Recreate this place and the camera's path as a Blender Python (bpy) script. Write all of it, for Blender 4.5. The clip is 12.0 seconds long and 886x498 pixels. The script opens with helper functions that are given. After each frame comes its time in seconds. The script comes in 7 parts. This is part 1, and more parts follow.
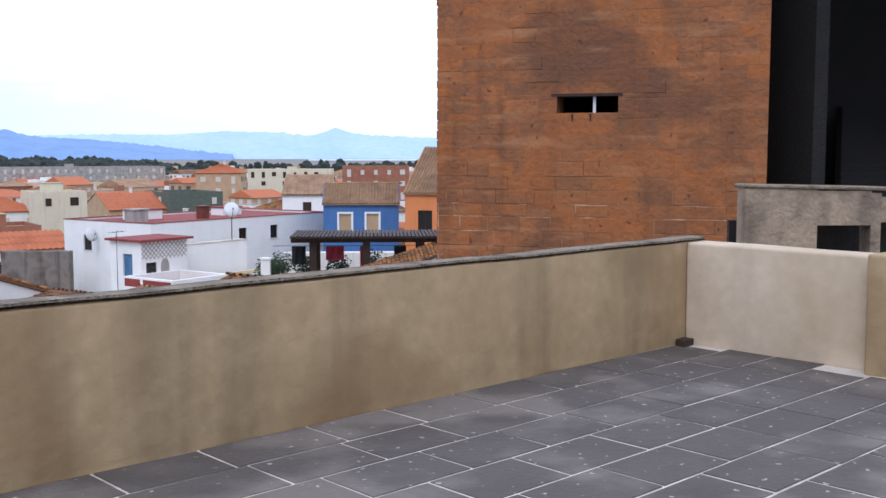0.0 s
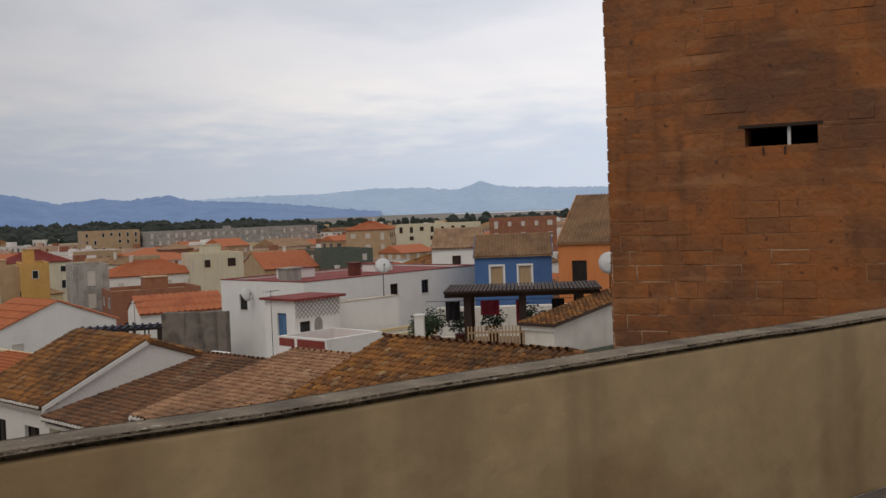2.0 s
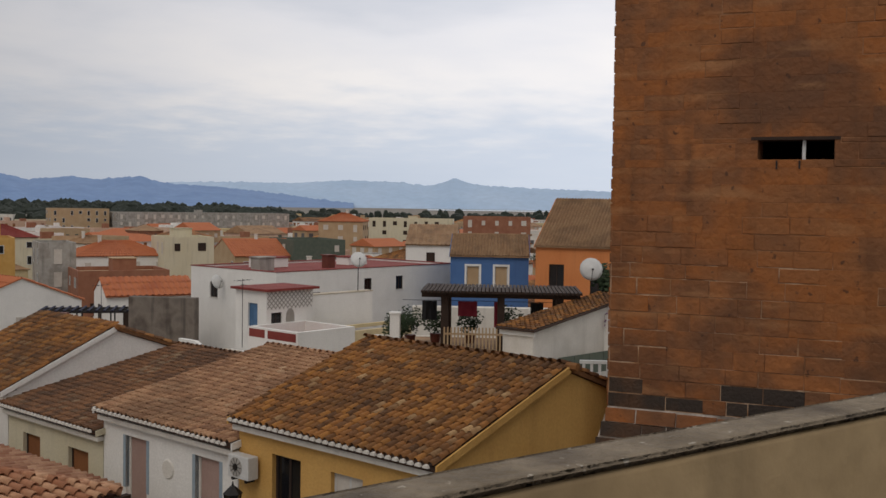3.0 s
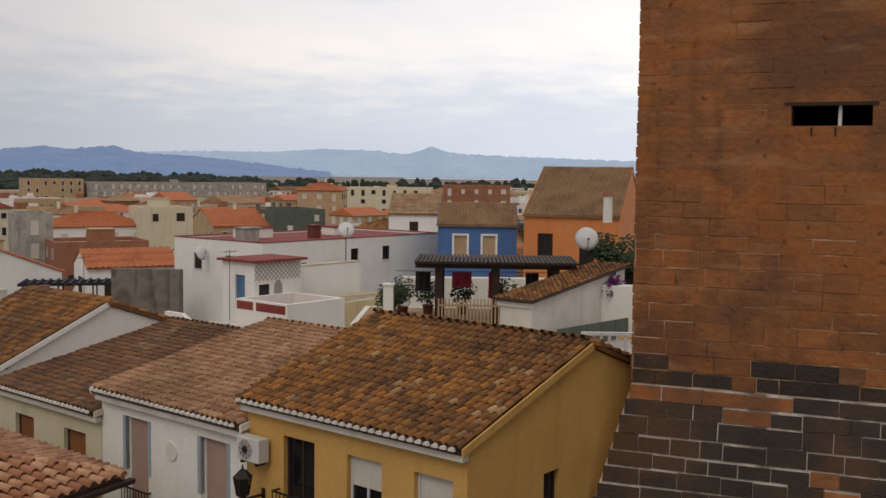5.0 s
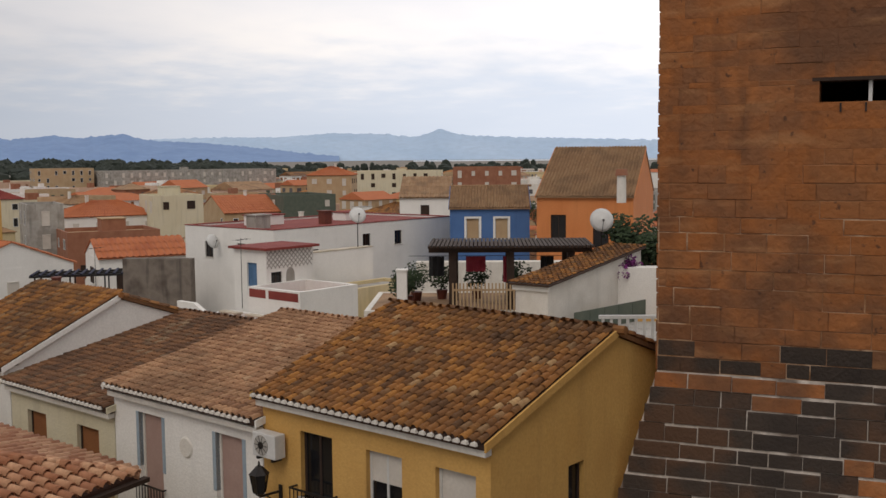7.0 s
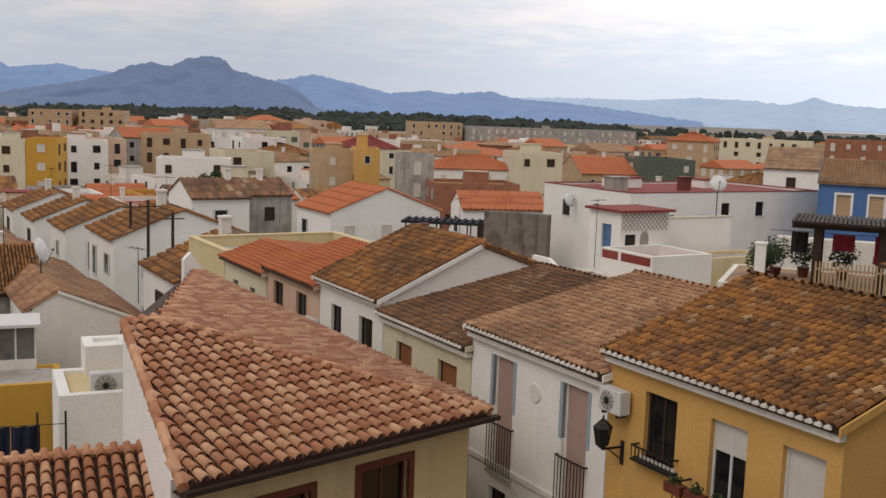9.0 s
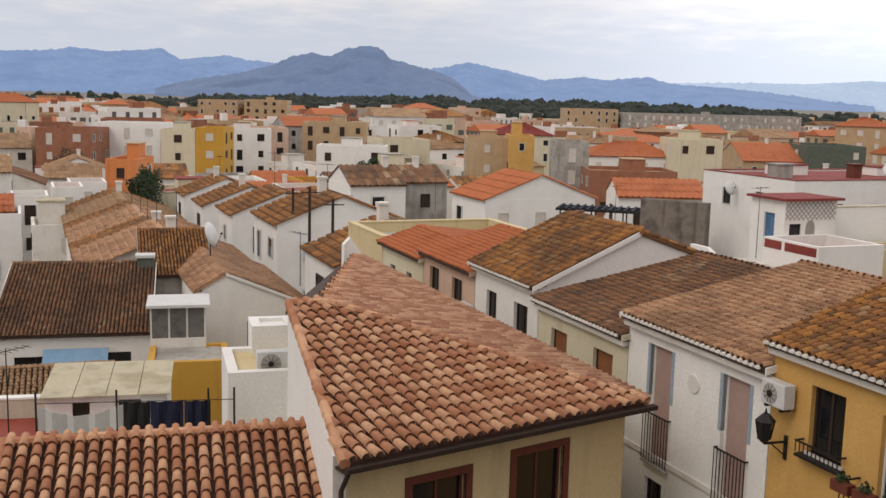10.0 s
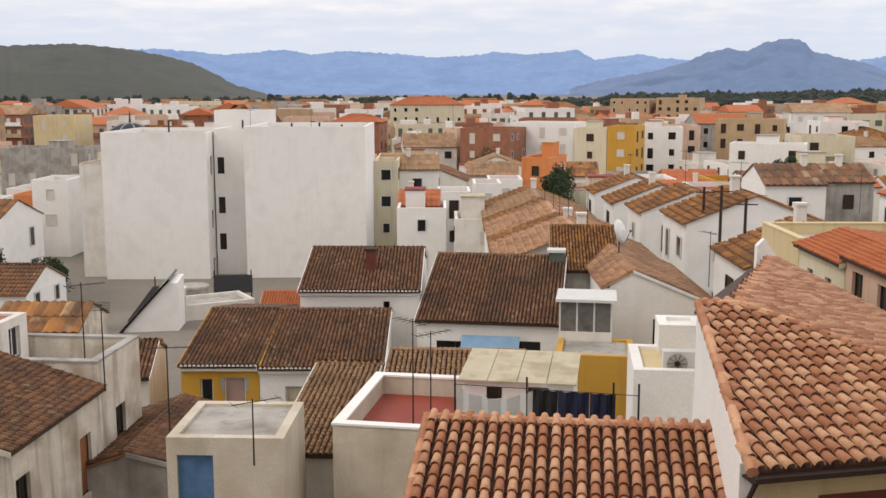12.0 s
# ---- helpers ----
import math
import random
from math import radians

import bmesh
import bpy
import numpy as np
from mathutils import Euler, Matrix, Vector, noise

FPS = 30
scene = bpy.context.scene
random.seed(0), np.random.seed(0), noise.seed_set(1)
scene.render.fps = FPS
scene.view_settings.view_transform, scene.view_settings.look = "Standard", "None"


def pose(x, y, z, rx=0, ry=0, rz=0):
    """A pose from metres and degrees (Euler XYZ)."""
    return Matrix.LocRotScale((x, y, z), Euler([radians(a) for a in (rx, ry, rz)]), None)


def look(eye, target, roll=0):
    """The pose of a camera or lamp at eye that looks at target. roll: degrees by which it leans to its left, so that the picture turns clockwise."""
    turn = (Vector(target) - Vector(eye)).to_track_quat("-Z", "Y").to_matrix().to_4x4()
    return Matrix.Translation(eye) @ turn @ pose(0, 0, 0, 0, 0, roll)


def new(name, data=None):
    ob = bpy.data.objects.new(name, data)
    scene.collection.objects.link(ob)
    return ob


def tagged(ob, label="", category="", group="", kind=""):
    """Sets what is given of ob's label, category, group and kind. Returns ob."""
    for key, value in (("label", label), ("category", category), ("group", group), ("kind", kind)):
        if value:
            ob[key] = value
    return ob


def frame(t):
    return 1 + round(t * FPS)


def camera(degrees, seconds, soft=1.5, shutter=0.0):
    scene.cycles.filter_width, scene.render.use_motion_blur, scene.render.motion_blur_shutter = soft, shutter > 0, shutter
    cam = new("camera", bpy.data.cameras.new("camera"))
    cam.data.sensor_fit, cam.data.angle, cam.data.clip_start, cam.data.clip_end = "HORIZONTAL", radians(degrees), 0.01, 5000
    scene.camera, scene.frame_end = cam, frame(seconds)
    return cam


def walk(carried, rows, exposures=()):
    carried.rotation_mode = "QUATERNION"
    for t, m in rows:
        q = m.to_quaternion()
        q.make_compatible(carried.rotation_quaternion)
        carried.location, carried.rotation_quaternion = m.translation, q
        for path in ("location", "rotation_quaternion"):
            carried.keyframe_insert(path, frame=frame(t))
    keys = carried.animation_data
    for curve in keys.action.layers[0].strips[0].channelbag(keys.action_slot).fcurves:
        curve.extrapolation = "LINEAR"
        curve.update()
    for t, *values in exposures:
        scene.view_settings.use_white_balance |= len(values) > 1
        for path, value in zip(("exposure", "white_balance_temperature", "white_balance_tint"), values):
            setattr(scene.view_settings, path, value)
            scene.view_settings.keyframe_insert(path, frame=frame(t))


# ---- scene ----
cam = camera(46.49, 12.0, soft=1.5)
ROWS = [  # seconds, x, y, z, yaw, pitch, roll
    (0.0, -0.002, 0.006, 1.600, -43.37, -5.24, -0.00),
    (0.5, 0.175, 0.485, 1.533, -41.41, -5.96, -1.30),
    (1.0, 0.185, 1.269, 1.514, -36.22, -4.34, 0.35),
    (1.5, 0.644, 1.435, 1.490, -35.95, -3.54, 0.36),
    (2.0, 1.005, 1.879, 1.524, -35.26, -2.23, 2.16),
    (2.5, 1.046, 2.562, 1.535, -34.34, -2.84, -1.01),
    (3.0, 1.275, 2.978, 1.580, -36.88, -2.47, -0.86),
    (5.0, 1.190, 4.160, 1.596, -38.20, -4.20, -0.63),
    (5.5, 1.208, 4.147, 1.580, -39.33, -5.36, -1.06),
    (6.0, 1.144, 4.379, 1.557, -40.93, -6.28, -2.02),
    (6.5, 1.488, 4.741, 1.659, -39.60, -5.31, -0.55),
    (8.3, 1.106, 4.381, 1.627, -27.81, -6.74, -1.14),
    (8.5, 1.046, 4.372, 1.630, -25.22, -7.48, -1.86),
    (9.0, 1.143, 4.400, 1.647, -18.16, -7.50, -1.97),
    (9.5, 1.100, 4.400, 1.665, -15.24, -7.90, -1.89),
    (10.0, 1.042, 4.350, 1.625, -9.63, -8.44, -1.41),
    (10.5, 1.060, 4.355, 1.632, -3.84, -8.85, -0.84),
    (11.0, 0.994, 4.343, 1.602, 2.07, -9.03, -0.70),
    (11.5, 1.004, 4.341, 1.595, 7.21, -8.60, -0.31),
    (12.0, 0.969, 4.330, 1.599, 12.93, -8.79, 0.03),
]
walk(cam, [(t, pose(x, y, z, 0, 0, yaw) @ pose(0, 0, 0, pitch) @ pose(0, 0, 0, 0, roll) @ pose(0, 0, 0, 90))
           for t, x, y, z, yaw, pitch, roll in ROWS],
     exposures=[(0.0, 0.6, 5350, 16), (0.25, 0.4, 5600, 15), (0.6, 0.1, 6350, 13), (1.05, -0.2, 6650, 13), (1.5, -0.52, 6650, 13), (3.2, -0.5, 6700, 13), (4.8, -0.38, 6900, 14),
                (6.2, -0.34, 6900, 14), (6.7, -0.3, 6850, 14), (8.3, -0.17, 6800, 15), (9.5, 0.03, 6800, 15), (10.5, 0.25, 6800, 15), (12.0, 0.42, 6800, 15)])

# ---- world and sun: a bright overcast sky with grey-blue banks of cloud ----
SUN_EL, SUN_AZ = radians(48), radians(236)
world = bpy.data.worlds.new("overcast_sky")
scene.world = world
world.use_nodes = True
wn, wl = world.node_tree.nodes, world.node_tree.links
wn.clear()


def wnode(kind, **values):
    n = wn.new(kind)
    for k, v in values.items():
        n.inputs[k].default_value = v
    return n


sky = wn.new("ShaderNodeTexSky")
sky.sky_type, sky.sun_disc, sky.sun_elevation, sky.sun_rotation = "NISHITA", False, SUN_EL, SUN_AZ
coord = wn.new("ShaderNodeTexCoord")
split = wn.new("ShaderNodeSeparateXYZ")
wl.new(coord.outputs["Generated"], split.inputs[0])
lift = wn.new("ShaderNodeMath")
lift.operation, lift.inputs[1].default_value = "ADD", 0.12
wl.new(split.outputs["Z"], lift.inputs[0])
low = wn.new("ShaderNodeMath")
low.operation, low.inputs[1].default_value = "MAXIMUM", 0.05
wl.new(lift.outputs[0], low.inputs[0])
flat = wn.new("ShaderNodeCombineXYZ")
for axis in "XY":
    over = wn.new("ShaderNodeMath")
    over.operation = "DIVIDE"
    wl.new(split.outputs[axis], over.inputs[0])
    wl.new(low.outputs[0], over.inputs[1])
    wl.new(over.outputs[0], flat.inputs[axis])
cloud = wnode("ShaderNodeTexNoise", Scale=0.62, Detail=7.0, Roughness=0.5, Distortion=0.25)
wl.new(flat.outputs[0], cloud.inputs["Vector"])
ramp = wn.new("ShaderNodeValToRGB")
stops = ramp.color_ramp.elements
stops[0].position, stops[0].color = 0.28, (0.66, 0.71, 0.79, 1)
stops[1].position, stops[1].color = 0.60, (1.0, 0.99, 0.98, 1)
mid = stops.new(0.44)
mid.color = (0.87, 0.89, 0.93, 1)
wl.new(cloud.outputs["Fac"], ramp.inputs[0])
dim = wn.new("ShaderNodeVectorMath")
dim.operation, dim.inputs[3].default_value = "SCALE", 0.10
wl.new(sky.outputs[0], dim.inputs[0])
mix = wn.new("ShaderNodeMix")
mix.data_type, mix.inputs[0].default_value = "RGBA", 0.92
wl.new(dim.outputs[0], mix.inputs[6])
wl.new(ramp.outputs[0], mix.inputs[7])
# a grey-blue cloud bank lies low over the horizon, its upper edge ragged
edge = wnode("ShaderNodeTexNoise", Scale=3.2, Detail=5.0, Roughness=0.55)
wl.new(flat.outputs[0], edge.inputs["Vector"])
rag = wn.new("ShaderNodeMath")
rag.operation, rag.inputs[1].default_value, rag.inputs[2].default_value = "MULTIPLY_ADD", 0.11, -0.055
wl.new(edge.outputs["Fac"], rag.inputs[0])
height = wn.new("ShaderNodeMath")
height.operation = "ADD"
wl.new(split.outputs["Z"], height.inputs[0])
wl.new(rag.outputs[0], height.inputs[1])
bank = wn.new("ShaderNodeMapRange")
bank.interpolation_type = "SMOOTHSTEP"
for k_, v_ in ((1, 0.04), (2, 0.125), (3, 0.85), (4, 0.0)):
    bank.inputs[k_].default_value = v_
wl.new(height.outputs[0], bank.inputs[0])
low_bank = wn.new("ShaderNodeMix")
low_bank.data_type, low_bank.inputs[7].default_value = "RGBA", (0.6, 0.7, 0.83, 1)
wl.new(bank.outputs[0], low_bank.inputs[0])
wl.new(mix.outputs[2], low_bank.inputs[6])
# the cloud is thinner and brighter towards the sea
glow = wn.new("ShaderNodeVectorMath")
glow.operation, glow.inputs[1].default_value = "DOT_PRODUCT", (0.88, 0.3, 0.37)
wl.new(coord.outputs["Generated"], glow.inputs[0])
thin = wn.new("ShaderNodeMapRange")
thin.interpolation_type = "SMOOTHSTEP"
for k_, v_ in ((1, 0.4), (2, 0.95), (3, 0.85), (4, 1.5)):
    thin.inputs[k_].default_value = v_
wl.new(glow.outputs["Value"], thin.inputs[0])
lit = wn.new("ShaderNodeVectorMath")
lit.operation = "SCALE"
wl.new(low_bank.outputs[2], lit.inputs[0])
wl.new(thin.outputs[0], lit.inputs[3])
back = wnode("ShaderNodeBackground", Strength=0.95)
wl.new(lit.outputs[0], back.inputs[0])
wl.new(back.outputs[0], wn.new("ShaderNodeOutputWorld").inputs[0])

sun = new("sun", bpy.data.lights.new("sun", "SUN"))
sun.data.energy, sun.data.angle, sun.data.color = 1.0, radians(30), (1.0, 0.95, 0.88)
sun.matrix_world = look((0, 0, 60), (60 * math.cos(SUN_EL) * -math.sin(SUN_AZ), 60 * math.cos(SUN_EL) * -math.cos(SUN_AZ), 60 - 60 * math.sin(SUN_EL)))

# ---- materials ----
MATS = {}


def mat(name, colors, rough=0.85, scale=1.0, bump=0.3, fine=18.0, spread=0.0, streak=0.0, stain=None, amount=0.5, metal=0.0, by="object", smear=None, speck=None):
    """A weathered surface: colours blended by two noises, streaks running down, stains with their own colour, fine relief."""
    if name in MATS:
        return MATS[name]
    colors = [tuple(v ** 1.25 for v in c) for c in colors]
    stain = stain and tuple(v ** 1.25 for v in stain)
    m = bpy.data.materials.new(name)
    MATS[name] = m
    m.use_nodes = True
    n, l = m.node_tree.nodes, m.node_tree.links
    bsdf = n["Principled BSDF"]
    bsdf.inputs["Roughness"].default_value, bsdf.inputs["Metallic"].default_value = rough, metal
    geo = n.new("ShaderNodeNewGeometry")

    def noise_at(s, detail, vec=None, stretch=None):
        t = n.new("ShaderNodeTexNoise")
        t.inputs["Scale"].default_value, t.inputs["Detail"].default_value = s, detail
        source = geo.outputs["Position"]
        if stretch:
            mp = n.new("ShaderNodeMapping")
            mp.inputs["Scale"].default_value = stretch
            l.new(source, mp.inputs[0])
            source = mp.outputs[0]
        l.new(source, t.inputs["Vector"])
        return t.outputs["Fac"]

    def blend(fac, a, b):
        x = n.new("ShaderNodeMix")
        x.data_type = "RGBA"
        for sock, val in ((0, fac), (6, a), (7, b)):
            if isinstance(val, (tuple, float)):
                x.inputs[sock].default_value = val
            else:
                l.new(val, x.inputs[sock])
        return x.outputs[2]

    def ramped(fac, lo, hi):
        r = n.new("ShaderNodeMapRange")
        r.inputs[1].default_value, r.inputs[2].default_value = lo, hi
        l.new(fac, r.inputs[0])
        return r.outputs[0]

    cr = n.new("ShaderNodeValToRGB")
    while len(cr.color_ramp.elements) < len(colors):
        cr.color_ramp.elements.new(0.5)
    for i, c in enumerate(colors):
        cr.color_ramp.elements[i].position = i / max(1, len(colors) - 1)
        cr.color_ramp.elements[i].color = (*c, 1)
    big = ramped(noise_at(scale, 5), 0.3, 0.7)
    if spread:
        if by == "island":
            rnd = geo.outputs["Random Per Island"]
        else:
            info = n.new("ShaderNodeObjectInfo")
            rnd = info.outputs["Random"]
        x = n.new("ShaderNodeMix")
        x.inputs[0].default_value = spread
        l.new(big, x.inputs[2])
        l.new(rnd, x.inputs[3])
        big = x.outputs[0]
    l.new(big, cr.inputs[0])
    col = cr.outputs[0]
    grain = ramped(noise_at(fine, 6), 0.25, 0.75)
    dark = tuple(0.72 * sum(c[i] for c in colors) / len(colors) for i in range(3)) + (1.0,)
    g = n.new("ShaderNodeMath")
    g.operation, g.inputs[1].default_value = "MULTIPLY", 0.45
    l.new(grain, g.inputs[0])
    col = blend(g.outputs[0], col, dark)
    if streak:
        s = ramped(noise_at(1.6, 5, stretch=(1.6, 1.6, 0.16)), 0.52, 0.75)
        k = n.new("ShaderNodeMath")
        k.operation, k.inputs[1].default_value = "MULTIPLY", streak
        l.new(s, k.inputs[0])
        col = blend(k.outputs[0], col, tuple(0.38 * c for c in dark[:3]) + (1.0,))
    if stain:
        s = ramped(noise_at(scale * 0.8 + 0.13, 7), 0.5, 0.62)
        k = n.new("ShaderNodeMath")
        k.operation, k.inputs[1].default_value = "MULTIPLY", amount
        l.new(s, k.inputs[0])
        col = blend(k.outputs[0], col, (*stain, 1.0))
    for tint, s, limits, amt in ((smear, noise_at(1.0, 6, stretch=(0.55, 0.55, 3.2)) if smear else None, (0.56, 0.7), 0.5), (speck, noise_at(fine * 0.7, 3) if speck else None, (0.67, 0.72), 0.75)):
        if tint:
            k = n.new("ShaderNodeMath")
            k.operation, k.inputs[1].default_value = "MULTIPLY", amt
            l.new(ramped(s, *limits), k.inputs[0])
            col = blend(k.outputs[0], col, (*[v ** 1.25 for v in tint], 1.0))
    l.new(col, bsdf.inputs["Base Color"])
    if bump:
        b = n.new("ShaderNodeBump")
        b.inputs["Strength"].default_value, b.inputs["Distance"].default_value = bump, 0.02
        l.new(grain, b.inputs["Height"])
        l.new(b.outputs[0], bsdf.inputs["Normal"])
    return m


WHITE = mat("whitewash", [(0.79, 0.775, 0.735), (0.86, 0.845, 0.805), (0.82, 0.805, 0.765)], scale=0.5, streak=0.06)
WHITE_OLD = mat("old_whitewash", [(0.7, 0.67, 0.61), (0.8, 0.77, 0.71), (0.75, 0.72, 0.66)], scale=0.6, streak=0.2, stain=(0.55, 0.5, 0.42), amount=0.25)
WEATHERED = mat("weathered_plaster", [(0.58, 0.52, 0.43), (0.74, 0.69, 0.6), (0.5, 0.43, 0.34)], scale=0.7, streak=0.75, stain=(0.34, 0.27, 0.19), amount=0.45)
OCHRE = mat("ochre_render", [(0.64, 0.395, 0.13), (0.69, 0.45, 0.17), (0.6, 0.37, 0.13)], scale=0.5, streak=0.18)
YELLOW = mat("yellow_render", [(0.6, 0.36, 0.06), (0.64, 0.4, 0.09)], scale=0.6, streak=0.25)
CREAM = mat("cream_render", [(0.66, 0.54, 0.32), (0.7, 0.6, 0.4)], scale=0.5, streak=0.25)
PALE = mat("pale_cream_render", [(0.68, 0.62, 0.46), (0.72, 0.67, 0.53)], scale=0.5, streak=0.25)
PINK = mat("pink_render", [(0.66, 0.47, 0.36), (0.7, 0.54, 0.43)], scale=0.5, streak=0.25)
BLUE = mat("blue_render", [(0.1, 0.2, 0.4), (0.13, 0.245, 0.46)], scale=0.5, streak=0.2)
ORANGE = mat("orange_render", [(0.66, 0.27, 0.1), (0.72, 0.32, 0.13)], scale=0.5, streak=0.2)
GREY = mat("grey_cement", [(0.4, 0.38, 0.35), (0.5, 0.48, 0.44), (0.34, 0.31, 0.27)], scale=0.6, streak=0.5, stain=(0.22, 0.2, 0.17), amount=0.35)
BRICKY = mat("brick_facade", [(0.33, 0.15, 0.09), (0.42, 0.22, 0.14)], scale=0.8, streak=0.15)
TAN = mat("tan_facade", [(0.5, 0.36, 0.22), (0.58, 0.45, 0.3)], scale=0.6, streak=0.2)
MAROON = mat("maroon_coating", [(0.26, 0.05, 0.04), (0.34, 0.09, 0.07)], scale=0.8, streak=0.1)
REDFLOOR = mat("red_terrace_floor", [(0.3, 0.06, 0.035), (0.38, 0.1, 0.06)], rough=0.6, scale=0.8)
PARAPET = mat("parapet_plaster", [(0.43, 0.32, 0.18), (0.51, 0.395, 0.24), (0.36, 0.27, 0.15)], scale=0.9, bump=0.25, fine=9, streak=0.45, stain=(0.3, 0.2, 0.1), amount=0.55)
COPING = mat("worn_coping", [(0.2, 0.16, 0.11), (0.36, 0.3, 0.22), (0.14, 0.11, 0.08)], scale=2.5, bump=0.8, fine=30, speck=(0.6, 0.56, 0.48))
SLAB = mat("grey_paving_slab", [(0.1, 0.085, 0.076), (0.15, 0.13, 0.115), (0.12, 0.104, 0.092), (0.2, 0.172, 0.15)], rough=0.75, scale=1.3, bump=0.3, fine=24, spread=0.35, stain=(0.34, 0.3, 0.26), amount=0.4, speck=(0.55, 0.52, 0.47))
SIDEWALL = mat("pale_plaster", [(0.6, 0.5, 0.37), (0.68, 0.58, 0.45), (0.55, 0.46, 0.33)], scale=0.9, bump=0.12, fine=9, streak=0.25, stain=(0.46, 0.36, 0.23), amount=0.4)
CEMENT = mat("pale_cement", [(0.58, 0.52, 0.42), (0.66, 0.6, 0.5), (0.52, 0.46, 0.36)], scale=0.6, streak=0.25, stain=(0.42, 0.35, 0.25), amount=0.3)
JOINT = mat("lime_joint", [(0.36, 0.32, 0.28), (0.7, 0.64, 0.57), (0.5, 0.45, 0.39)], scale=2.4, fine=40)
STONE = mat("tower_sandstone", [(0.24, 0.12, 0.06), (0.37, 0.17, 0.066), (0.42, 0.17, 0.048), (0.29, 0.14, 0.065), (0.46, 0.2, 0.07), (0.22, 0.115, 0.06)], scale=0.4, bump=1.0, fine=8, spread=0.24, streak=0.4, stain=(0.15, 0.082, 0.048), amount=0.62, smear=(0.46, 0.26, 0.13), speck=(0.1, 0.05, 0.028))
MORTAR = mat("tower_mortar", [(0.2, 0.095, 0.045), (0.34, 0.165, 0.07), (0.42, 0.24, 0.13), (0.22, 0.105, 0.05)], scale=1.1, bump=0.6, fine=20)
LIGHTMORTAR = mat("worn_lime_pointing", [(0.2, 0.1, 0.05), (0.42, 0.24, 0.12), (0.62, 0.46, 0.33), (0.26, 0.13, 0.065), (0.52, 0.34, 0.2)], scale=1.1, bump=0.6, fine=20)
PALEMORTAR = mat("pale_mortar", [(0.2, 0.16, 0.135), (0.62, 0.56, 0.5), (0.4, 0.35, 0.3), (0.72, 0.66, 0.6), (0.22, 0.18, 0.15)], scale=0.9, bump=0.6)
OLDTILE = mat("lichened_roof_tile", [(0.08, 0.042, 0.024), (0.36, 0.17, 0.055), (0.5, 0.25, 0.07), (0.13, 0.068, 0.035), (0.42, 0.2, 0.06), (0.22, 0.11, 0.05), (0.7, 0.5, 0.28)], scale=0.5, bump=0.5, fine=14, spread=0.8, by="island", stain=(0.1, 0.062, 0.038), amount=0.5)
TANTILE = mat("faded_pinkish_roof_tile", [(0.24, 0.13, 0.08), (0.46, 0.27, 0.16), (0.56, 0.36, 0.22), (0.34, 0.19, 0.11), (0.66, 0.48, 0.32)], scale=0.5, bump=0.5, fine=14, spread=0.75, by="island", stain=(0.15, 0.09, 0.055), amount=0.4)
DARKTILE = mat("dark_roof_tile", [(0.09, 0.052, 0.034), (0.22, 0.115, 0.062), (0.34, 0.18, 0.09), (0.15, 0.085, 0.05), (0.5, 0.37, 0.24)], scale=0.45, bump=0.5, fine=14, spread=0.7, by="island", stain=(0.08, 0.052, 0.038), amount=0.45)
PALETILE = mat("bleached_roof_tile", [(0.28, 0.175, 0.1), (0.4, 0.26, 0.15), (0.48, 0.34, 0.21)], scale=0.6, bump=0.5, spread=0.45, by="island", stain=(0.17, 0.11, 0.07), amount=0.4)
REDTILE = mat("new_red_roof_tile", [(0.42, 0.14, 0.06), (0.54, 0.21, 0.09), (0.47, 0.18, 0.09)], scale=0.6, bump=0.3, spread=0.4, by="island")
NEWTILE = mat("terracotta_roof_tile", [(0.33, 0.142, 0.078), (0.49, 0.255, 0.15), (0.69, 0.45, 0.29), (0.4, 0.18, 0.095), (0.59, 0.335, 0.195)], scale=1.0, bump=0.4, fine=20, spread=0.75)
NEWTILES = mat("terracotta_roof_tiles", [(0.33, 0.142, 0.078), (0.49, 0.255, 0.15), (0.69, 0.45, 0.29), (0.4, 0.18, 0.095), (0.59, 0.335, 0.195)], scale=1.0, bump=0.4, fine=20, spread=0.75, by="island")
# roof beds under the tiles: shade of the gaps painted as near-black colour
CHANNEL = mat("terracotta_channel_shade", [(0.07, 0.034, 0.022), (0.12, 0.055, 0.034), (0.09, 0.042, 0.027)], scale=2.5, fine=12)
UNDER = mat("tile_bed_gap_shade", [(0.075, 0.045, 0.032), (0.12, 0.07, 0.045)], scale=2)
GLASS = mat("window_glass", [(0.02, 0.022, 0.025), (0.03, 0.03, 0.034)], rough=0.12, bump=0)
WOOD = mat("dark_wood", [(0.05, 0.03, 0.02), (0.085, 0.048, 0.03)], rough=0.85, scale=3)
REDWOOD = mat("red_brown_trim", [(0.17, 0.045, 0.025), (0.22, 0.07, 0.04)], rough=0.6, scale=3)
BLIND = mat("pale_roller_blind", [(0.62, 0.58, 0.52), (0.7, 0.66, 0.6)], scale=2, bump=0.1)
PINKBLIND = mat("faded_pink_blind", [(0.44, 0.31, 0.27), (0.5, 0.37, 0.32)], scale=2, bump=0.1)
TANSHUTTER = mat("orange_brown_shutter", [(0.3, 0.13, 0.05), (0.36, 0.17, 0.07)], scale=2)
GREENSHUT = mat("grey_green_shutter", [(0.13, 0.16, 0.13), (0.18, 0.2, 0.16)], scale=2)
BLUEPAINT = mat("faded_blue_paint", [(0.1, 0.2, 0.34), (0.15, 0.27, 0.42)], scale=3, streak=0.3)
PALEBLUE = mat("faded_pale_blue_paint", [(0.34, 0.42, 0.48), (0.44, 0.5, 0.54)], scale=3, streak=0.3)
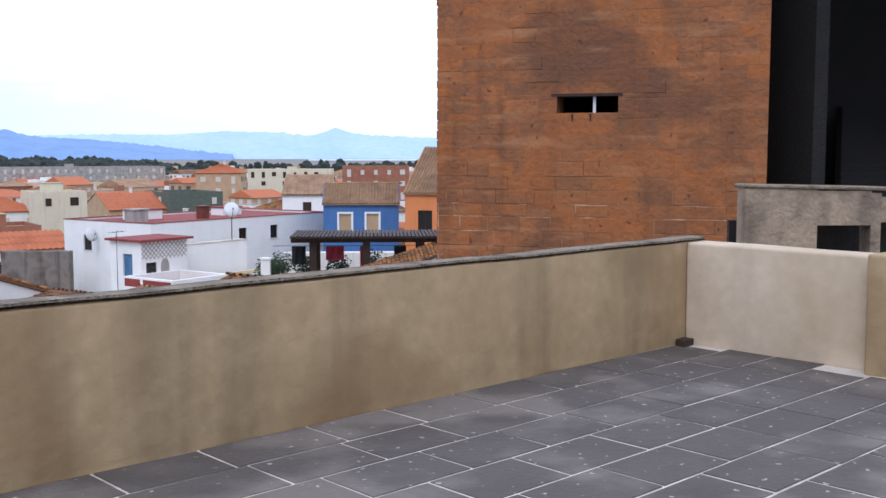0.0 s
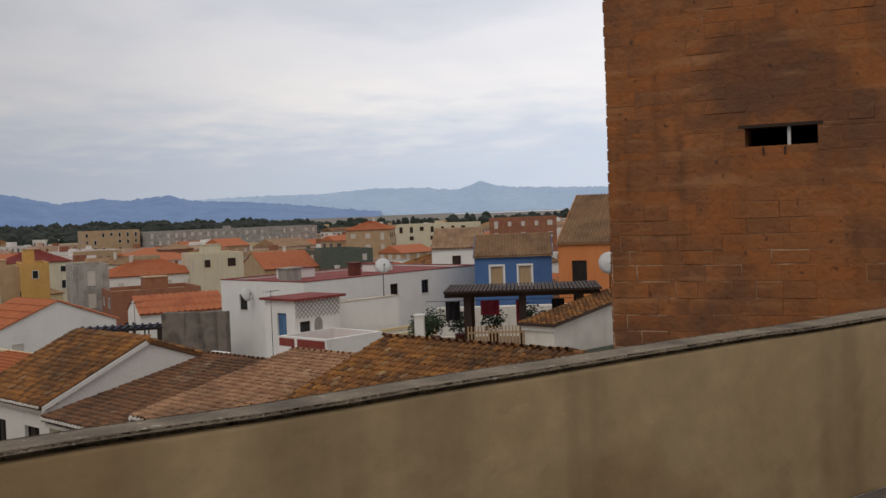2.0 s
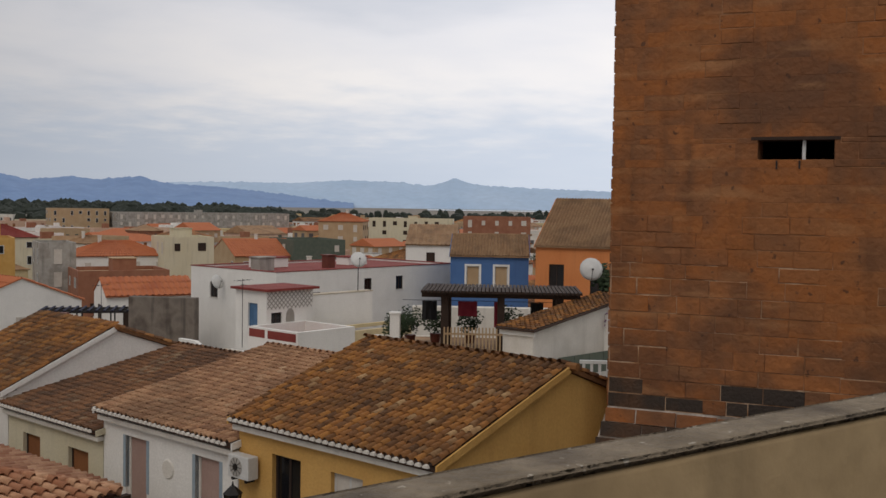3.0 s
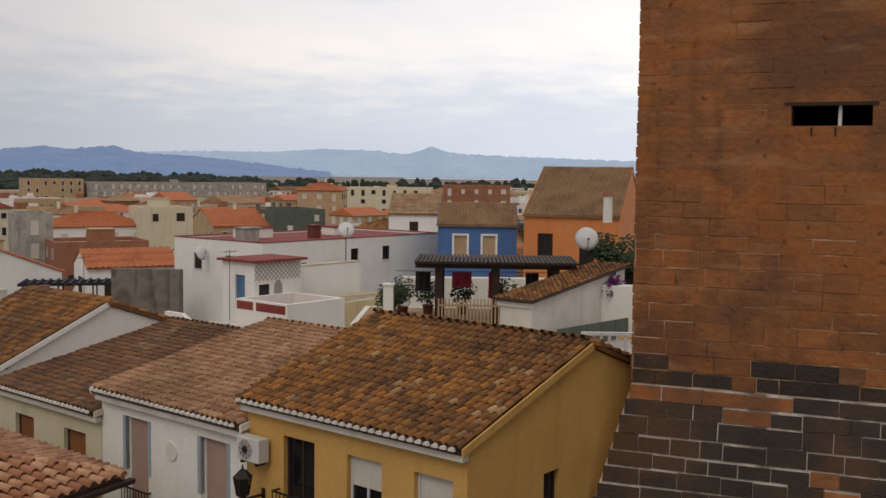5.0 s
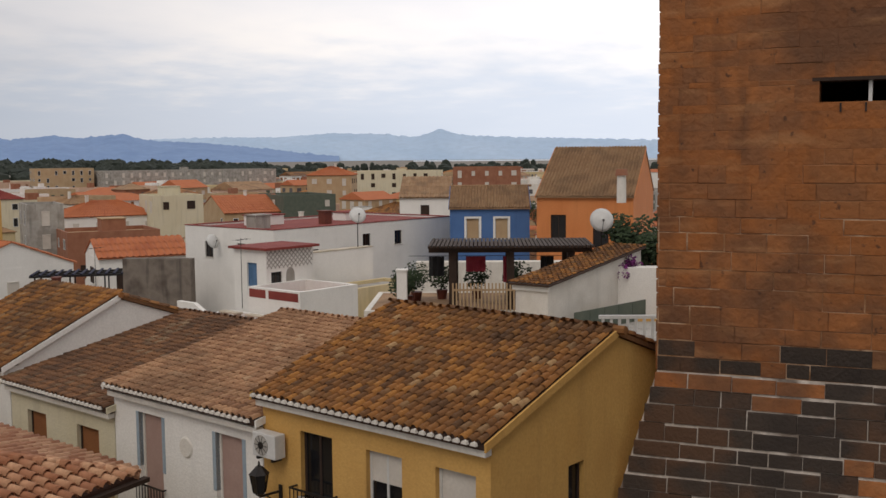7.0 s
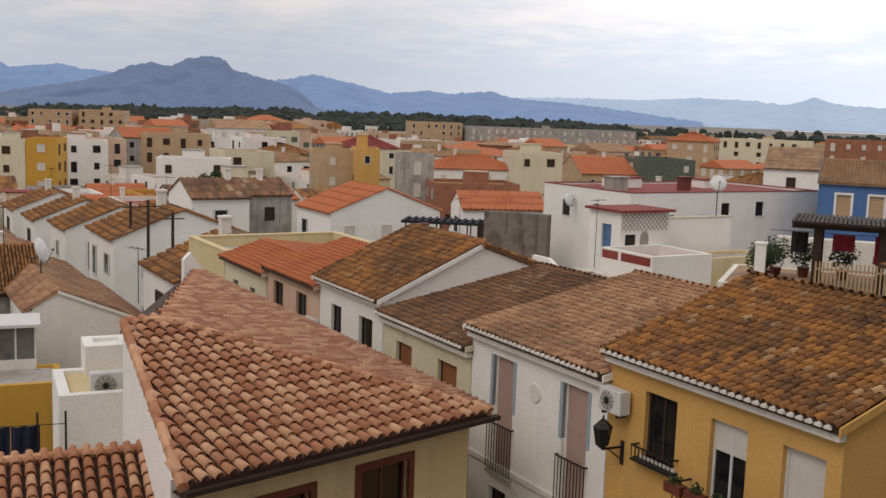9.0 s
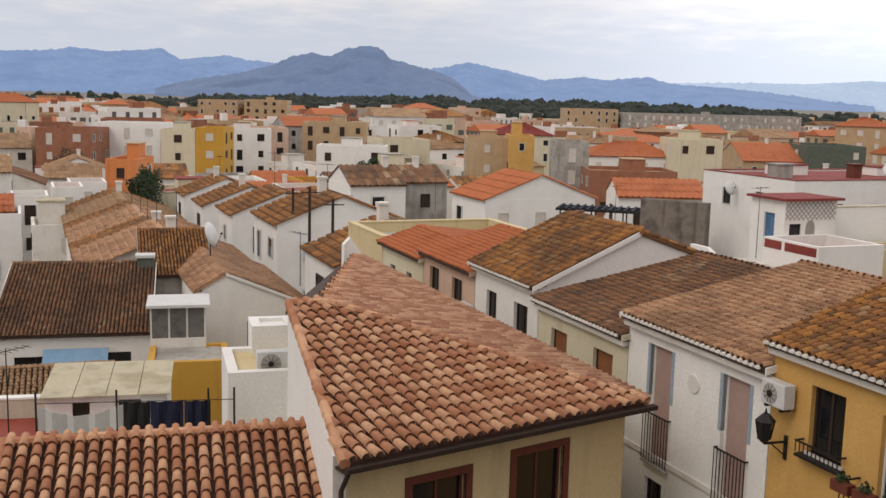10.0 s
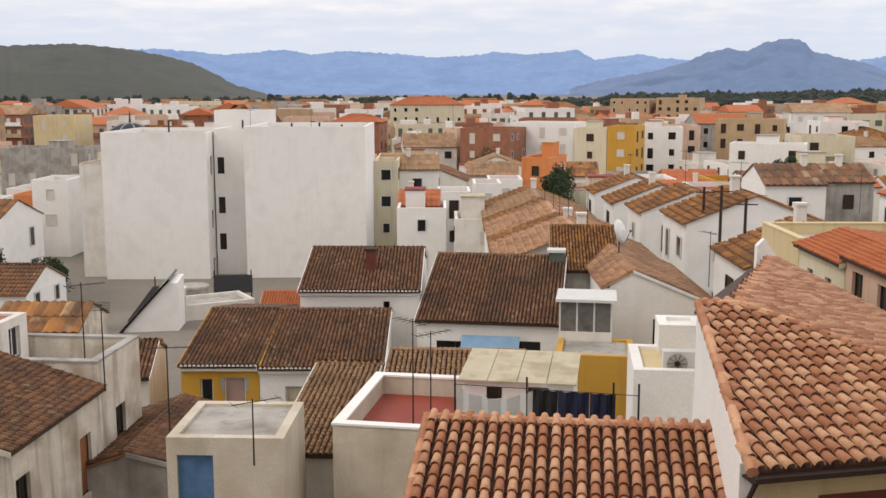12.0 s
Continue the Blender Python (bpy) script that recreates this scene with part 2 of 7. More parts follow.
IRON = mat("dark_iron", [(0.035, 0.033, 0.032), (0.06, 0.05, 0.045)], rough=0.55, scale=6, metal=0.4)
PLASTIC = mat("white_enamel", [(0.62, 0.62, 0.6), (0.72, 0.72, 0.7)], rough=0.45, scale=2, bump=0.05)
LEAF = mat("leaf_green", [(0.025, 0.05, 0.018), (0.05, 0.085, 0.03), (0.07, 0.1, 0.04)], scale=1.5, spread=0.5, by="island", bump=0)
FARLEAF = mat("far_woods", [(0.02, 0.032, 0.022), (0.035, 0.05, 0.035), (0.05, 0.06, 0.04)], scale=0.03, spread=0.5, by="island", bump=0)
PURPLE = mat("bougainvillea_bract", [(0.16, 0.02, 0.16), (0.26, 0.04, 0.22)], scale=2, spread=0.5, by="island", bump=0)
BARK = mat("bark", [(0.08, 0.06, 0.045), (0.13, 0.1, 0.075)], scale=4)
EARTH = mat("town_ground", [(0.2, 0.18, 0.155), (0.29, 0.26, 0.22), (0.16, 0.15, 0.12)], scale=0.05, fine=2)
NAVY = mat("dark_blue_cloth", [(0.012, 0.016, 0.05), (0.02, 0.028, 0.08)], scale=3)
BLACKCLOTH = mat("black_cloth", [(0.015, 0.014, 0.016), (0.03, 0.028, 0.03)], scale=3)
REDCLOTH = mat("red_cloth", [(0.3, 0.03, 0.06), (0.38, 0.06, 0.09)], scale=3)
CORRUGATED = mat("cream_sheet_roof", [(0.5, 0.45, 0.33), (0.6, 0.55, 0.42)], scale=1, streak=0.3, stain=(0.3, 0.24, 0.14), amount=0.4)
NETTING = mat("pale_netting", [(0.55, 0.55, 0.52), (0.62, 0.62, 0.6)], scale=2)

# ---- mesh helpers ----
Z1 = Vector((0, 0, 1))


class Geo:
    """Vertices and faces gathered for one mesh."""

    def __init__(self):
        self.v, self.f = [], []

    def add(self, verts, faces):
        k = len(self.v)
        self.v += [tuple(p) for p in verts]
        self.f += [tuple(i + k for i in q) for q in faces]
        return self

    def box(self, x0, y0, z0, x1, y1, z1):
        return self.add([(x, y, z) for z in (z0, z1) for x, y in ((x0, y0), (x1, y0), (x1, y1), (x0, y1))],
                        [(0, 3, 2, 1), (4, 5, 6, 7), (0, 1, 5, 4), (1, 2, 6, 5), (2, 3, 7, 6), (3, 0, 4, 7)])

    def prism(self, poly, d):
        n, d = len(poly), Vector(d)
        a = [Vector(p) for p in poly]
        return self.add(a + [p + d for p in a], [tuple(reversed(range(n))), tuple(range(n, 2 * n))] + [(i, (i + 1) % n, n + (i + 1) % n, n + i) for i in range(n)])

    def tube(self, a, b, r0, r1=None, sides=6):
        a, b = Vector(a), Vector(b)
        r1 = r0 if r1 is None else r1
        q = (b - a).to_track_quat("Z", "Y").to_matrix()
        ring = [q @ Vector((math.cos(2 * math.pi * i / sides), math.sin(2 * math.pi * i / sides), 0)) for i in range(sides)]
        return self.add([a + r0 * p for p in ring] + [b + r1 * p for p in ring],
                        [tuple(reversed(range(sides))), tuple(range(sides, 2 * sides))] + [(i, (i + 1) % sides, sides + (i + 1) % sides, sides + i) for i in range(sides)])

    def mesh(self, name, material, smooth=False):
        me = bpy.data.meshes.new(name)
        me.from_pydata(self.v, [], self.f)
        me.materials.append(material)
        if smooth:
            me.polygons.foreach_set("use_smooth", [True] * len(me.polygons))
        me.update()
        return me


def part(name, geo, material, parent=None, label="", smooth=False, kind=""):
    """Links gathered geometry, or a shared mesh, as one object under a thing or a part."""
    ob = new(name, geo if isinstance(geo, bpy.types.Mesh) else geo.mesh(name, material, smooth))
    if parent is not None:
        ob.parent = parent
    return tagged(ob, label, kind=kind)


def thing(name, label, category, m=None, group="", kind=""):
    ob = new(name)
    if m is not None:
        ob.matrix_basis = m
    return tagged(ob, label, category, group, kind)


def bevelled(geo, name, material, width, segments=2):
    bm = bmesh.new()
    me = geo.mesh(name, material)
    bm.from_mesh(me)
    bmesh.ops.remove_doubles(bm, verts=bm.verts, dist=1e-5)
    bmesh.ops.bevel(bm, geom=list(bm.edges), offset=width, segments=segments, affect="EDGES", profile=0.6)
    bm.to_mesh(me)
    bm.free()
    return me


def pierced(L, z0, z1, holes, thick=0.25):
    """A wall along x with rectangular openings through it, as one closed shell."""
    g = Geo()
    xs = sorted({0, L, *[h[0] for h in holes], *[h[0] + h[2] for h in holes]})
    zs = sorted({z0, z1, *[h[1] for h in holes], *[h[1] + h[3] for h in holes]})
    nx, nz = len(xs), len(zs)
    idx = lambda i, k, s: (i * nz + k) * 2 + s
    g.v = [(x, y, z) for x in xs for z in zs for y in (0, thick)]

    def solid(i, k):
        if not (0 <= i < nx - 1 and 0 <= k < nz - 1):
            return False
        mx, mz = (xs[i] + xs[i + 1]) / 2, (zs[k] + zs[k + 1]) / 2
        return not any(u < mx < u + w and zz < mz < zz + h for u, zz, w, h in holes)

    for i in range(nx - 1):
        for k in range(nz - 1):
            if not solid(i, k):
                continue
            a, b, c, d = (i, k), (i + 1, k), (i + 1, k + 1), (i, k + 1)
            g.f += [tuple(idx(*q, 0) for q in (a, b, c, d)), tuple(idx(*q, 1) for q in (d, c, b, a))]
            for di, dk, p, q in ((0, -1, a, b), (1, 0, b, c), (0, 1, c, d), (-1, 0, d, a)):
                if not solid(i + di, k + dk):
                    g.f.append((idx(*q, 0), idx(*p, 0), idx(*p, 1), idx(*q, 1)))
    return g


SCALE, HUB = 1.2, Vector((1.05, 4.35, 1.62))


def at(x, y, z=0.0):
    """A place of the town plan in world metres."""
    return HUB + SCALE * (Vector((x, y, z)) - HUB)


def ground_z(x, y):
    r = math.hypot(x - HUB.x, y - HUB.y)
    t = min(1.0, max(0.0, (r - 16) / 80))
    return -9.2 - 8.3 * t ** 0.65

# ---- ground and backdrop ----
g = Geo()
RINGS = [0, 12, 16, 18, 21, 25, 30, 35, 50, 70, 90, 110, 150, 250, 500, 1000, 2000, 4000, 4900]
for r in RINGS:
    for k in range(64):
        x, y = HUB.x + r * math.cos(k * math.pi / 32), HUB.y + r * math.sin(k * math.pi / 32)
        g.v.append((x, y, ground_z(x, y)))
for i in range(len(RINGS) - 1):
    for k in range(64):
        g.f.append((i * 64 + k, (i + 1) * 64 + k, (i + 1) * 64 + (k + 1) % 64, i * 64 + (k + 1) % 64))
tagged(part("ground", g, EARTH), "dusty grey-brown ground of the town and plain", "ground", kind="structure")


def mountain(name, label, dist, profile, material, depth=500, seed=0):
    """A ridge of hills round the horizon: profile of azimuth (degrees right of +y) and elevation."""
    geo = Geo()
    az = np.arange(profile[0][0], profile[-1][0] + 0.01, 0.13)
    el = np.interp(az, [p[0] for p in profile], [p[1] for p in profile])
    steps = 7
    for a, e in zip(az, el):
        for j in range(steps):
            f = j / (steps - 1)
            d = dist + depth * f * 0.9
            wob = noise.noise(Vector((a * 0.9 + seed, f * 3, 0))) * 0.22 + noise.noise(Vector((a * 3.1 + seed, f * 6, 5))) * 0.1
            h = math.tan(radians(e + (noise.noise(Vector((a * 2.3, seed, 1))) * 0.05 + noise.noise(Vector((a * 5.1, seed, 4))) * 0.07 + noise.noise(Vector((a * 13.0, seed, 8))) * 0.04))) * (dist + depth * 0.9)
            z = -18 + (h + 18) * f ** 0.8 * (1 + (wob if 0 < j < steps - 1 else 0) * (1 - f))
            geo.v.append((HUB.x + d * math.sin(radians(a)), HUB.y + d * math.cos(radians(a)), z))
    for i in range(len(az) - 1):
        for j in range(steps - 1):
            k = i * steps + j
            geo.f.append((k, k + steps, k + steps + 1, k + 1))
    return tagged(part(name, geo, material, smooth=True), label, "mountain", kind="structure")


# distance haze is mixed into the far, pale and mid hill colours
FARHILL = mat("hazed_far_hills", [(0.19, 0.3, 0.5), (0.26, 0.38, 0.58), (0.22, 0.33, 0.53)], scale=0.004, fine=0.03, bump=0)
PALEHILL = mat("hazed_faint_hills", [(0.45, 0.58, 0.73), (0.51, 0.63, 0.77)], scale=0.004, fine=0.03, bump=0)
MIDHILL = mat("hazed_mid_hills", [(0.12, 0.185, 0.31), (0.19, 0.27, 0.41), (0.15, 0.225, 0.355)], scale=0.006, fine=0.04, bump=0)
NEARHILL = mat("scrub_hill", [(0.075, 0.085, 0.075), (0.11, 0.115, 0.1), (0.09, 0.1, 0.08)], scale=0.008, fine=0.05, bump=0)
SEA = mat("pale_sea", [(0.5, 0.58, 0.66), (0.58, 0.65, 0.72)], rough=0.3, scale=0.003, bump=0)
mountain("backdrop_far", "distant mountain range under cloud, haze painted in its pale blue", 3900, [(-60, 1.6), (-35, 1.9), (-28, 2.15), (-26.4, 2.03), (-24.7, 1.85), (-21.6, 2.16), (-19.9, 1.88), (-18.5, 2.1), (-15.5, 1.95), (-13.5, 1.75), (-11, 1.88), (-10.1, 2.05), (-8.4, 1.9), (-6.7, 2.03), (-5.6, 2.15), (-4.7, 1.6), (-2.2, 1.9), (-1.3, 1.68), (0.2, 1.58), (5, 1.3), (8, 1.35), (9.4, 1.58), (10.8, 1.88), (13.4, 1.36), (14.9, 1.0), (17, 1.22), (18.3, 1.08), (20.5, 1.3), (21.7, 0.96), (24.5, 0.8), (28, 0.5), (32, 0.1)], FARHILL, 700, 3)
mountain("backdrop_haze", "faint far mountains with sea haze painted into their pale colour", 4300, [(17, 0.2), (20, 0.8), (22, 1.0), (24.8, 1.08), (28.6, 1.08), (31.5, 1.28), (34.6, 1.22), (36, 1.04), (37, 1.28), (37.55, 1.52), (38.1, 1.26), (39.1, 1.1), (42, 0.98), (44.8, 0.9), (48, 0.8), (60, 0.5), (75, 0.4)], PALEHILL, 500, 7)
mountain("backdrop_mid", "rugged mountain with a blunt summit, haze painted in its blue-grey", 3000, [(-6, 0.1), (-4, 0.6), (-1.5, 1.0), (0.2, 1.5), (1.3, 1.98), (2.4, 2.2), (2.9, 1.98), (3.4, 2.07), (4.0, 2.42), (5.0, 2.6), (5.6, 2.62), (6.1, 2.42), (6.4, 2.0), (8, 1.6), (9.3, 1.28), (10.1, 0.88), (11, 0.1), (13, -0.2)], MIDHILL, 600, 11)
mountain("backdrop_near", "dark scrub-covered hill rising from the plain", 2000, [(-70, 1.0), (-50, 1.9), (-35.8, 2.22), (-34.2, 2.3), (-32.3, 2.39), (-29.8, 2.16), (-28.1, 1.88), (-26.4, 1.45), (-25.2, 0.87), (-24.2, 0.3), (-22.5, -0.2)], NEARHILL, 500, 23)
sea = Geo()
for a in range(36, 71, 2):
    for d, z in ((3300, -17.2), (3860, -17.0)):
        sea.v.append((HUB.x + d * math.sin(radians(a)), HUB.y + d * math.cos(radians(a)), z))
sea.f = [(2 * i, 2 * i + 2, 2 * i + 3, 2 * i + 1) for i in range(17)]
tagged(part("water", sea, SEA), "pale strip of sea on the horizon", "sea", kind="structure")

# ---- the castle terrace: slabs, parapet, side wall ----
PY, CX = 4.91, 7.46
bed = thing("floor", "terrace floor of worn grey stone slabs with pale joints", "floor", kind="structure")
part("joint_bed", Geo().box(-9, -7, -0.5, 9.0, PY, -0.004), JOINT, bed)
pp = thing("wall_parapet", "cream plastered terrace parapet with a worn rounded coping", "wall", kind="structure")


def wavy(geo, name, material, amp=0.006, cuts=40, axis=0):
    """A long wall whose faces and edges waver slightly."""
    bm = bmesh.new()
    me = geo.mesh(name, material)
    bm.from_mesh(me)
    bmesh.ops.bevel(bm, geom=list(bm.edges), offset=0.025, segments=3, affect="EDGES", profile=0.6)
    lo, hi = min(v.co[axis] for v in bm.verts), max(v.co[axis] for v in bm.verts)
    nrm = Vector((axis == 0, axis == 1, 0))
    for k in range(1, cuts):
        c = Vector((0, 0, 0))
        c[axis] = lo + (hi - lo) * k / cuts
        bmesh.ops.bisect_plane(bm, geom=list(bm.verts) + list(bm.edges) + list(bm.faces), plane_co=c, plane_no=nrm)
    for v in bm.verts:
        p = v.co * 1.7
        v.co += Vector((noise.noise(p), noise.noise(p + Vector((9, 0, 0))), noise.noise(p + Vector((0, 9, 0))) * 1.6)) * amp
    for f in bm.faces:
        f.smooth = True
    bm.to_mesh(me)
    bm.free()
    return me


part("wall_body", wavy(Geo().box(-9, PY, -0.02, CX + 0.3, PY + 0.16, 0.868), "wall_body", PARAPET), PARAPET, pp)
part("coping", wavy(Geo().box(-9.02, PY - 0.004, 0.868, CX + 0.29, PY + 0.17, 0.893), "coping", COPING, 0.008, 60), COPING, pp)
part("retaining_wall", Geo().box(-9, PY + 0.01, -10.5, 9, PY + 0.14, -0.02), GREY, pp)
sw = thing("wall_side", "pale plastered low side wall of the terrace", "wall", kind="structure")
part("wall_body", wavy(Geo().box(CX, 3.3, -0.02, CX + 0.3, PY - 0.002, 0.86), "side_body", SIDEWALL, cuts=10, axis=1), SIDEWALL, sw)
part("wall_pier", wavy(Geo().box(CX - 0.12, 2.3, -0.02, CX + 0.42, 3.3, 0.885), "pier_body", PARAPET, cuts=6, axis=1), PARAPET, sw)
part("wall_run", wavy(Geo().box(CX, -7, -0.02, CX + 0.3, 2.3, 0.86), "side_run", SIDEWALL, cuts=16, axis=1), SIDEWALL, sw)
tagged(part("stone_chip", Geo().prism([(CX - 0.2, PY - 0.13, -0.01), (CX - 0.01, PY - 0.1, -0.01), (CX - 0.02, PY - 0.01, -0.01), (CX - 0.16, PY - 0.02, -0.01)], (0.02, 0.01, 0.06)), WOOD), "dark wedge of rubble in the wall corner", "rubble")
bw = thing("wall_back", "plastered castle wall closing the terrace behind", "wall", kind="structure")
part("wall_body", Geo().box(-9, -7.3, -0.5, 9, -7, 4.0), PARAPET, bw)
part("wall_end", Geo().box(-9.3, -7.3, -0.5, -9, PY + 0.3, 0.88), PARAPET, bw)

# ---- second terrace wall beyond and the dark covered stair ----
w2 = thing("wall_outer", "streaked cement wall of the next terrace with square openings", "wall", kind="structure")
d2 = pose(12.05, 7.05, 0, 0, 0, -43)
g = Geo()
for x0, x1, z0, z1 in ((0, 0.95, -6, 1.17), (0.95, 1.65, -6, -0.2), (1.65, 1.78, -6, 1.1), (1.78, 6, -6, -0.2), (0.95, 1.65, 0.68, 1.13), (1.78, 6, 0.72, 1.05)):
    g.box(x0, 0, z0, x1, 0.35, z1)
part("wall_body", g, mat("lichened_cement", [(0.3, 0.23, 0.16), (0.46, 0.37, 0.27), (0.22, 0.17, 0.12)], scale=1.6, bump=0.6, streak=0.6, stain=(0.13, 0.1, 0.075), amount=0.6), w2).matrix_basis = d2
# sheet in near-black iron colour, added to stand for shade in the openings
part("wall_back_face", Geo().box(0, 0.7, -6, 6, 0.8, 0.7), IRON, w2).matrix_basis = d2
part("coping", wavy(Geo().box(-0.03, -0.03, 0, 6, 0.4, 0.05), "outer_coping", COPING, 0.008, 20), COPING, w2).matrix_basis = d2 @ pose(0, 0, 1.17, 0, 1.3, 0)

# ---- tower ----
TD = Vector((0.5, -0.866, 0))
T0 = Vector((16.09, 17.21, 0))
TW, TTOP, TSK = 7.15, 9.0, -2.35
tower = thing("tower", "old square castle tower of reddish sandstone blocks, blackened at its foot", "tower")
tower.matrix_basis = Matrix.Translation(T0) @ Matrix.Rotation(math.atan2(TD.y, TD.x), 4, "Z")
# in the tower's own axes: x along its face, -y towards the terrace
SX0, SX1, SZ0, SZ1 = 2.72, 4.06, 2.5, 2.9
part("wall_core", pierced(TW, TSK, 0.6, [], 0.9), LIGHTMORTAR, tower)
part("wall_core", pierced(TW, 0.6, TTOP, [(SX0, SZ0, SX1 - SX0, SZ1 - SZ0)], 0.9), MORTAR, tower)
part("wall_core", Geo().prism([(0, 0.9, TSK), (0.9, 0.9, TSK), (0.9, 6.3, TSK), (TW - 0.9, 6.3, TSK), (TW - 0.9, 0.9, TSK), (TW, 0.9, TSK), (TW, 7.15, TSK), (0, 7.15, TSK)], (0, 0, TTOP - TSK)), MORTAR, tower)
part("roof_deck", Geo().box(0.9, 0.9, TTOP - 0.4, TW - 0.9, 6.3, TTOP - 0.1), GREY, tower)
part("skirt", Geo().add([(0, 0, TSK), (TW, 0, TSK), (TW, 7.15, TSK), (0, 7.15, TSK), (-2.1, -2.1, -10.5), (TW + 2.1, -2.1, -10.5), (TW + 2.1, 9.2, -10.5), (-2.1, 9.2, -10.5)],
                        [(0, 1, 2, 3), (4, 7, 6, 5), (0, 4, 5, 1), (1, 5, 6, 2), (2, 6, 7, 3), (3, 7, 4, 0)]), PALEMORTAR, tower, "skirt masonry with pale joints")
part("lintel", Geo().box(SX0 - 0.12, -0.015, SZ1 - 0.04, SX1 + 0.1, 0.5, SZ1 + 0.02), WOOD, tower, "dark timber lintel over the slit")
part("slit_bar", Geo().box(3.5, 0.1, SZ0, 3.56, 0.16, SZ1), PLASTIC, tower, "pale bar in the slit")
for k, x in enumerate((3.05, 3.45)):
    part("iron_pin", Geo().box(x, -0.03, SZ0 - 0.17, x + 0.03, 0.02, SZ0 - 0.02), IRON, tower)


def rough_block(w, h, d, seed):
    """One squared stone, its face slightly swollen and its edges worn."""
    rnd = random.Random(seed)
    b = min(0.004 + d * 0.25, h * 0.1)
    j = lambda s: rnd.uniform(-s, s) * 0.35
    front = [(b + j(.008), -d + j(.006), b + j(.008)), (w - b + j(.008), -d + j(.006), b + j(.008)), (w - b + j(.008), -d + j(.006), h - b + j(.008)), (b + j(.008), -d + j(.006), h - b + j(.008))]
    rim = [(0, 0, 0), (w, 0, 0), (w, 0, h), (0, 0, h)]
    return Geo().add(front + rim, [(0, 1, 2, 3), (0, 4, 5, 1), (1, 5, 6, 2), (2, 6, 7, 3), (3, 7, 4, 0)])


# ---- the dark stair court behind the tower ----
cd = pose(20.6, 10.4, 0, 0, 0, -35)
court = thing("stair_court", "deep shaded covered stair beside the tower", "stairs", kind="structure")
court.matrix_basis = cd
# the court's deep shade is put into this near-black stone colour
COURT = mat("court_stone_painted_shade", [(0.016, 0.013, 0.011), (0.026, 0.021, 0.018), (0.019, 0.016, 0.013)], scale=0.9, bump=0.8, fine=12)
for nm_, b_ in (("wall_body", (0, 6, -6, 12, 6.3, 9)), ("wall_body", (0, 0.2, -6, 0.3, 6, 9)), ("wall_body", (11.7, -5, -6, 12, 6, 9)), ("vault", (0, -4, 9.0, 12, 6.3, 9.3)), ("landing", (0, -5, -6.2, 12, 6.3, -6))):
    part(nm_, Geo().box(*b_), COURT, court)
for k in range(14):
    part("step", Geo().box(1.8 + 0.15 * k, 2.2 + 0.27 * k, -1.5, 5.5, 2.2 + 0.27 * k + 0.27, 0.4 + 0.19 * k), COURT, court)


# ---- roof tiles ----
def cover_tile(r0=0.085, r1=0.068, length=0.36, seg=5, rise=0.036):
    geo, ang = Geo(), [math.pi * i / seg for i in range(seg + 1)]
    for r, y, lift in ((r0, 0, rise), (r1, length, 0.004), (r0 * 0.8, 0.004, rise), (r0 * 0.8, 0.12, rise)):
        geo.v += [(-r * math.cos(a), y, lift + r * 1.05 * math.sin(a)) for a in ang]
    m = seg + 1
    for i in range(seg):
        geo.f += [(i, m + i, m + i + 1, i + 1), (2 * m + i, i, i + 1, 2 * m + i + 1), (3 * m + i, 2 * m + i, 2 * m + i + 1, 3 * m + i + 1)]
    return geo


TILE = cover_tile(0.068, 0.052, 0.33, 5, 0.044)
TILE_V = np.array(TILE.v)
ROUND = cover_tile(0.098, 0.072, 0.42, 6, 0.062)
ROUND_V = np.array(ROUND.v)
LITE = cover_tile(seg=3)
LITE_V = np.array(LITE.v)


def tile_frames(origin, u, s, width, height, pitch, row, inside=None, seed=1, loose=1.0):
    """Places of cover tiles on a slope: origin at the eave's left end, u along the eave, s up the slope."""
    rnd = random.Random(seed)
    u, s = Vector(u).normalized(), Vector(s).normalized()
    n = u.cross(s).normalized()
    cols, rows = int(width / pitch), int(height / row) + 1
    for i in range(cols + 1):
        for k in range(rows):
            a, b = (i + 0.5) * width / (cols + 1), k * row
            if b > height - 0.1 or (inside and not inside(a, b)):
                continue
            p = Vector(origin) + u * (a + loose * rnd.uniform(-0.012, 0.012)) + s * (b + loose * rnd.uniform(-0.02, 0.02)) + n * loose * rnd.uniform(-0.004, 0.01)
            t = loose * rnd.uniform(-0.045, 0.045)
            uu = u * math.cos(t) + s * math.sin(t)
            ss = s * math.cos(t) - u * math.sin(t)
            yield p, uu, (ss + n * 0.05).normalized(), n


def tile_field(name, frames, material, parent, lite=False, barrel=False):
    """Tiles too many to pick apart, joined into one part."""
    src, shape = (LITE_V, LITE) if lite else (ROUND_V, ROUND) if barrel else (TILE_V, TILE)
    vs, fs, k = [], [], 0
    for p, u, s, n in frames:
        m = np.array((u, s, n))
        vs.append(src @ m + np.array(p))
        fs += [tuple(i + k for i in f) for f in shape.f]
        k += len(src)
    if not vs:
        return None
    me = bpy.data.meshes.new(name)
    me.from_pydata(np.concatenate(vs).tolist(), [], fs)
    me.materials.append(material)
    me.polygons.foreach_set("use_smooth", [True] * len(me.polygons))
    me.update()
    ob = new(name, me)
    ob.parent = parent
    return tagged(ob, kind="stuff")


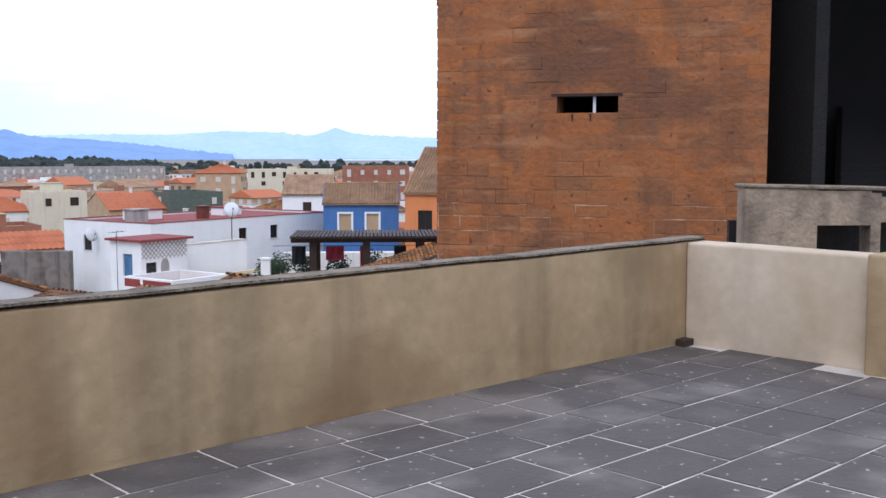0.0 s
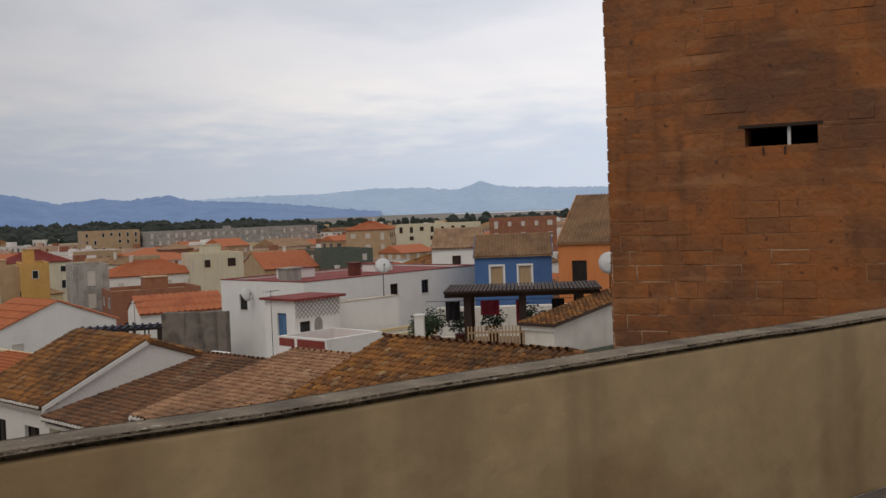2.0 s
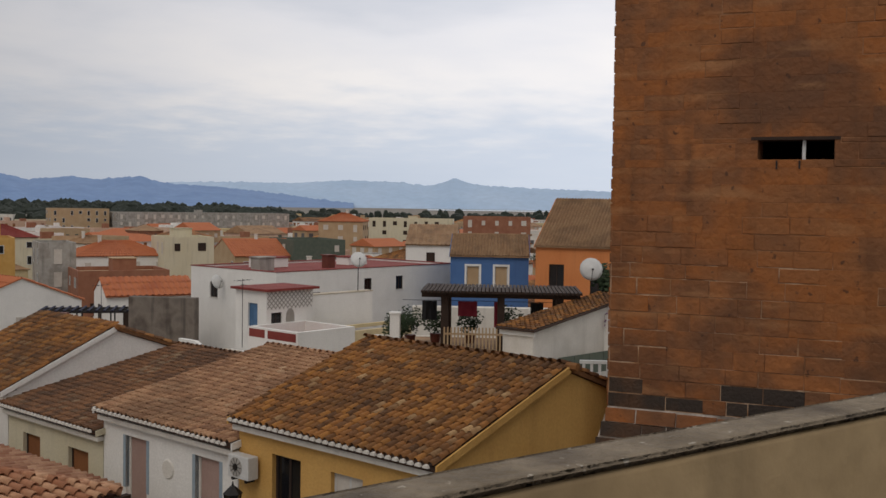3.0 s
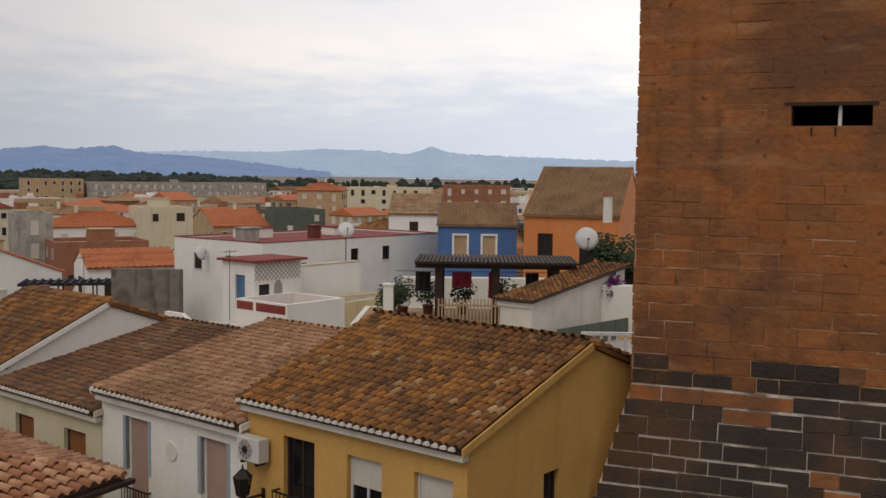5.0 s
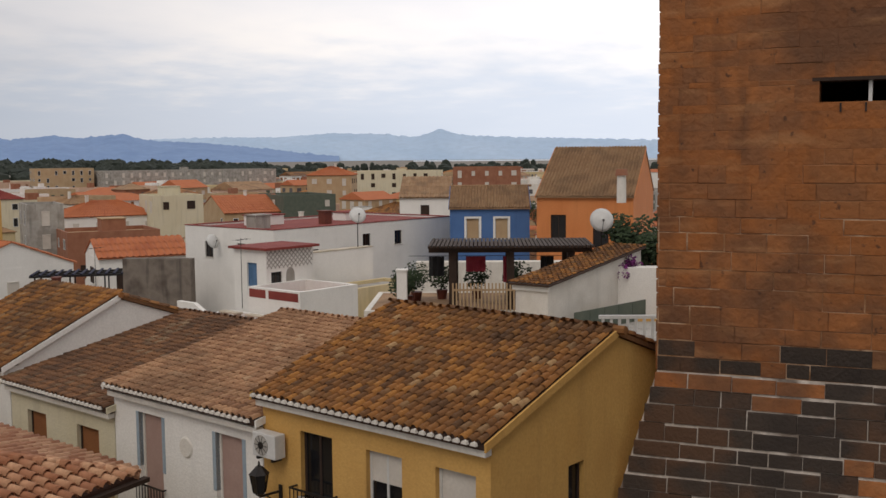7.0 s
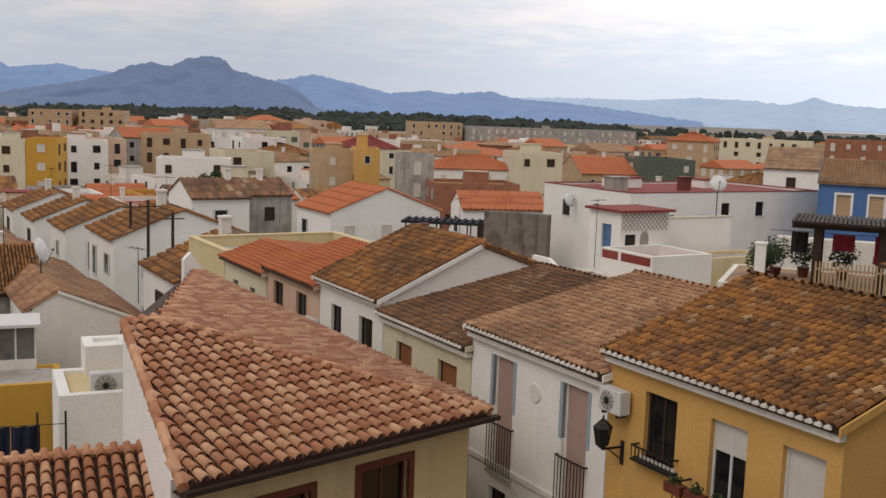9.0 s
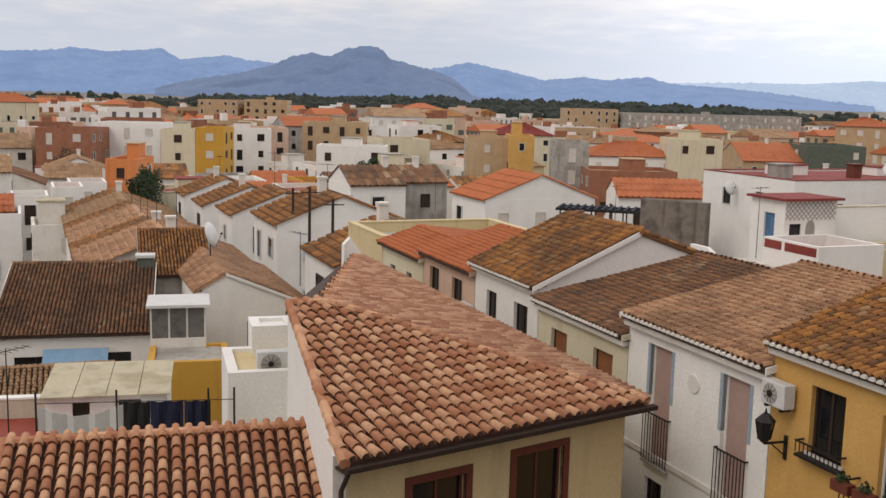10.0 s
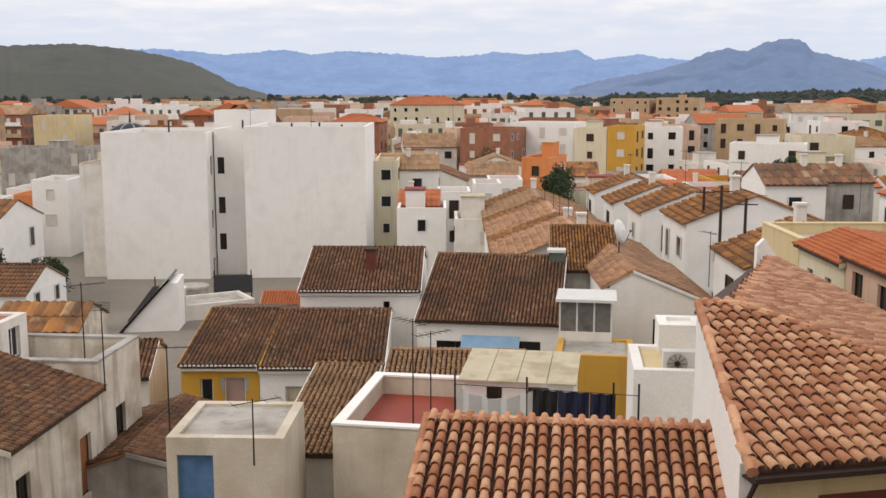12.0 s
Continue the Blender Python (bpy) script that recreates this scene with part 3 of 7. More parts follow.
# ---- windows, walls and houses ----
KINDS = {"dark": (WOOD, GLASS), "blind": (PLASTIC, BLIND), "pink": (WHITE_OLD, PINKBLIND), "tan": (WOOD, TANSHUTTER), "green": (GREENSHUT, GREENSHUT),
         "blue": (BLUEPAINT, BLUEPAINT), "white": (PLASTIC, GLASS), "red": (REDWOOD, GLASS), "framed": (PLASTIC, TAN), "half": (PLASTIC, GLASS), "cream": (PLASTIC, CORRUGATED)}


def window(parent, u, z, w, h, kind, v=0.0, sill=True, flip=1):
    """A window or door set back in its opening: frame with pane, sill and blind as pieces under it."""
    fm, pm = KINDS[kind]
    b = 0.05
    g = Geo()
    for x0, x1, z0, z1 in ((0, b, 0, h), (w - b, w, 0, h), (b, w - b, 0, b), (b, w - b, h - b, h)):
        g.box(x0, 0.1, z0, x1, 0.16, z1)
    if kind in ("dark", "white", "red", "half", "green") and w > 0.55:
        g.box(w / 2 - 0.025, 0.105, b, w / 2 + 0.025, 0.155, h - b)
    f = part("window", g, fm, parent)
    f.location = (u, v, z)
    part("pane", Geo().box(b, 0.125, b, w - b, 0.14, h - b), pm, f)
    if kind == "half":
        part("blind", Geo().box(b, 0.108, h * 0.72, w - b, 0.122, h - b), BLIND, f)
    if kind == "pink":
        for s in (0, 1):
            part("jamb", Geo().box(-0.1 if s == 0 else w, -0.012, h * 0.55, 0 if s == 0 else w + 0.1, 0.09, h), PALEBLUE, f)
    if kind in ("red", "framed"):
        for x0, x1, z0, z1 in ((-0.14, 0, 0, h + 0.14), (w, w + 0.14, 0, h + 0.14), (0, w, h, h + 0.14)):
            part("surround", Geo().box(x0, -0.035, z0, x1, 0.06, z1), REDWOOD if kind == "red" else WHITE, f)
    if sill:
        part("sill", Geo().box(-0.06, -0.05, -0.05, w + 0.06, 0.12, 0), WHITE_OLD, f)
    return f


def balcony(parent, u, z, w, depth=0.4, h=0.95, slab=None):
    """An iron balcony: slab, rails and bars."""
    b = part("balcony", Geo().box(u, -depth, z, u + w, 0, z + 0.05), slab or GREY, parent)
    part("rail", Geo().box(u, -depth, z + h, u + w, -depth + 0.03, z + h + 0.03).box(u, -depth, z + h, u + 0.03, 0, z + h + 0.03).box(u + w - 0.03, -depth, z + h, u + w, 0, z + h + 0.03), IRON, b)
    bar = Geo().box(-0.008, -0.008, 0, 0.008, 0.008, h - 0.08).mesh("bar", IRON)
    n = int(w / 0.11)
    for i in range(n + 1):
        part("bar", bar, IRON, b).location = (u + 0.015 + (w - 0.03) * i / n, -depth + 0.015, z + 0.08)
    return b


TAKEN = []


def take(org, ang, L, W):
    """Keeps the plot of a building free of others."""
    c, s = math.cos(radians(ang)), math.sin(radians(ang))
    n, k = max(1, round(L / 3)), max(1, round(W / 3))
    for i in range(n + 1):
        for j in range(k + 1):
            x, y = L * i / n, W * j / k
            TAKEN.append((org[0] + c * x - s * y, org[1] + s * x + c * y))


def house(label, org, ang, L, W, ze, zr, rp, wall, tile, holes=(), side=(), base=None, oh=0.22, tiles=True, lite=False, zb=None, cornice=True, category="house", left=(), group="", caps=True, bases=None):
    """A gabled house. Local x runs along the front, y into the house; ze, zr: eave and ridge; rp: depth at which the ridge lies.
    holes: (x, below the eave, width, height, kind) in the front; side: the same in the right-hand wall, left: in the left-hand one."""
    base = ground_z(org[0], org[1]) - 0.4 if base is None else base
    ob = thing("house", label, category, pose(org[0], org[1], base, 0, 0, ang), group)
    e, r = ze - base, zr - base
    take(org, ang, L, W)
    b = e if zb is None else zb - base
    hs = [(x, e - d - h, w, h) for x, d, w, h, k in holes]
    part("wall", pierced(L, 0, e, hs), wall, ob)
    for (x, d, w, h, k), q in zip(holes, hs):
        window(ob, x, q[1], w, h, k, sill=h < 1.6)
    part("wall", Geo().box(0, W - 0.25, 0, L, W, b), wall, ob)
    top = lambda v: e + (r - e) * v / rp if v < rp else r + (b - r) * (v - rp) / (W - rp)
    for x0, ops in ((0, left), (L - 0.25, side)):
        if ops:
            hh = [(x, e - d - h, w, h) for x, d, w, h, k in ops]
            wl_ = part("wall", pierced(W - 0.5, 0, e, hh), wall, ob)
            mm = pose(L, 0.25, 0, 0, 0, 90) if x0 else pose(0, W - 0.25, 0, 0, 0, -90)
            wl_.matrix_basis = mm
            for (x, d, w, h, k), q in zip(ops, hh):
                wi = window(ob, x, q[1], w, h, k)
                wi.matrix_basis = mm @ pose(x, 0, q[1])
            low_z = e
        else:
            low_z = 0
        part("gable", Geo().prism([(x0, 0.25, low_z), (x0, W - 0.25, low_z), (x0, W - 0.25, top(W - 0.25) - 0.02), (x0, rp, r - 0.02), (x0, 0.25, top(0.25) - 0.02)], (0.25, 0, 0)), wall, ob)
    sl = (r - e) / rp
    th = 0.09
    f0 = Vector((-0.06, -oh, e - oh * sl))
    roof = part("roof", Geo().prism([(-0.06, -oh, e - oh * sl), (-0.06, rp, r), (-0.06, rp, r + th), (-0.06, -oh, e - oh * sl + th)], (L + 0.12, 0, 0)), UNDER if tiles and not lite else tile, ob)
    sb = (b - r) / (W - rp)
    back_roof = part("roof", Geo().prism([(-0.06, rp, r), (-0.06, W + 0.15, b + 0.15 * sb), (-0.06, W + 0.15, b + 0.15 * sb + th), (-0.06, rp, r + th)], (L + 0.12, 0, 0)), tile, ob)
    if tiles:
        s = Vector((0, rp + oh, r - e + oh * sl))
        tile_field("tile_course", tile_frames(f0 + Vector((0, -0.05, th)), (1, 0, 0), s, L + 0.12, s.length, 0.172 if not lite else 0.24, 0.225 if not lite else 0.34, seed=int(L * 91 + W * 7)), tile, roof, lite)
        sv = Vector((0, rp - W - 0.15, r - b - 0.15 * sb))
        tile_field("tile_course", tile_frames((L + 0.06, W + 0.17, b + 0.15 * sb + th), (-1, 0, 0), sv, L + 0.12, sv.length, 0.24, 0.34, seed=int(L * 57 + W * 3)), tile, back_roof, True)
        for x0 in (-0.1, L + 0.062):
            part("verge", Geo().prism([(x0, -oh - 0.02, e - oh * sl - 0.02), (x0, rp, r - 0.02), (x0, rp, r + th + 0.03), (x0, -oh - 0.02, e - oh * sl + th + 0.03)], (0.038, 0, 0)), wall, ob)
    if caps:
        cap = Geo()
        k = 0.0
        while k < L:
            cap.tube((k - 0.05, rp, r + th), (k + 0.42, rp, r + th + 0.015), 0.1, 0.085, 7)
            k += 0.38
        part("ridge_cap", cap, tile, ob, kind="stuff")
    if cornice:
        c = Geo().box(-0.02, -0.16, e - 0.2, L + 0.02, -0.002, e - 0.09)
        part("cornice", c, WHITE_OLD, ob)
        t = Geo()
        for i in range(int(L / 0.172)):
            x = (i + 0.5) * L / int(L / 0.172)
            t.prism([(x + 0.062 * math.cos(a), -oh - 0.12, e - oh * sl + th + 0.068 * math.sin(a) - 0.012) for a in (0, 0.8, 1.57, 2.35, 3.14)], (0, 0.06, 0))
        tagged(part("eave_mortar", t, WHITE_OLD, ob), kind="stuff")
    return ob


def flat_house(label, org, ang, L, W, top, wall, holes=(), base=None, parapet=0.45, floor=None, side=(), left=(), category="house", name="house", coping=None, group=""):
    """A house with a flat roof inside parapets. Openings as in house(), below its top."""
    base = ground_z(org[0], org[1]) - 0.4 if base is None else base
    ob = thing(name, label, category, pose(org[0], org[1], base, 0, 0, ang), group)
    e = top - base
    take(org, ang, L, W)
    for m, length, ops in ((pose(0, 0, 0), L, holes), (pose(L, 0.25, 0, 0, 0, 90), W - 0.5, side), (pose(0, W - 0.25, 0, 0, 0, -90), W - 0.5, left), (pose(L, W, 0, 0, 0, 180), L, ())):
        hs = [(x, e - d - h, w, h) for x, d, w, h, k in ops]
        part("wall", pierced(length, 0, e, hs), wall, ob).matrix_basis = m
        for (x, d, w, h, k), q in zip(ops, hs):
            wi = window(ob, x, q[1], w, h, k, sill=h < 1.6)
            wi.matrix_basis = m @ pose(x, 0, q[1])
    part("roof", Geo().box(0.25, 0.25, e - parapet - 0.15, L - 0.25, W - 0.25, e - parapet), floor or REDFLOOR, ob)
    if coping:
        g = Geo()
        for x0, y0, x1, y1 in ((-0.03, -0.03, L + 0.03, 0.28), (-0.03, W - 0.28, L + 0.03, W + 0.03), (-0.03, 0.28, 0.28, W - 0.28), (L - 0.28, 0.28, L + 0.03, W - 0.28)):
            g.box(x0, y0, e + 0.002, x1, y1, e + 0.06)
        part("coping", g, coping, ob)
    return ob

# ---- the row of houses across the street ----
A0 = at(9.9, 14.7)
ST, IN = Vector((-0.208, 0.978, 0)), Vector((0.978, 0.208, 0))


def row_org(s):
    return A0 + ST * s


house("ochre two-storey house under an old lichened tile roof", row_org(5.5), -78, 5.5, 7.2, -2.84, -1.64, 3.7, OCHRE, OLDTILE,
      [(1.05, 0.55, 0.85, 1.25, "dark"), (2.75, 0.6, 0.85, 2.0, "half"), (4.35, 0.6, 0.85, 1.5, "blind")], side=[(1.95, 0.9, 0.5, 1.15, "dark")])
house("whitewashed two-storey house with iron balconies and faded blinds", row_org(10.65), -78, 5.12, 7.2, -3.4, -2.45, 5.0, WHITE, TANTILE,
      [(0.95, 0.45, 0.85, 2.7, "pink"), (3.65, 0.45, 0.85, 2.7, "pink"), (0.95, 3.6, 0.7, 1.6, "dark"), (2.6, 3.6, 0.7, 1.8, "dark"), (3.9, 3.7, 0.75, 2.0, "dark")])
house("cream old house with orange-brown shutters under a dark tile roof", row_org(15.4), -78, 4.72, 7.2, -3.95, -2.95, 5.4, PALE, DARKTILE,
      [(0.8, 0.6, 0.9, 1.2, "tan"), (3.1, 0.6, 0.95, 1.2, "tan")])
house("white house with dark windows under a lichened tile roof", row_org(19.9), -78, 4.46, 7.2, -3.6, -2.2, 3.2, WHITE, OLDTILE,
      [(0.9, 0.7, 0.75, 1.1, "dark"), (2.9, 0.7, 0.9, 1.1, "dark")])
house("pink house with a new red tile roof", row_org(24.6), -78, 4.66, 6, -4.0, -3.2, 3.0, PINK, REDTILE,
      [(0.6, 0.35, 0.9, 2.0, "dark"), (2.7, 0.4, 0.9, 2.0, "dark")], cornice=False)
house("cream house with grey-green shutters and a narrow red roof", row_org(29.4), -78, 4.75, 6, -4.3, -3.8, 1.6, PALE, REDTILE,
      [(1.0, 0.7, 0.6, 1.5, "green"), (2.9, 0.7, 0.6, 1.5, "green")], cornice=False)
flat_house("pale yellow flat-roofed house with a moulded cornice", row_org(34.4), -78, 4.95, 7, -4.1, CREAM, [(1.2, 1.6, 0.6, 1.2, "blind"), (3.0, 1.6, 0.7, 1.2, "dark")], floor=GREY, coping=CREAM)

# ---- the long corner house with the terracotta hipped roof ----
HC = at(1.89, 17.91)
hb = ground_z(HC.x, HC.y) - 0.4
hip = thing("house", "cream corner house with a terracotta barrel-tiled hipped roof", "house", pose(HC.x, HC.y, hb, 0, 0, 18))
HE, HR = -4.3 - hb, -2.93 - hb
HL, HW = 6.85, 0.32
P0, P1, P2 = Vector((0.02, -HW, HE - 0.08)), Vector((HL + HW - 0.3, 0.5, HE - 0.08)), Vector((8.6, 19.2, HE - 0.08))
AL, AR = Vector((1.1, 5.4, HR)), Vector((1.95, 5.2, HR))
FT = math.degrees(math.atan2(P1.y - P0.y, P1.x - P0.x))
FRONT = pose(0.02, 0, 0, 0, 0, FT)
part("wall", pierced(HL - 0.5, 0, HE, [(1.3, HE - 2.05, 1.15, 1.3), (3.6, HE - 2.0, 1.15, 1.35)]), CREAM, hip).matrix_basis = FRONT @ pose(0.23, 0, 0)
window(hip, 1.55, HE - 2.05, 1.15, 1.3, "red").matrix_basis = FRONT @ pose(1.53, 0, HE - 2.05)
window(hip, 3.85, HE - 2.0, 1.15, 1.35, "red").matrix_basis = FRONT @ pose(3.83, 0, HE - 2.0)
part("wall", Geo().prism([(0, 0, 0), (1.15, 5.6, 0), (1.15, 5.6, HR - 0.02), (1.08, 5.3, HR + 0.07), (0, 0, HE + 0.04)], (0.24, 0.001, 0)), WHITE, hip, "white party wall")
part("wall", Geo().prism([(HL - 0.32, 1.0, 0), (8.25, 19.0, 0), (8.0, 19.0, 0), (HL - 0.57, 1.0, 0)], (0, 0, HE - 0.06)), CREAM, hip)
part("wall", Geo().prism([(1.4, 5.5, 0), (8.0, 18.8, 0), (7.8, 19.0, 0), (1.2, 5.8, 0)], (0, 0, HE - 0.3)), WHITE, hip)
part("gable_peak", Geo().prism([(8.0, 19.3, HE - 0.4), (8.75, 19.3, HE - 0.4), (8.7, 19.3, HE + 0.15), (8.25, 19.3, HE + 0.75), (8.0, 19.3, HE + 0.5)], (0, 0.25, 0)), WHITE, hip)
th = 0.08
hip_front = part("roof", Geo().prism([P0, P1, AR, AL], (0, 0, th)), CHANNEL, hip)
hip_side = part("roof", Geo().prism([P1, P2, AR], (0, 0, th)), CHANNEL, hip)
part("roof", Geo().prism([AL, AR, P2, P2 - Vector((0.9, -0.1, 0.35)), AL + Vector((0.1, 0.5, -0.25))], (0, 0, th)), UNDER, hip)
fu = (P1 - P0).normalized()
fs_ = fu.cross(AL - P0).normalized().cross(fu).normalized()
fa, fb, fw, fr_ = (AL - P0).dot(fu), (AL - P0).dot(fs_), (P1 - P0).length, (AR - P0).dot(fu)
front_tiles = list(tile_frames(P0 + Vector((0.04, -0.06, th)), fu, fs_, fw, fb, 0.258, 0.325,
                               lambda a, b: fa * b / fb + 0.02 < a < fw - (b / fb) * (fw - fr_) - 0.04, seed=5, loose=0.45))
eu = (P2 - P1).normalized()
en = (P2 - P1).cross(AR - P1).normalized()
es = en.cross(eu).normalized()
ea, eb, el_ = (AR - P1).dot(eu), (AR - P1).dot(es), (P2 - P1).length
tile_field("tile_course", tile_frames(P1 + Vector((0.05, 0, th)), eu, es, el_, eb, 0.258, 0.34,
                                      lambda a, b: ea * b / eb + 0.06 < a < el_ - (el_ - ea) * b / eb, seed=6, loose=0.45), NEWTILES, hip_side, barrel=True)


def ridge_caps(parent, a, b, material=None):
    a, b = Vector(a), Vector(b)
    n = max(1, int((b - a).length / 0.36))
    d = (b - a) / n
    for i in range(n):
        p = a + d * i
        part("ridge_cap", Geo().tube(p - d * 0.12 + Z1 * 0.02, p + d + Z1 * 0.035, 0.105, 0.09, 8), material or NEWTILE, parent, smooth=False)


UP = Vector((0, 0, 0.09))
ridge_caps(hip, P1 + UP, AR + UP)
ridge_caps(hip, AL + UP, AR + UP)
ridge_caps(hip, AR + UP, P2 + UP)
ridge_caps(hip, P0 + UP + Vector((0.05, 0, 0)), AL + UP)
part("gutter", Geo().prism([(0.0, -HW - 0.14, HE - 0.14), (0.0, -HW - 0.02, HE - 0.14), (0.0, -HW, HE - 0.05), (0.0, -HW - 0.15, HE - 0.05)], (fw + 0.12, 0, 0)), WOOD, hip, "dark brown eave gutter").matrix_basis = FRONT
part("soffit", Geo().box(0.02, -HW, HE - 0.18, fw, -0.002, HE - 0.14), WOOD, hip).matrix_basis = FRONT
part("downpipe", Geo().tube((0.12, -HW - 0.05, HE - 0.16), (0.12, -0.08, HE - 0.55), 0.045).tube((0.12, -0.08, HE - 0.55), (0.12, -0.08, 0.3), 0.045), WOOD, hip)
take((HC.x, HC.y), 18, 8, 19)

# ---- the lower tiled roof beside it ----
LC = Vector((-3.72, 23.25, 0))
lb = ground_z(LC.x, LC.y) - 0.4
low_house = thing("house", "low house with a terracotta barrel-tiled lean-to roof", "house", pose(LC.x, LC.y, lb, 0, 0, 5.5))
LW, LD, LZ, LS = 5.55, 5.4, -4.86 - lb, 0.33
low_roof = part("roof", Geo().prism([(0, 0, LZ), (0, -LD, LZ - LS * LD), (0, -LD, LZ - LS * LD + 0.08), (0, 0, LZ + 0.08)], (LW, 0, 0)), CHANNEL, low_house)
part("wall", Geo().prism([(0.05, -LD + 0.3, 0), (0.05, 0, 0), (0.05, 0, LZ - 0.02), (0.05, -LD + 0.3, LZ - LS * (LD - 0.3) - 0.02)], (LW - 0.1, 0, 0)), CREAM, low_house)
sl_ = Vector((0, LD, LS * LD))
low_tiles = list(tile_frames((0.02, -LD - 0.05, LZ - LS * LD + 0.08), (1, 0, 0), sl_, LW, sl_.length, 0.25, 0.325, seed=8, loose=0.5))
ridge_caps(low_house, (0, 0.0, LZ + 0.09), (LW, 0.0, LZ + 0.09))
ridge_caps(low_house, (0.03, -LD, LZ - LS * LD + 0.1), (0.03, 0, LZ + 0.1))

# ---- yards between: white box with an air conditioner, terrace, shed ----
flat_house("small white rendered roof box with a cream top", at(0.22, 24.75), 6, 1.9, 2.6, at(0, 0, -3.95).z, WHITE, parapet=0.1, floor=CREAM, name="roof_box")
flat_house("white stair head with tiled edge", at(0.66, 26.5), 6, 1.15, 1.2, at(0, 0, -3.4).z, WHITE, parapet=0.1, floor=WHITE, name="stair_head")
TZ = at(0, 0, -5.66).z
flat_house("roof terrace with white parapets and a red floor", at(-6.25, 25.0), 3, 5.4, 5.0, TZ, CEMENT, parapet=0.55, floor=REDFLOOR, coping=WHITE, name="terrace_house")
shed = thing("rooftop_shed", "white rooftop shed under a cream sheet roof", "shed", pose(*at(-3.95, 27.9, 0).xy, at(0, 0, -6.2).z, 0, 0, 3))
part("wall", pierced(3.2, 0, 1.1, [(0.7, 0.3, 0.45, 0.6), (1.9, 0.2, 0.6, 0.75)], 0.12), WHITE, shed)
part("wall", Geo().box(0, 0.12, 0, 0.12, 2.5, 1.1).box(3.08, 0.12, 0, 3.2, 2.5, 1.1).box(0, 2.5, 0, 3.2, 2.62, 1.25), WHITE, shed)
for k in range(4):
    part("roof_sheet", Geo().prism([(-0.1 + 0.85 * k, -0.2, 1.1), (-0.1 + 0.85 * k, 2.7, 1.3), (-0.1 + 0.85 * k, 2.7, 1.34), (-0.1 + 0.85 * k, -0.2, 1.14)], (0.83, 0, 0)), CORRUGATED, shed)

# ---- old houses beyond the yards ----
house("white house with a long brown tile roof and blue awning", at(-8.5, 41.2), 4, 6.4, 11.5, at(0, 0, -7.0).z, at(0, 0, -5.35).z, 6.3, WHITE, DARKTILE,
      [(0.9, 0.9, 1.7, 1.0, "dark"), (4.4, 0.8, 1.2, 0.95, "dark"), (2.8, 0.9, 1.3, 0.95, "blue")], cornice=False)
house("white upper storey with a small window and dark tile roof", at(-13.3, 41.6), 12, 5.6, 9.5, at(0, 0, -6.15).z, at(0, 0, -5.15).z, 4.9, WHITE, DARKTILE, [(3.9, 0.5, 0.3, 0.5, "dark")])
house("yellow old house end under a broad dark tile roof", at(-14.9, 34.7), 13, 3.1, 11, at(0, 0, -7.42).z, at(0, 0, -6.95).z + 0.35, 6.0, YELLOW, DARKTILE, [(0.75, 0.55, 0.5, 0.95, "white"), (1.7, 0.5, 0.85, 1.2, "pink")])
house("white old house under a broad dark tile roof", at(-12.35, 35.25), 13, 4.9, 11, at(0, 0, -7.5).z, at(0, 0, -7.0).z + 0.35, 6.0, WHITE, DARKTILE, [(1.0, 0.75, 0.95, 1.5, "cream")])
house("gabled white house facing the street with a lichened roof", at(2.1, 43.8) + Vector((0.4, 0, 0)), 102, 11, 5.0, at(0, 0, -6.5).z, at(0, 0, -5.2).z, 3.7, WHITE, TANTILE, left=[(2.0, 0.6, 1.0, 1.2, "dark")], zb=at(0, 0, -5.8).z)
house("old stone-gabled house with a lichened roof", at(-4.1, 46.8), 8, 3.4, 9, at(0, 0, -5.9).z, at(0, 0, -4.6).z, 5.0, GREY, OLDTILE, cornice=False)
flat_house("ochre yellow yard building", at(-2.85, 37.7), 4, 3.1, 3.0, at(0, 0, -7.1).z, YELLOW, parapet=0.1, floor=GREY, name="yard_building")
wc = at(-12.3, 22.0)
house("weathered plaster house with tall windows and an old roof", wc, 98, 5.6, 8, at(0, 0, -5.75).z, at(0, 0, -4.75).z, 4, WEATHERED, DARKTILE, [(0.5, 0.9, 0.75, 1.8, "dark"), (4.2, 1.1, 0.75, 1.8, "tan")], cornice=False)
wc2 = wc + Vector((math.cos(radians(98)), math.sin(radians(98)), 0)) * 5.62
flat_house("weathered plaster house end with a walled roof terrace", wc2, 98, 3.3, 6, at(0, 0, -5.1).z, WEATHERED, [(1.2, 1.75, 0.75, 1.8, "dark")], parapet=1.0, floor=GREY, coping=GREY)
flat_house("white stair head on the weathered house", wc2 + Vector((-3.6, 0.6, 0)), 98, 1.6, 1.4, at(0, 0, -4.35).z, WHITE_OLD, [(0.4, 0.3, 0.7, 1.0, "white")], parapet=0.08, floor=BRICKY, name="stair_head")
house("low house under a bleached tile roof", (-9.9, 30.3), 8, 2.1, 7.4, -8.5, -7.7, 6.4, WHITE_OLD, PALETILE, cornice=False)
house("low white house under a bleached tile roof behind the terrace", (-8.0, 34.9), 10, 4.2, 4.4, -7.85, -7.3, 2.6, WHITE_OLD, PALETILE, cornice=False)
house("low dark-roofed shed between the houses", (-11.6, 31.0), 100, 5.6, 5.0, -9.7, -9.0, 3.0, GREY, DARKTILE, cornice=False)
house("low house under a dark mottled roof", (-23.4, 39.6), 20, 4.0, 5.0, -9.9, -9.1, 2.8, WHITE_OLD, DARKTILE, cornice=False)
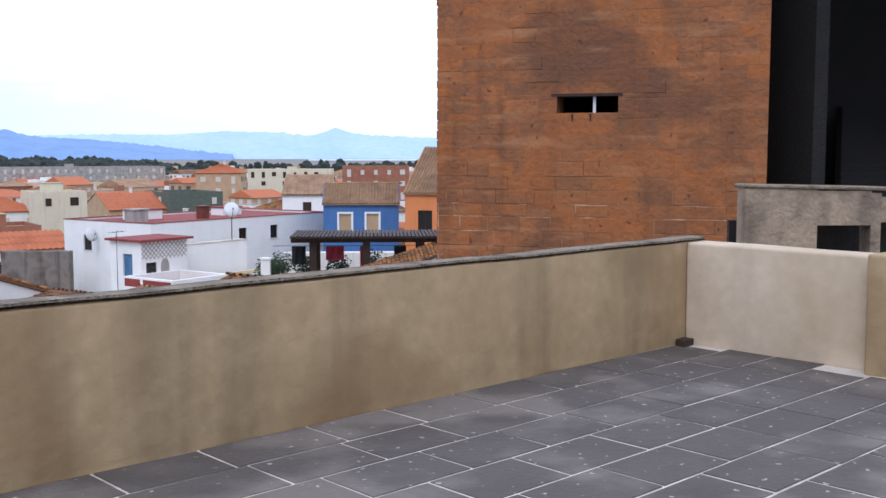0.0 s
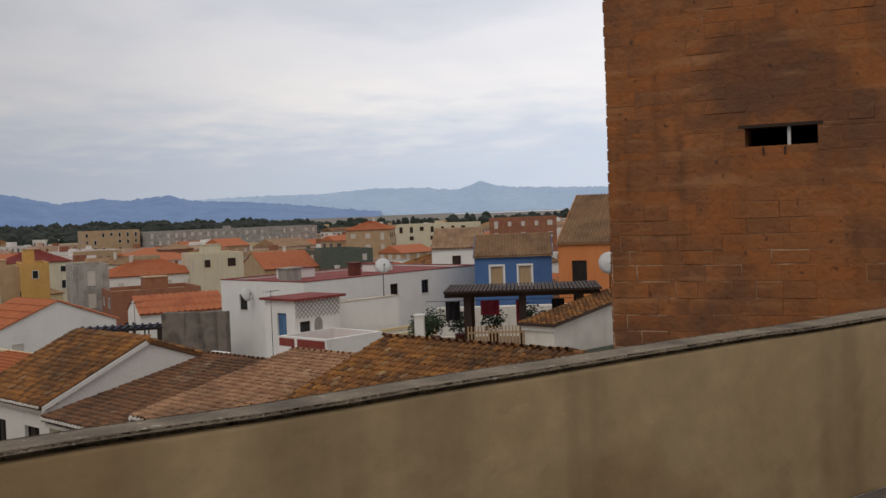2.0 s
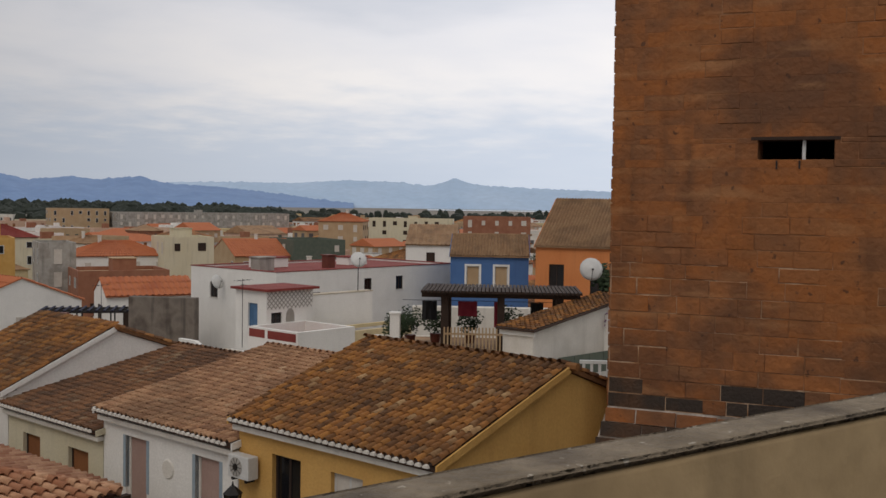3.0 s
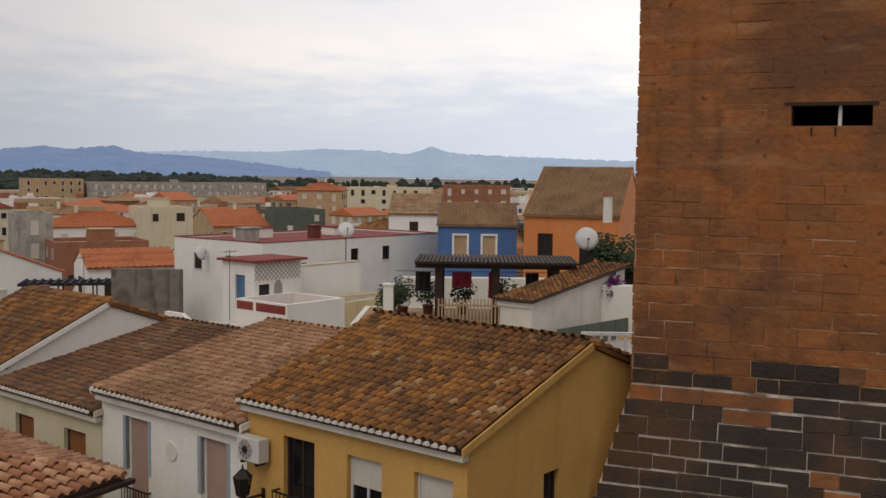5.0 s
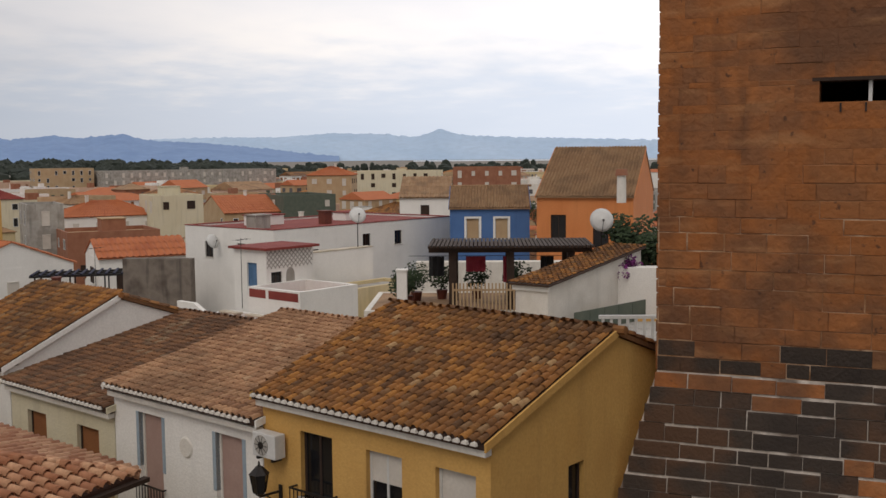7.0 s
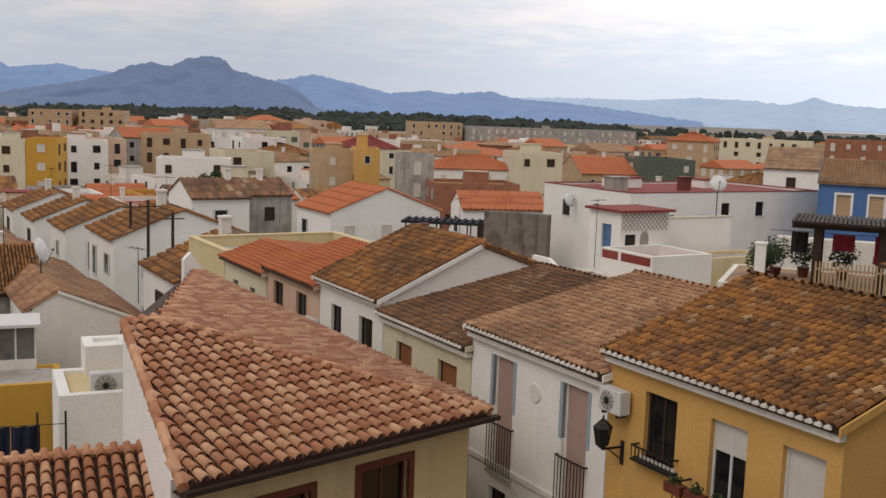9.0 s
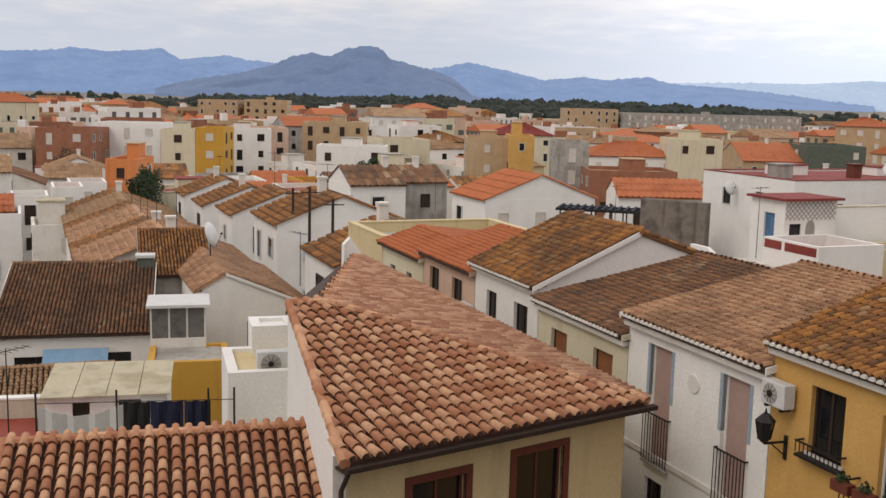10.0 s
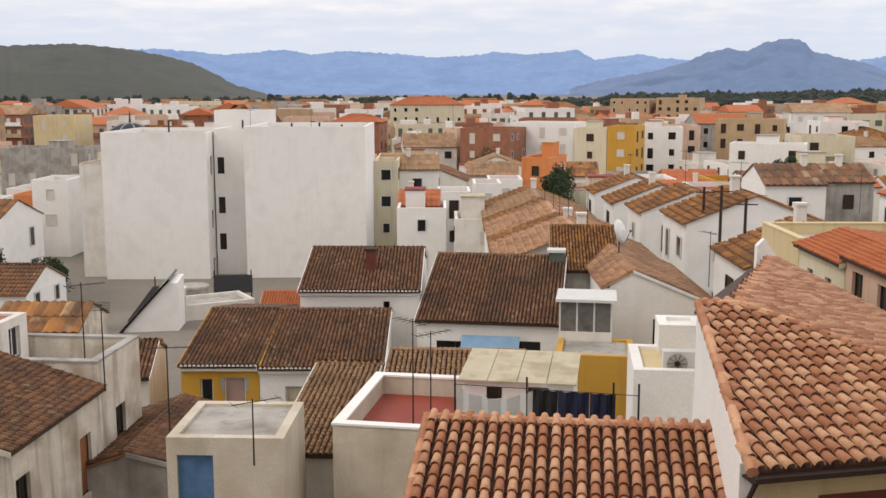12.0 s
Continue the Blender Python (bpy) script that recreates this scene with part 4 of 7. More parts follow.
flat_house("bare cement rooftop store with a blue door", at(-9.05, 22.75), 11, 2.9, 3.0, at(0, 0, -5.4).z, CEMENT, [(0.25, 0.45, 0.9, 1.9, "blue")], parapet=0.08, floor=GREY, name="roof_store")

# ---- the tall white blank-walled block ----
flat_house("tall white apartment block with blank party walls", at(-46.0, 81.8), 13, 10.5, 14, at(0, 0, -1.9).z, WHITE, base=-18.0, name="apartment_block", floor=GREY, category="building",
           side=[(1.5, 2.5, 0.8, 1.9, "dark"), (1.5, 8, 0.8, 1.9, "dark"), (1.5, 13, 0.8, 1.9, "dark")])
flat_house("tall white apartment block with small stair windows", at(-37.9, 86.2), 13, 4.3, 9, at(0, 0, -1.7).z, WHITE, [(0.3, 2.9, 0.7, 1.7, "dark"), (0.3, 7.0, 0.7, 1.7, "dark"), (0.3, 10.8, 0.7, 1.7, "dark"), (3.2, 2.9, 0.7, 1.7, "dark"), (3.3, 7.0, 0.7, 1.7, "dark"), (3.3, 10.8, 0.7, 1.7, "dark")], base=-18.0, name="apartment_block", floor=GREY, category="building")
flat_house("tall white apartment block beside a stair well", at(-34.6, 84.9), 13, 12.2, 14, at(0, 0, -1.45).z, WHITE, base=-18.0, name="apartment_block", floor=GREY, category="building")

flat_house("white penthouse box on the blank block", (-50.6, 113.2), 13, 6.2, 5.0, -0.7, WHITE, base=-4.0, parapet=0.1, floor=GREY, name="penthouse")
flat_house("grey lower wing with a pink edge beside the white block", at(-48.6, 82.6), 13, 2.9, 10, at(0, 0, -4.6).z, WHITE_OLD, base=-18.0, floor=GREY, name="apartment_block", category="building", coping=PINK)
for k_, (x_, h_) in enumerate(((-36.0, 2.2), (-31.5, 1.6), (-29.0, 1.8), (-27.0, 1.4), (-43.0, 2.0))):
    q_ = at(x_, 88.0, -2.0)
    o_ = thing("flue", "thin dark flue pipe on the white block", "chimney", pose(q_.x, q_.y, q_.z - 0.4), "flues of the white block")
    part("pipe", Geo().tube((0, 0, 0), (0, 0, h_ * 0.45 + 0.5), 0.1, 0.1, 8), IRON, o_)
    part("cap", Geo().tube((0, 0, h_ * 0.45 + 0.5), (0, 0, h_ * 0.45 + 0.62), 0.15, 0.04, 8), IRON, o_)

lt = thing("lean_to", "white lean-to with a steep dark panel roof below the block", "shed", pose(-40.4, 75.1, -17.2))
part("wall", Geo().prism([(1.2, 0.3, 0), (3.9, 2.2, 0), (3.9, 2.2, 3.4), (2.6, 1.9, 3.4)], (-0.5, 1.0, 0)), WHITE, lt)
part("roof", Geo().prism([(0, 0, 1.0), (1.25, 0.3, 1.0), (2.65, 1.9, 3.45), (1.4, 1.6, 3.45)], (-0.03, 0.1, 0.1)), IRON, lt, "steep dark panel roof")
part("post", Geo().tube((1.5, 1.8, 0), (1.5, 1.8, 4.3), 0.06, 0.06, 6), IRON, lt)
flat_house("low white yard building with a red door", (-37.9, 76.6), 43, 7.3, 4.0, -15.3, WHITE_OLD, [(5.2, 0.5, 0.9, 1.3, "red")], base=-18.5, floor=GREY, parapet=0.3, name="yard_building")
aw = thing("awning", "black cloth awning below the white block", "awning", pose(-37.6, 84.5, -17.6, 0, 0, 24))
part("cloth", Geo().prism([(0, 0, 1.9), (3.3, 0, 1.9), (3.3, 1.2, 3.2), (0, 1.2, 3.2)], (0, 0.02, 0.04)), BLACKCLOTH, aw)
for x_ in (0.05, 3.2):
    part("post", Geo().tube((x_, 0.02, -0.3), (x_, 0.02, 1.9), 0.05, 0.05, 6), IRON, aw)
    part("post", Geo().tube((x_, 1.2, -0.3), (x_, 1.2, 3.7), 0.05, 0.05, 6), IRON, aw)
tk = thing("water_tank", "grey cement water tank with a flat lid", "tank", pose(-39.0, 83.6, -17.6))
part("body", Geo().tube((0, 0, 0), (0, 0, 2.6), 1.25, 1.25, 18), GREY, tk)
part("lid", Geo().tube((0, 0, 2.6), (0, 0, 2.78), 1.35, 1.3, 18), GREY, tk)
house("small salmon-walled house below the white block", (-30.6, 78.0), 13, 3.4, 4.0, -15.2, -14.4, 2.0, PINK, REDTILE, [(1.9, 0.4, 0.7, 0.9, "dark")], base=-18.2, cornice=False, lite=True)

# ---- white roof terraces and coloured houses behind the row ----
long_house = flat_house("long white flat-roofed house with maroon roof edges", (33.4, 64.2), 12, 18, 9.5, -3.1, WHITE, [(8.2, 0.75, 0.8, 0.9, "dark"), (2.2, 1.5, 1.8, 0.6, "dark"), (11.5, 0.7, 0.8, 1.0, "dark")],
                        left=[(2.0, 1.0, 0.9, 1.1, "dark"), (5.5, 1.0, 0.9, 1.1, "green")], floor=MAROON, coping=MAROON, parapet=0.12)
for bx_, by_, bw_, bd_, bh_, bm_, lb_ in ((1.2, 3.2, 1.3, 1.0, 0.9, GREY, "grey cement water cistern on the maroon roof"), (3.4, 5.6, 2.4, 1.6, 0.7, WHITE, "low white skylight box on the maroon roof"), (7.4, 3.0, 0.7, 0.7, 0.9, REDWOOD, "red-brown roof stack with a flat cap"), (11.0, 4.6, 2.0, 1.4, 0.6, WHITE, "low white skylight box on the maroon roof")):
    rb_ = thing("roof_box", lb_, "roof box", long_house.matrix_basis @ pose(bx_, by_, -3.22 - long_house.matrix_basis.translation.z))
    part("body", bevelled(Geo().box(0, 0, 0, bw_, bd_, bh_), "body", bm_, 0.03), bm_, rb_)
    part("lid", Geo().box(-0.08, -0.08, bh_, bw_ + 0.08, bd_ + 0.08, bh_ + 0.08), MAROON if bm_ is WHITE else bm_, rb_)
hut = flat_house("white rooftop hut with a maroon roof and lattice", (28.3, 55.6), 12, 3.5, 2.8, -3.5, WHITE, [(0.35, 1.25, 0.8, 0.95, "dark")], left=[(0.9, 0.75, 0.85, 1.9, "blue")], floor=MAROON, parapet=0.06, name="rooftop_hut")
hz = -3.5 - hut.matrix_basis.translation.z
part("roof_slab", Geo().box(-0.25, -0.3, hz + 0.002, 3.75, 3.0, hz + 0.14), MAROON, hut, "maroon overhanging roof slab")
for i in range(-3, 12):
    for d_ in (1, -1):
        x0, x1, z0, z1 = 0.3 * i, 0.3 * i + 1.0, -1.08, -0.08
        lo_, hi_ = max(0.05, x0), min(3.45, x1)
        if hi_ - lo_ < 0.2:
            continue
        za, zb2 = ((z0 + lo_ - x0, z0 + hi_ - x0) if d_ > 0 else (z1 - lo_ + x0, z1 - hi_ + x0))
        part("lattice_bar", Geo().prism([(lo_, -0.02 - 0.006 * d_, hz + za), (hi_, -0.02 - 0.006 * d_, hz + zb2), (hi_, -0.02 - 0.006 * d_, hz + zb2 + 0.07), (lo_, -0.02 - 0.006 * d_, hz + za + 0.07)], (0, 0.005, 0)), GREY, hut)
part("door_arch", Geo().prism([(1.75 + 0.32 * math.cos(a_), -0.012, hz - 1.55 + 0.5 * math.sin(a_)) for a_ in np.linspace(0, math.pi, 9)] + [(1.43, -0.012, hz - 2.9), (2.07, -0.012, hz - 2.9)], (0, 0.01, 0)), GREY, hut, "grey arched niche")
terr = flat_house("white walled roof terrace with maroon panels", (27.9, 51.2), 12, 4.2, 4.2, -5.35, WHITE, floor=REDFLOOR, parapet=1.0, name="terrace_house")
tz_ = -5.35 - terr.matrix_basis.translation.z
for y0, y1 in ((0.15, 2.5), (2.75, 4.1)):
    part("wall_panel", Geo().box(-0.012, y0, tz_ - 0.55, 0.0, y1, tz_ - 0.1), MAROON, terr, "maroon painted panel")
low_terr = flat_house("low roof terrace with white walls and a red floor", (24.7, 50.7), 12, 3.1, 5.4, -6.75, WHITE, floor=REDFLOOR, parapet=0.35, name="terrace_house")
for x_, y_ in ((1.9, 1.2), (1.9, 3.4)):
    bn = thing("bench", "small pale cement bench on the red terrace floor", "bench", low_terr.matrix_basis @ pose(x_, y_, -7.1 - low_terr.matrix_basis.translation.z), "terrace benches")
    part("seat", Geo().box(0, 0, 0.42, 0.45, 1.5, 0.5), CEMENT, bn)
    for q_ in (0.1, 1.2):
        part("leg", Geo().box(0.05, q_, 0, 0.4, q_ + 0.2, 0.42), CEMENT, bn)
sw_ = thing("ramp_wall", "sloping white rendered wall beside the low terrace", "wall", pose(25.6, 53.0, -10.2, 0, 0, 102))
part("body", Geo().prism([(0, 0, 0), (5.5, 0, 0), (5.5, 0, 4.0), (4.0, 0, 4.0), (0, 0, 2.2)], (0, 0.25, 0)), WHITE, sw_)
flat_house("white terrace back wall", (31.3, 57.4), 12, 6.3, 0.6, -4.05, WHITE, floor=WHITE, parapet=0.05, name="terrace_wall", coping=CEMENT)
flat_house("pale lower house beneath the white terraces", (32.2, 54.4), 12, 6.5, 2.6, -6.0, CREAM, floor=GREY, parapet=0.2)
house("blue house with white-framed windows", (47.7, 63.9), -40, 5.8, 8, -2.2, -0.8, 4.0, BLUE, PALETILE, [(1.2, 0.75, 0.95, 1.5, "framed"), (3.3, 0.75, 0.95, 1.5, "framed")], lite=True, cornice=False)
house("orange house with dark doors and a big tile roof", (51.4, 58.6), -55, 6.8, 13, -1.3, 2.0, 7, ORANGE, PALETILE, [(1.0, 1.3, 1.1, 2.3, "dark"), (4.0, 1.3, 1.1, 2.3, "dark")], lite=True, cornice=False)
oh_ = thing("outhouse", "low white outhouse with a narrow lichened tile roof", "outhouse", pose(29.1, 33.9, -8.6, 0, 0, 15))
part("wall", Geo().prism([(0, 0, 0), (8.0, 0, 0), (8.0, 0, 5.95), (0, 0, 5.1)], (0, 1.5, 0)), WHITE_OLD, oh_)
orf = part("roof", Geo().prism([(-0.25, -0.2, 5.1), (8.1, -0.2, 6.0), (8.1, -0.2, 6.08), (-0.25, -0.2, 5.18)], (0, 1.9, 0)), UNDER, oh_)
tile_field("tile_course", tile_frames((-0.3, 1.7, 5.18), (0, -1, 0), (8.35, 0, 0.9), 1.9, 8.4, 0.24, 0.33, seed=44), OLDTILE, orf)
part("cornice", Geo().box(-0.1, -0.1, 4.9, -0.002, 1.6, 5.08), WHITE, oh_)
take((29.1, 33.9), 15, 8, 2)
fence = thing("green_fence", "dark green screening fence in the yard", "fence", pose(30.0, 33.3, -6.3, 0, 0, 8))
for k in range(5):
    part("panel", Geo().box(1.0 * k, 0, 0, 1.0 * k + 0.97, 0.05, 1.75), GREENSHUT, fence)

# ---- the rest of the town ----
RND = random.Random(7)
BAL = random.Random(77)
SHUT = {}
for nm, m_ in (("dark", GLASS), ("wood", WOOD), ("pale", BLIND), ("green", GREENSHUT), ("grey", GREY)):
    gg = Geo().box(0, -0.02, 0, 1, 0.02, 1)
    for x0, x1, z0, z1 in ((0, 0.1, 0, 1), (0.9, 1, 0, 1), (0.1, 0.9, 0, 0.06), (0.1, 0.9, 0.94, 1)):
        gg.box(x0, -0.07, z0, x1, -0.02, z1)
    me_ = gg.mesh("window", m_)
    me_.materials.append(PLASTIC if nm in ("dark", "grey") else m_)
    for q_ in range(6, len(me_.polygons)):
        me_.polygons[q_].material_index = 1
    SHUT[nm] = me_


def far_window(parent, x, y, z, w, h, turn, kind):
    o = part("window", SHUT[kind], None, parent)
    o.matrix_basis = pose(x, y, z, 0, 0, turn) @ Matrix.Diagonal((w, 1, h, 1))
    return o


def ribbed(a, b, c, d, material, name, parent, pitch=0.5, th_=0.1):
    """A sloping tiled roof seen from far: courses of ribs from eave a-b to ridge d-c."""
    a, b, c, d = map(Vector, (a, b, c, d))
    n = max(2, int((b - a).length / pitch))
    nn = (b - a).cross(d - a).normalized()
    geo = Geo()
    rows = max(2, int((d - a).length / 1.1))
    for k in range(rows):
        f0, f1 = k / rows, (k + 1) / rows
        for i in range(n):
            t0, t1 = i / n, (i + 1) / n
            tm = (t0 + t1) / 2
            p = lambda t, f, up: a.lerp(b, t).lerp(d.lerp(c, t), f) + nn * up
            geo.add([p(t0, f0, th_), p(tm, f0, th_ + 0.11), p(t1, f0, th_), p(t0, f1, th_ - 0.03), p(tm, f1, th_ + 0.06), p(t1, f1, th_ - 0.03)], [(0, 1, 4, 3), (1, 2, 5, 4)])
    under = part(name, Geo().prism([a, b, c, d], nn * (th_ - 0.04)), material, parent)
    part("tile_course", geo, material, under, kind="stuff")
    return under


AERIALS = []


def plain_house(label, x, y, ang, L, W, top, wall, roof, roofmat, storeys, base=None, density=0.8, kinds=("dark", "wood", "pale"), name="house", group="old town houses", near=False, category="house", joined=False):
    """A simple town house: walls, roof (flat, gable or hip), windows on each side, sometimes a chimney or a stair head."""
    base = ground_z(x, y) - 0.4 if base is None else base
    ob = thing(name, label, category, pose(x, y, base, 0, 0, ang), group)
    take((x, y), ang, L, W)
    e = top - base
    if roof == "flat":
        part("wall", Geo().box(0, 0, 0, L, 0.25, e), wall, ob)
        g = Geo().prism([(0, 0.25, 0), (0.25, 0.25, 0), (0.25, W - 0.25, 0), (L - 0.25, W - 0.25, 0), (L - 0.25, 0.25, 0), (L, 0.25, 0), (L, W, 0), (0, W, 0)], (0, 0, e))
        part("wall", g, wall, ob)
        r = part("roof", Geo().box(0.25, 0.25, e - 0.8, L - 0.25, W - 0.25, e - 0.5), roofmat, ob)
        if RND.random() < 0.55:
            a, b = RND.uniform(0.1, 0.5) * L, RND.uniform(0.3, 0.5) * W
            h = RND.uniform(1.2, 2.3)
            part("stair_head", Geo().box(a, b, e - 0.5, a + min(3.0, L * 0.4), b + min(3.0, W * 0.4), e + h - 0.5), wall, ob)
            part("stair_roof", Geo().box(a - 0.1, b - 0.1, e + h - 0.5, a + min(3.0, L * 0.4) + 0.1, b + min(3.0, W * 0.4) + 0.1, e + h - 0.38), roofmat, ob)
    else:
        rise = 0.16 * W + 0.3
        part("wall", Geo().box(0, 0, 0, L, W, e), wall, ob)
        inset = 0 if roof == "gable" else W * 0.45
        o = 0.25
        y2 = W / 2
        if roof == "gable":
            for s, x0 in ((0, 0.02), (1, L - 0.22)):
                part("gable", Geo().prism([(x0, 0, e), (x0, W, e), (x0, y2, e + rise)], (0.2, 0, 0)), wall, ob)
        ends = ((-0.1, L + 0.1) if roof == "gable" else (inset, L - inset))
        z0, zr = e - o * rise / y2, e + rise
        fr = ((-0.1 if roof == "gable" else -o), (L + 0.1 if roof == "gable" else L + o))
        if near and roof == "gable":
            for sgn in (0, 1):
                s = Vector((0, y2 + o, rise + o * rise / y2)) if sgn == 0 else Vector((0, -(y2 + o), rise + o * rise / y2))
                org = (fr[0], -o, z0 + 0.06) if sgn == 0 else (fr[1], W + o, z0 + 0.06)
                pts = [(fr[0], -o, z0), (fr[1], -o, z0), (fr[1], y2, zr), (fr[0], y2, zr)] if sgn == 0 else [(fr[1], W + o, z0), (fr[0], W + o, z0), (fr[0], y2, zr), (fr[1], y2, zr)]
                rf = part("roof", Geo().prism(pts, (0, 0, 0.06)), roofmat, ob)
                tile_field("tile_course", tile_frames(org, (1 if sgn == 0 else -1, 0, 0), s, fr[1] - fr[0], s.length, 0.27, 0.5, seed=int(x * 7 + y)), roofmat, rf, True)
        else:
            ribbed((fr[0], -o, z0), (fr[1], -o, z0), (ends[1], y2, zr), (ends[0], y2, zr), roofmat, "roof", ob)
            ribbed((fr[1], W + o, z0), (fr[0], W + o, z0), (ends[0], y2, zr), (ends[1], y2, zr), roofmat, "roof", ob)
            if roof == "hip":
                ribbed((L + o, -o, z0), (L + o, W + o, z0), (ends[1], y2 + 0.01, zr), (ends[1], y2, zr), roofmat, "roof", ob)
                ribbed((-o, W + o, z0), (-o, -o, z0), (ends[0], y2, zr), (ends[0], y2 + 0.01, zr), roofmat, "roof", ob)
        if RND.random() < 0.5:
            cx = RND.uniform(0.2, 0.8) * L
            part("chimney", Geo().box(cx, y2 - 0.6, e + rise * 0.3, cx + 0.5, y2 - 0.1, e + rise + 0.8).box(cx - 0.06, y2 - 0.66, e + rise + 0.8, cx + 0.56, y2 - 0.04, e + rise + 0.92), WHITE_OLD, ob)
    if near and RND.random() < 0.45:
        q_ = pose(x, y, base, 0, 0, ang) @ Vector((RND.uniform(0.2, 0.8) * L, W * 0.5, e + (0.16 * W + 0.3 if roof != "flat" else -0.5)))
        AERIALS.append((q_.x, q_.y, q_.z, RND.uniform(1.5, 2.8)))
    rows_ = Geo()
    sh = min(3.0, e / max(1, storeys))
    for turn, length, ox, oy in ((0, L, 0, 0), (90, W, L, 0), (-90, W, 0, W)):
        n = max(1, int(length / 3.2))
        kd = RND.choice(kinds)
        for st in range(storeys):
            if st < storeys - 3:
                continue
            for i in range(n):
                if RND.random() > density:
                    continue
                w, h = RND.choice(((0.9, 1.2), (1.0, 1.9), (1.3, 1.3)))
                u = (i + 0.5) * length / n - w / 2
                z = e - (storeys - st) * sh + 0.75 + (0 if h < 1.5 else -0.55)
                if z < 0.3:
                    continue
                p = pose(0, 0, 0, 0, 0, turn) @ Vector((u, 0, z))
                if joined:
                    q0 = pose(ox + p.x, oy + p.y, p.z, 0, 0, turn)
                    rows_.add([q0 @ Vector(v) for v in ((0, -0.06, 0), (w, -0.06, 0), (w, -0.06, h), (0, -0.06, h), (0, 0.01, 0), (w, 0.01, 0), (w, 0.01, h), (0, 0.01, h))], [(0, 1, 2, 3), (0, 4, 5, 1), (1, 5, 6, 2), (2, 6, 7, 3), (3, 7, 4, 0)])
                else:
                    far_window(ob, ox + p.x, oy + p.y, p.z, w, h, turn, kd)
    if name == "apartment_house" and L > 8 and BAL.random() < 0.6:
        bx = BAL.uniform(0.5, L * 0.45)
        bl = BAL.uniform(0.3, 0.5) * L
        for st in range(max(1, storeys - 3), storeys):
            zz = e - (storeys - st) * sh + 0.05
            bb = part("balcony", Geo().box(bx, -1.1, zz, bx + bl, 0, zz + 0.15), WHITE_OLD, ob)
            part("balcony_front", Geo().box(bx, -1.1, zz + 0.15, bx + bl, -1.0, zz + 1.0).box(bx, -1.0, zz + 0.15, bx + 0.1, 0, zz + 1.0).box(bx + bl - 0.1, -1.0, zz + 0.15, bx + bl, 0, zz + 1.0), BAL.choice((wall, WHITE, BRICKY)), bb)
    if joined and rows_.v:
        part("window_row", rows_, GLASS, ob, kind="stuff")
    return ob


def free(x, y, L, W, ang, gap=1.0):
    c, s = math.cos(radians(ang)), math.sin(radians(ang))
    cx, cy = x + c * L / 2 - s * W / 2, y + s * L / 2 + c * W / 2
    for px, py in TAKEN:
        dx, dy = px - cx, py - cy
        if abs(c * dx + s * dy) < L / 2 + gap and abs(-s * dx + c * dy) < W / 2 + gap:
            return False
    return True


# named landmarks, each by its front-left corner
SIGHT = []


def bearing(x, y):
    return math.hypot(x - HUB.x, y - HUB.y), math.degrees(math.atan2(x - HUB.x, y - HUB.y))


def low_enough(x, y, ang, L, top, rise):
    """The height to which a common house may go without standing before a known one; None where it cannot stand."""
    d, a0 = bearing(x, y)
    a1 = bearing(x + L * math.cos(radians(ang)), y + L * math.sin(radians(ang)))[1]
    a0, a1 = min(a0, a1) - 0.3, max(a0, a1) + 0.3
    for b0, b1, e, dd in SIGHT:
        if d < dd and a0 < b1 and b0 < a1:
            top = min(top, HUB.z + d * math.tan(e) - rise)
    return top if top > ground_z(x, y) + 2.3 else None


def landmark(label, x, y, ang, L, W, top, wall, roof, roofmat, storeys, name="house", category="building", **more):
    d, a0 = bearing(x, y)
    a1 = bearing(x + L * math.cos(radians(ang)), y + L * math.sin(radians(ang)))[1]
    SIGHT.append((min(a0, a1), max(a0, a1), math.atan2(top - min(6, 2.0 * storeys) - HUB.z, d), d))
    return plain_house(label, x, y, ang, L, W, top, wall, roof, roofmat, storeys, name=name, group="", category=category, **more)


landmark("long house with a bright orange-red dormered roof", 52.7, 168.5, -9, 14.9, 12, -7.5, WHITE, "hip", REDTILE, 2)
landmark("cream rounded hall without windows", 64.7, 161.8, -9, 8.0, 10, -4.3, PALE, "flat", CORRUGATED, 1)
landmark("house under a large orange tile roof", 82.5, 173.6, -9, 12.3, 16, -8.3, TAN, "gable", REDTILE, 2)
landmark("hall with a green netted roof", 92.6, 170.3, -9, 10.2, 14, -5.3, GREENSHUT, "flat", GREENSHUT, 1)
landmark("grey-blue house with small balconies", 39.4, 140.5, -9, 4.5, 8, -4.1, GREY, "flat", GREY, 3)
landmark("low brick block with an ochre end", 41.5, 131.5, -9, 11.2, 9, -7.3, BRICKY, "flat", TAN, 2)
landmark("ochre apartment house with dark windows", 35.9, 153.5, -9, 3.7, 9, -3.9, OCHRE, "flat", TAN, 3)
landmark("tan apartment block with rows of windows", 30.2, 157.4, -9, 6.3, 10, -4.4, TAN, "flat", TAN, 4)
landmark("building with a maroon hipped roof", 49.8, 230.7, -9, 13.9, 14, -6.6, PALE, "hip", MAROON, 2)
landmark("long grey industrial hall", 147.5, 419.6, -9, 73.5, 20, -3.5, GREY, "flat", GREY, 2)
landmark("grey terraced apartment building", 125.2, 433.9, -9, 22.9, 16, -2.3, TAN, "flat", GREY, 3)
landmark("brick-red apartment block with a maroon top", -37.6, 186.2, -9, 9.2, 10, -5.2, BRICKY, "flat", MAROON, 4)
landmark("white apartment block with stacked windows", -29.7, 195.3, -9, 11.7, 10, -4.4, WHITE, "flat", GREY, 4)
landmark("pale apartment block with balconies", -17.4, 186.9, -9, 5.9, 9, -5.1, PALE, "flat", GREY, 3)
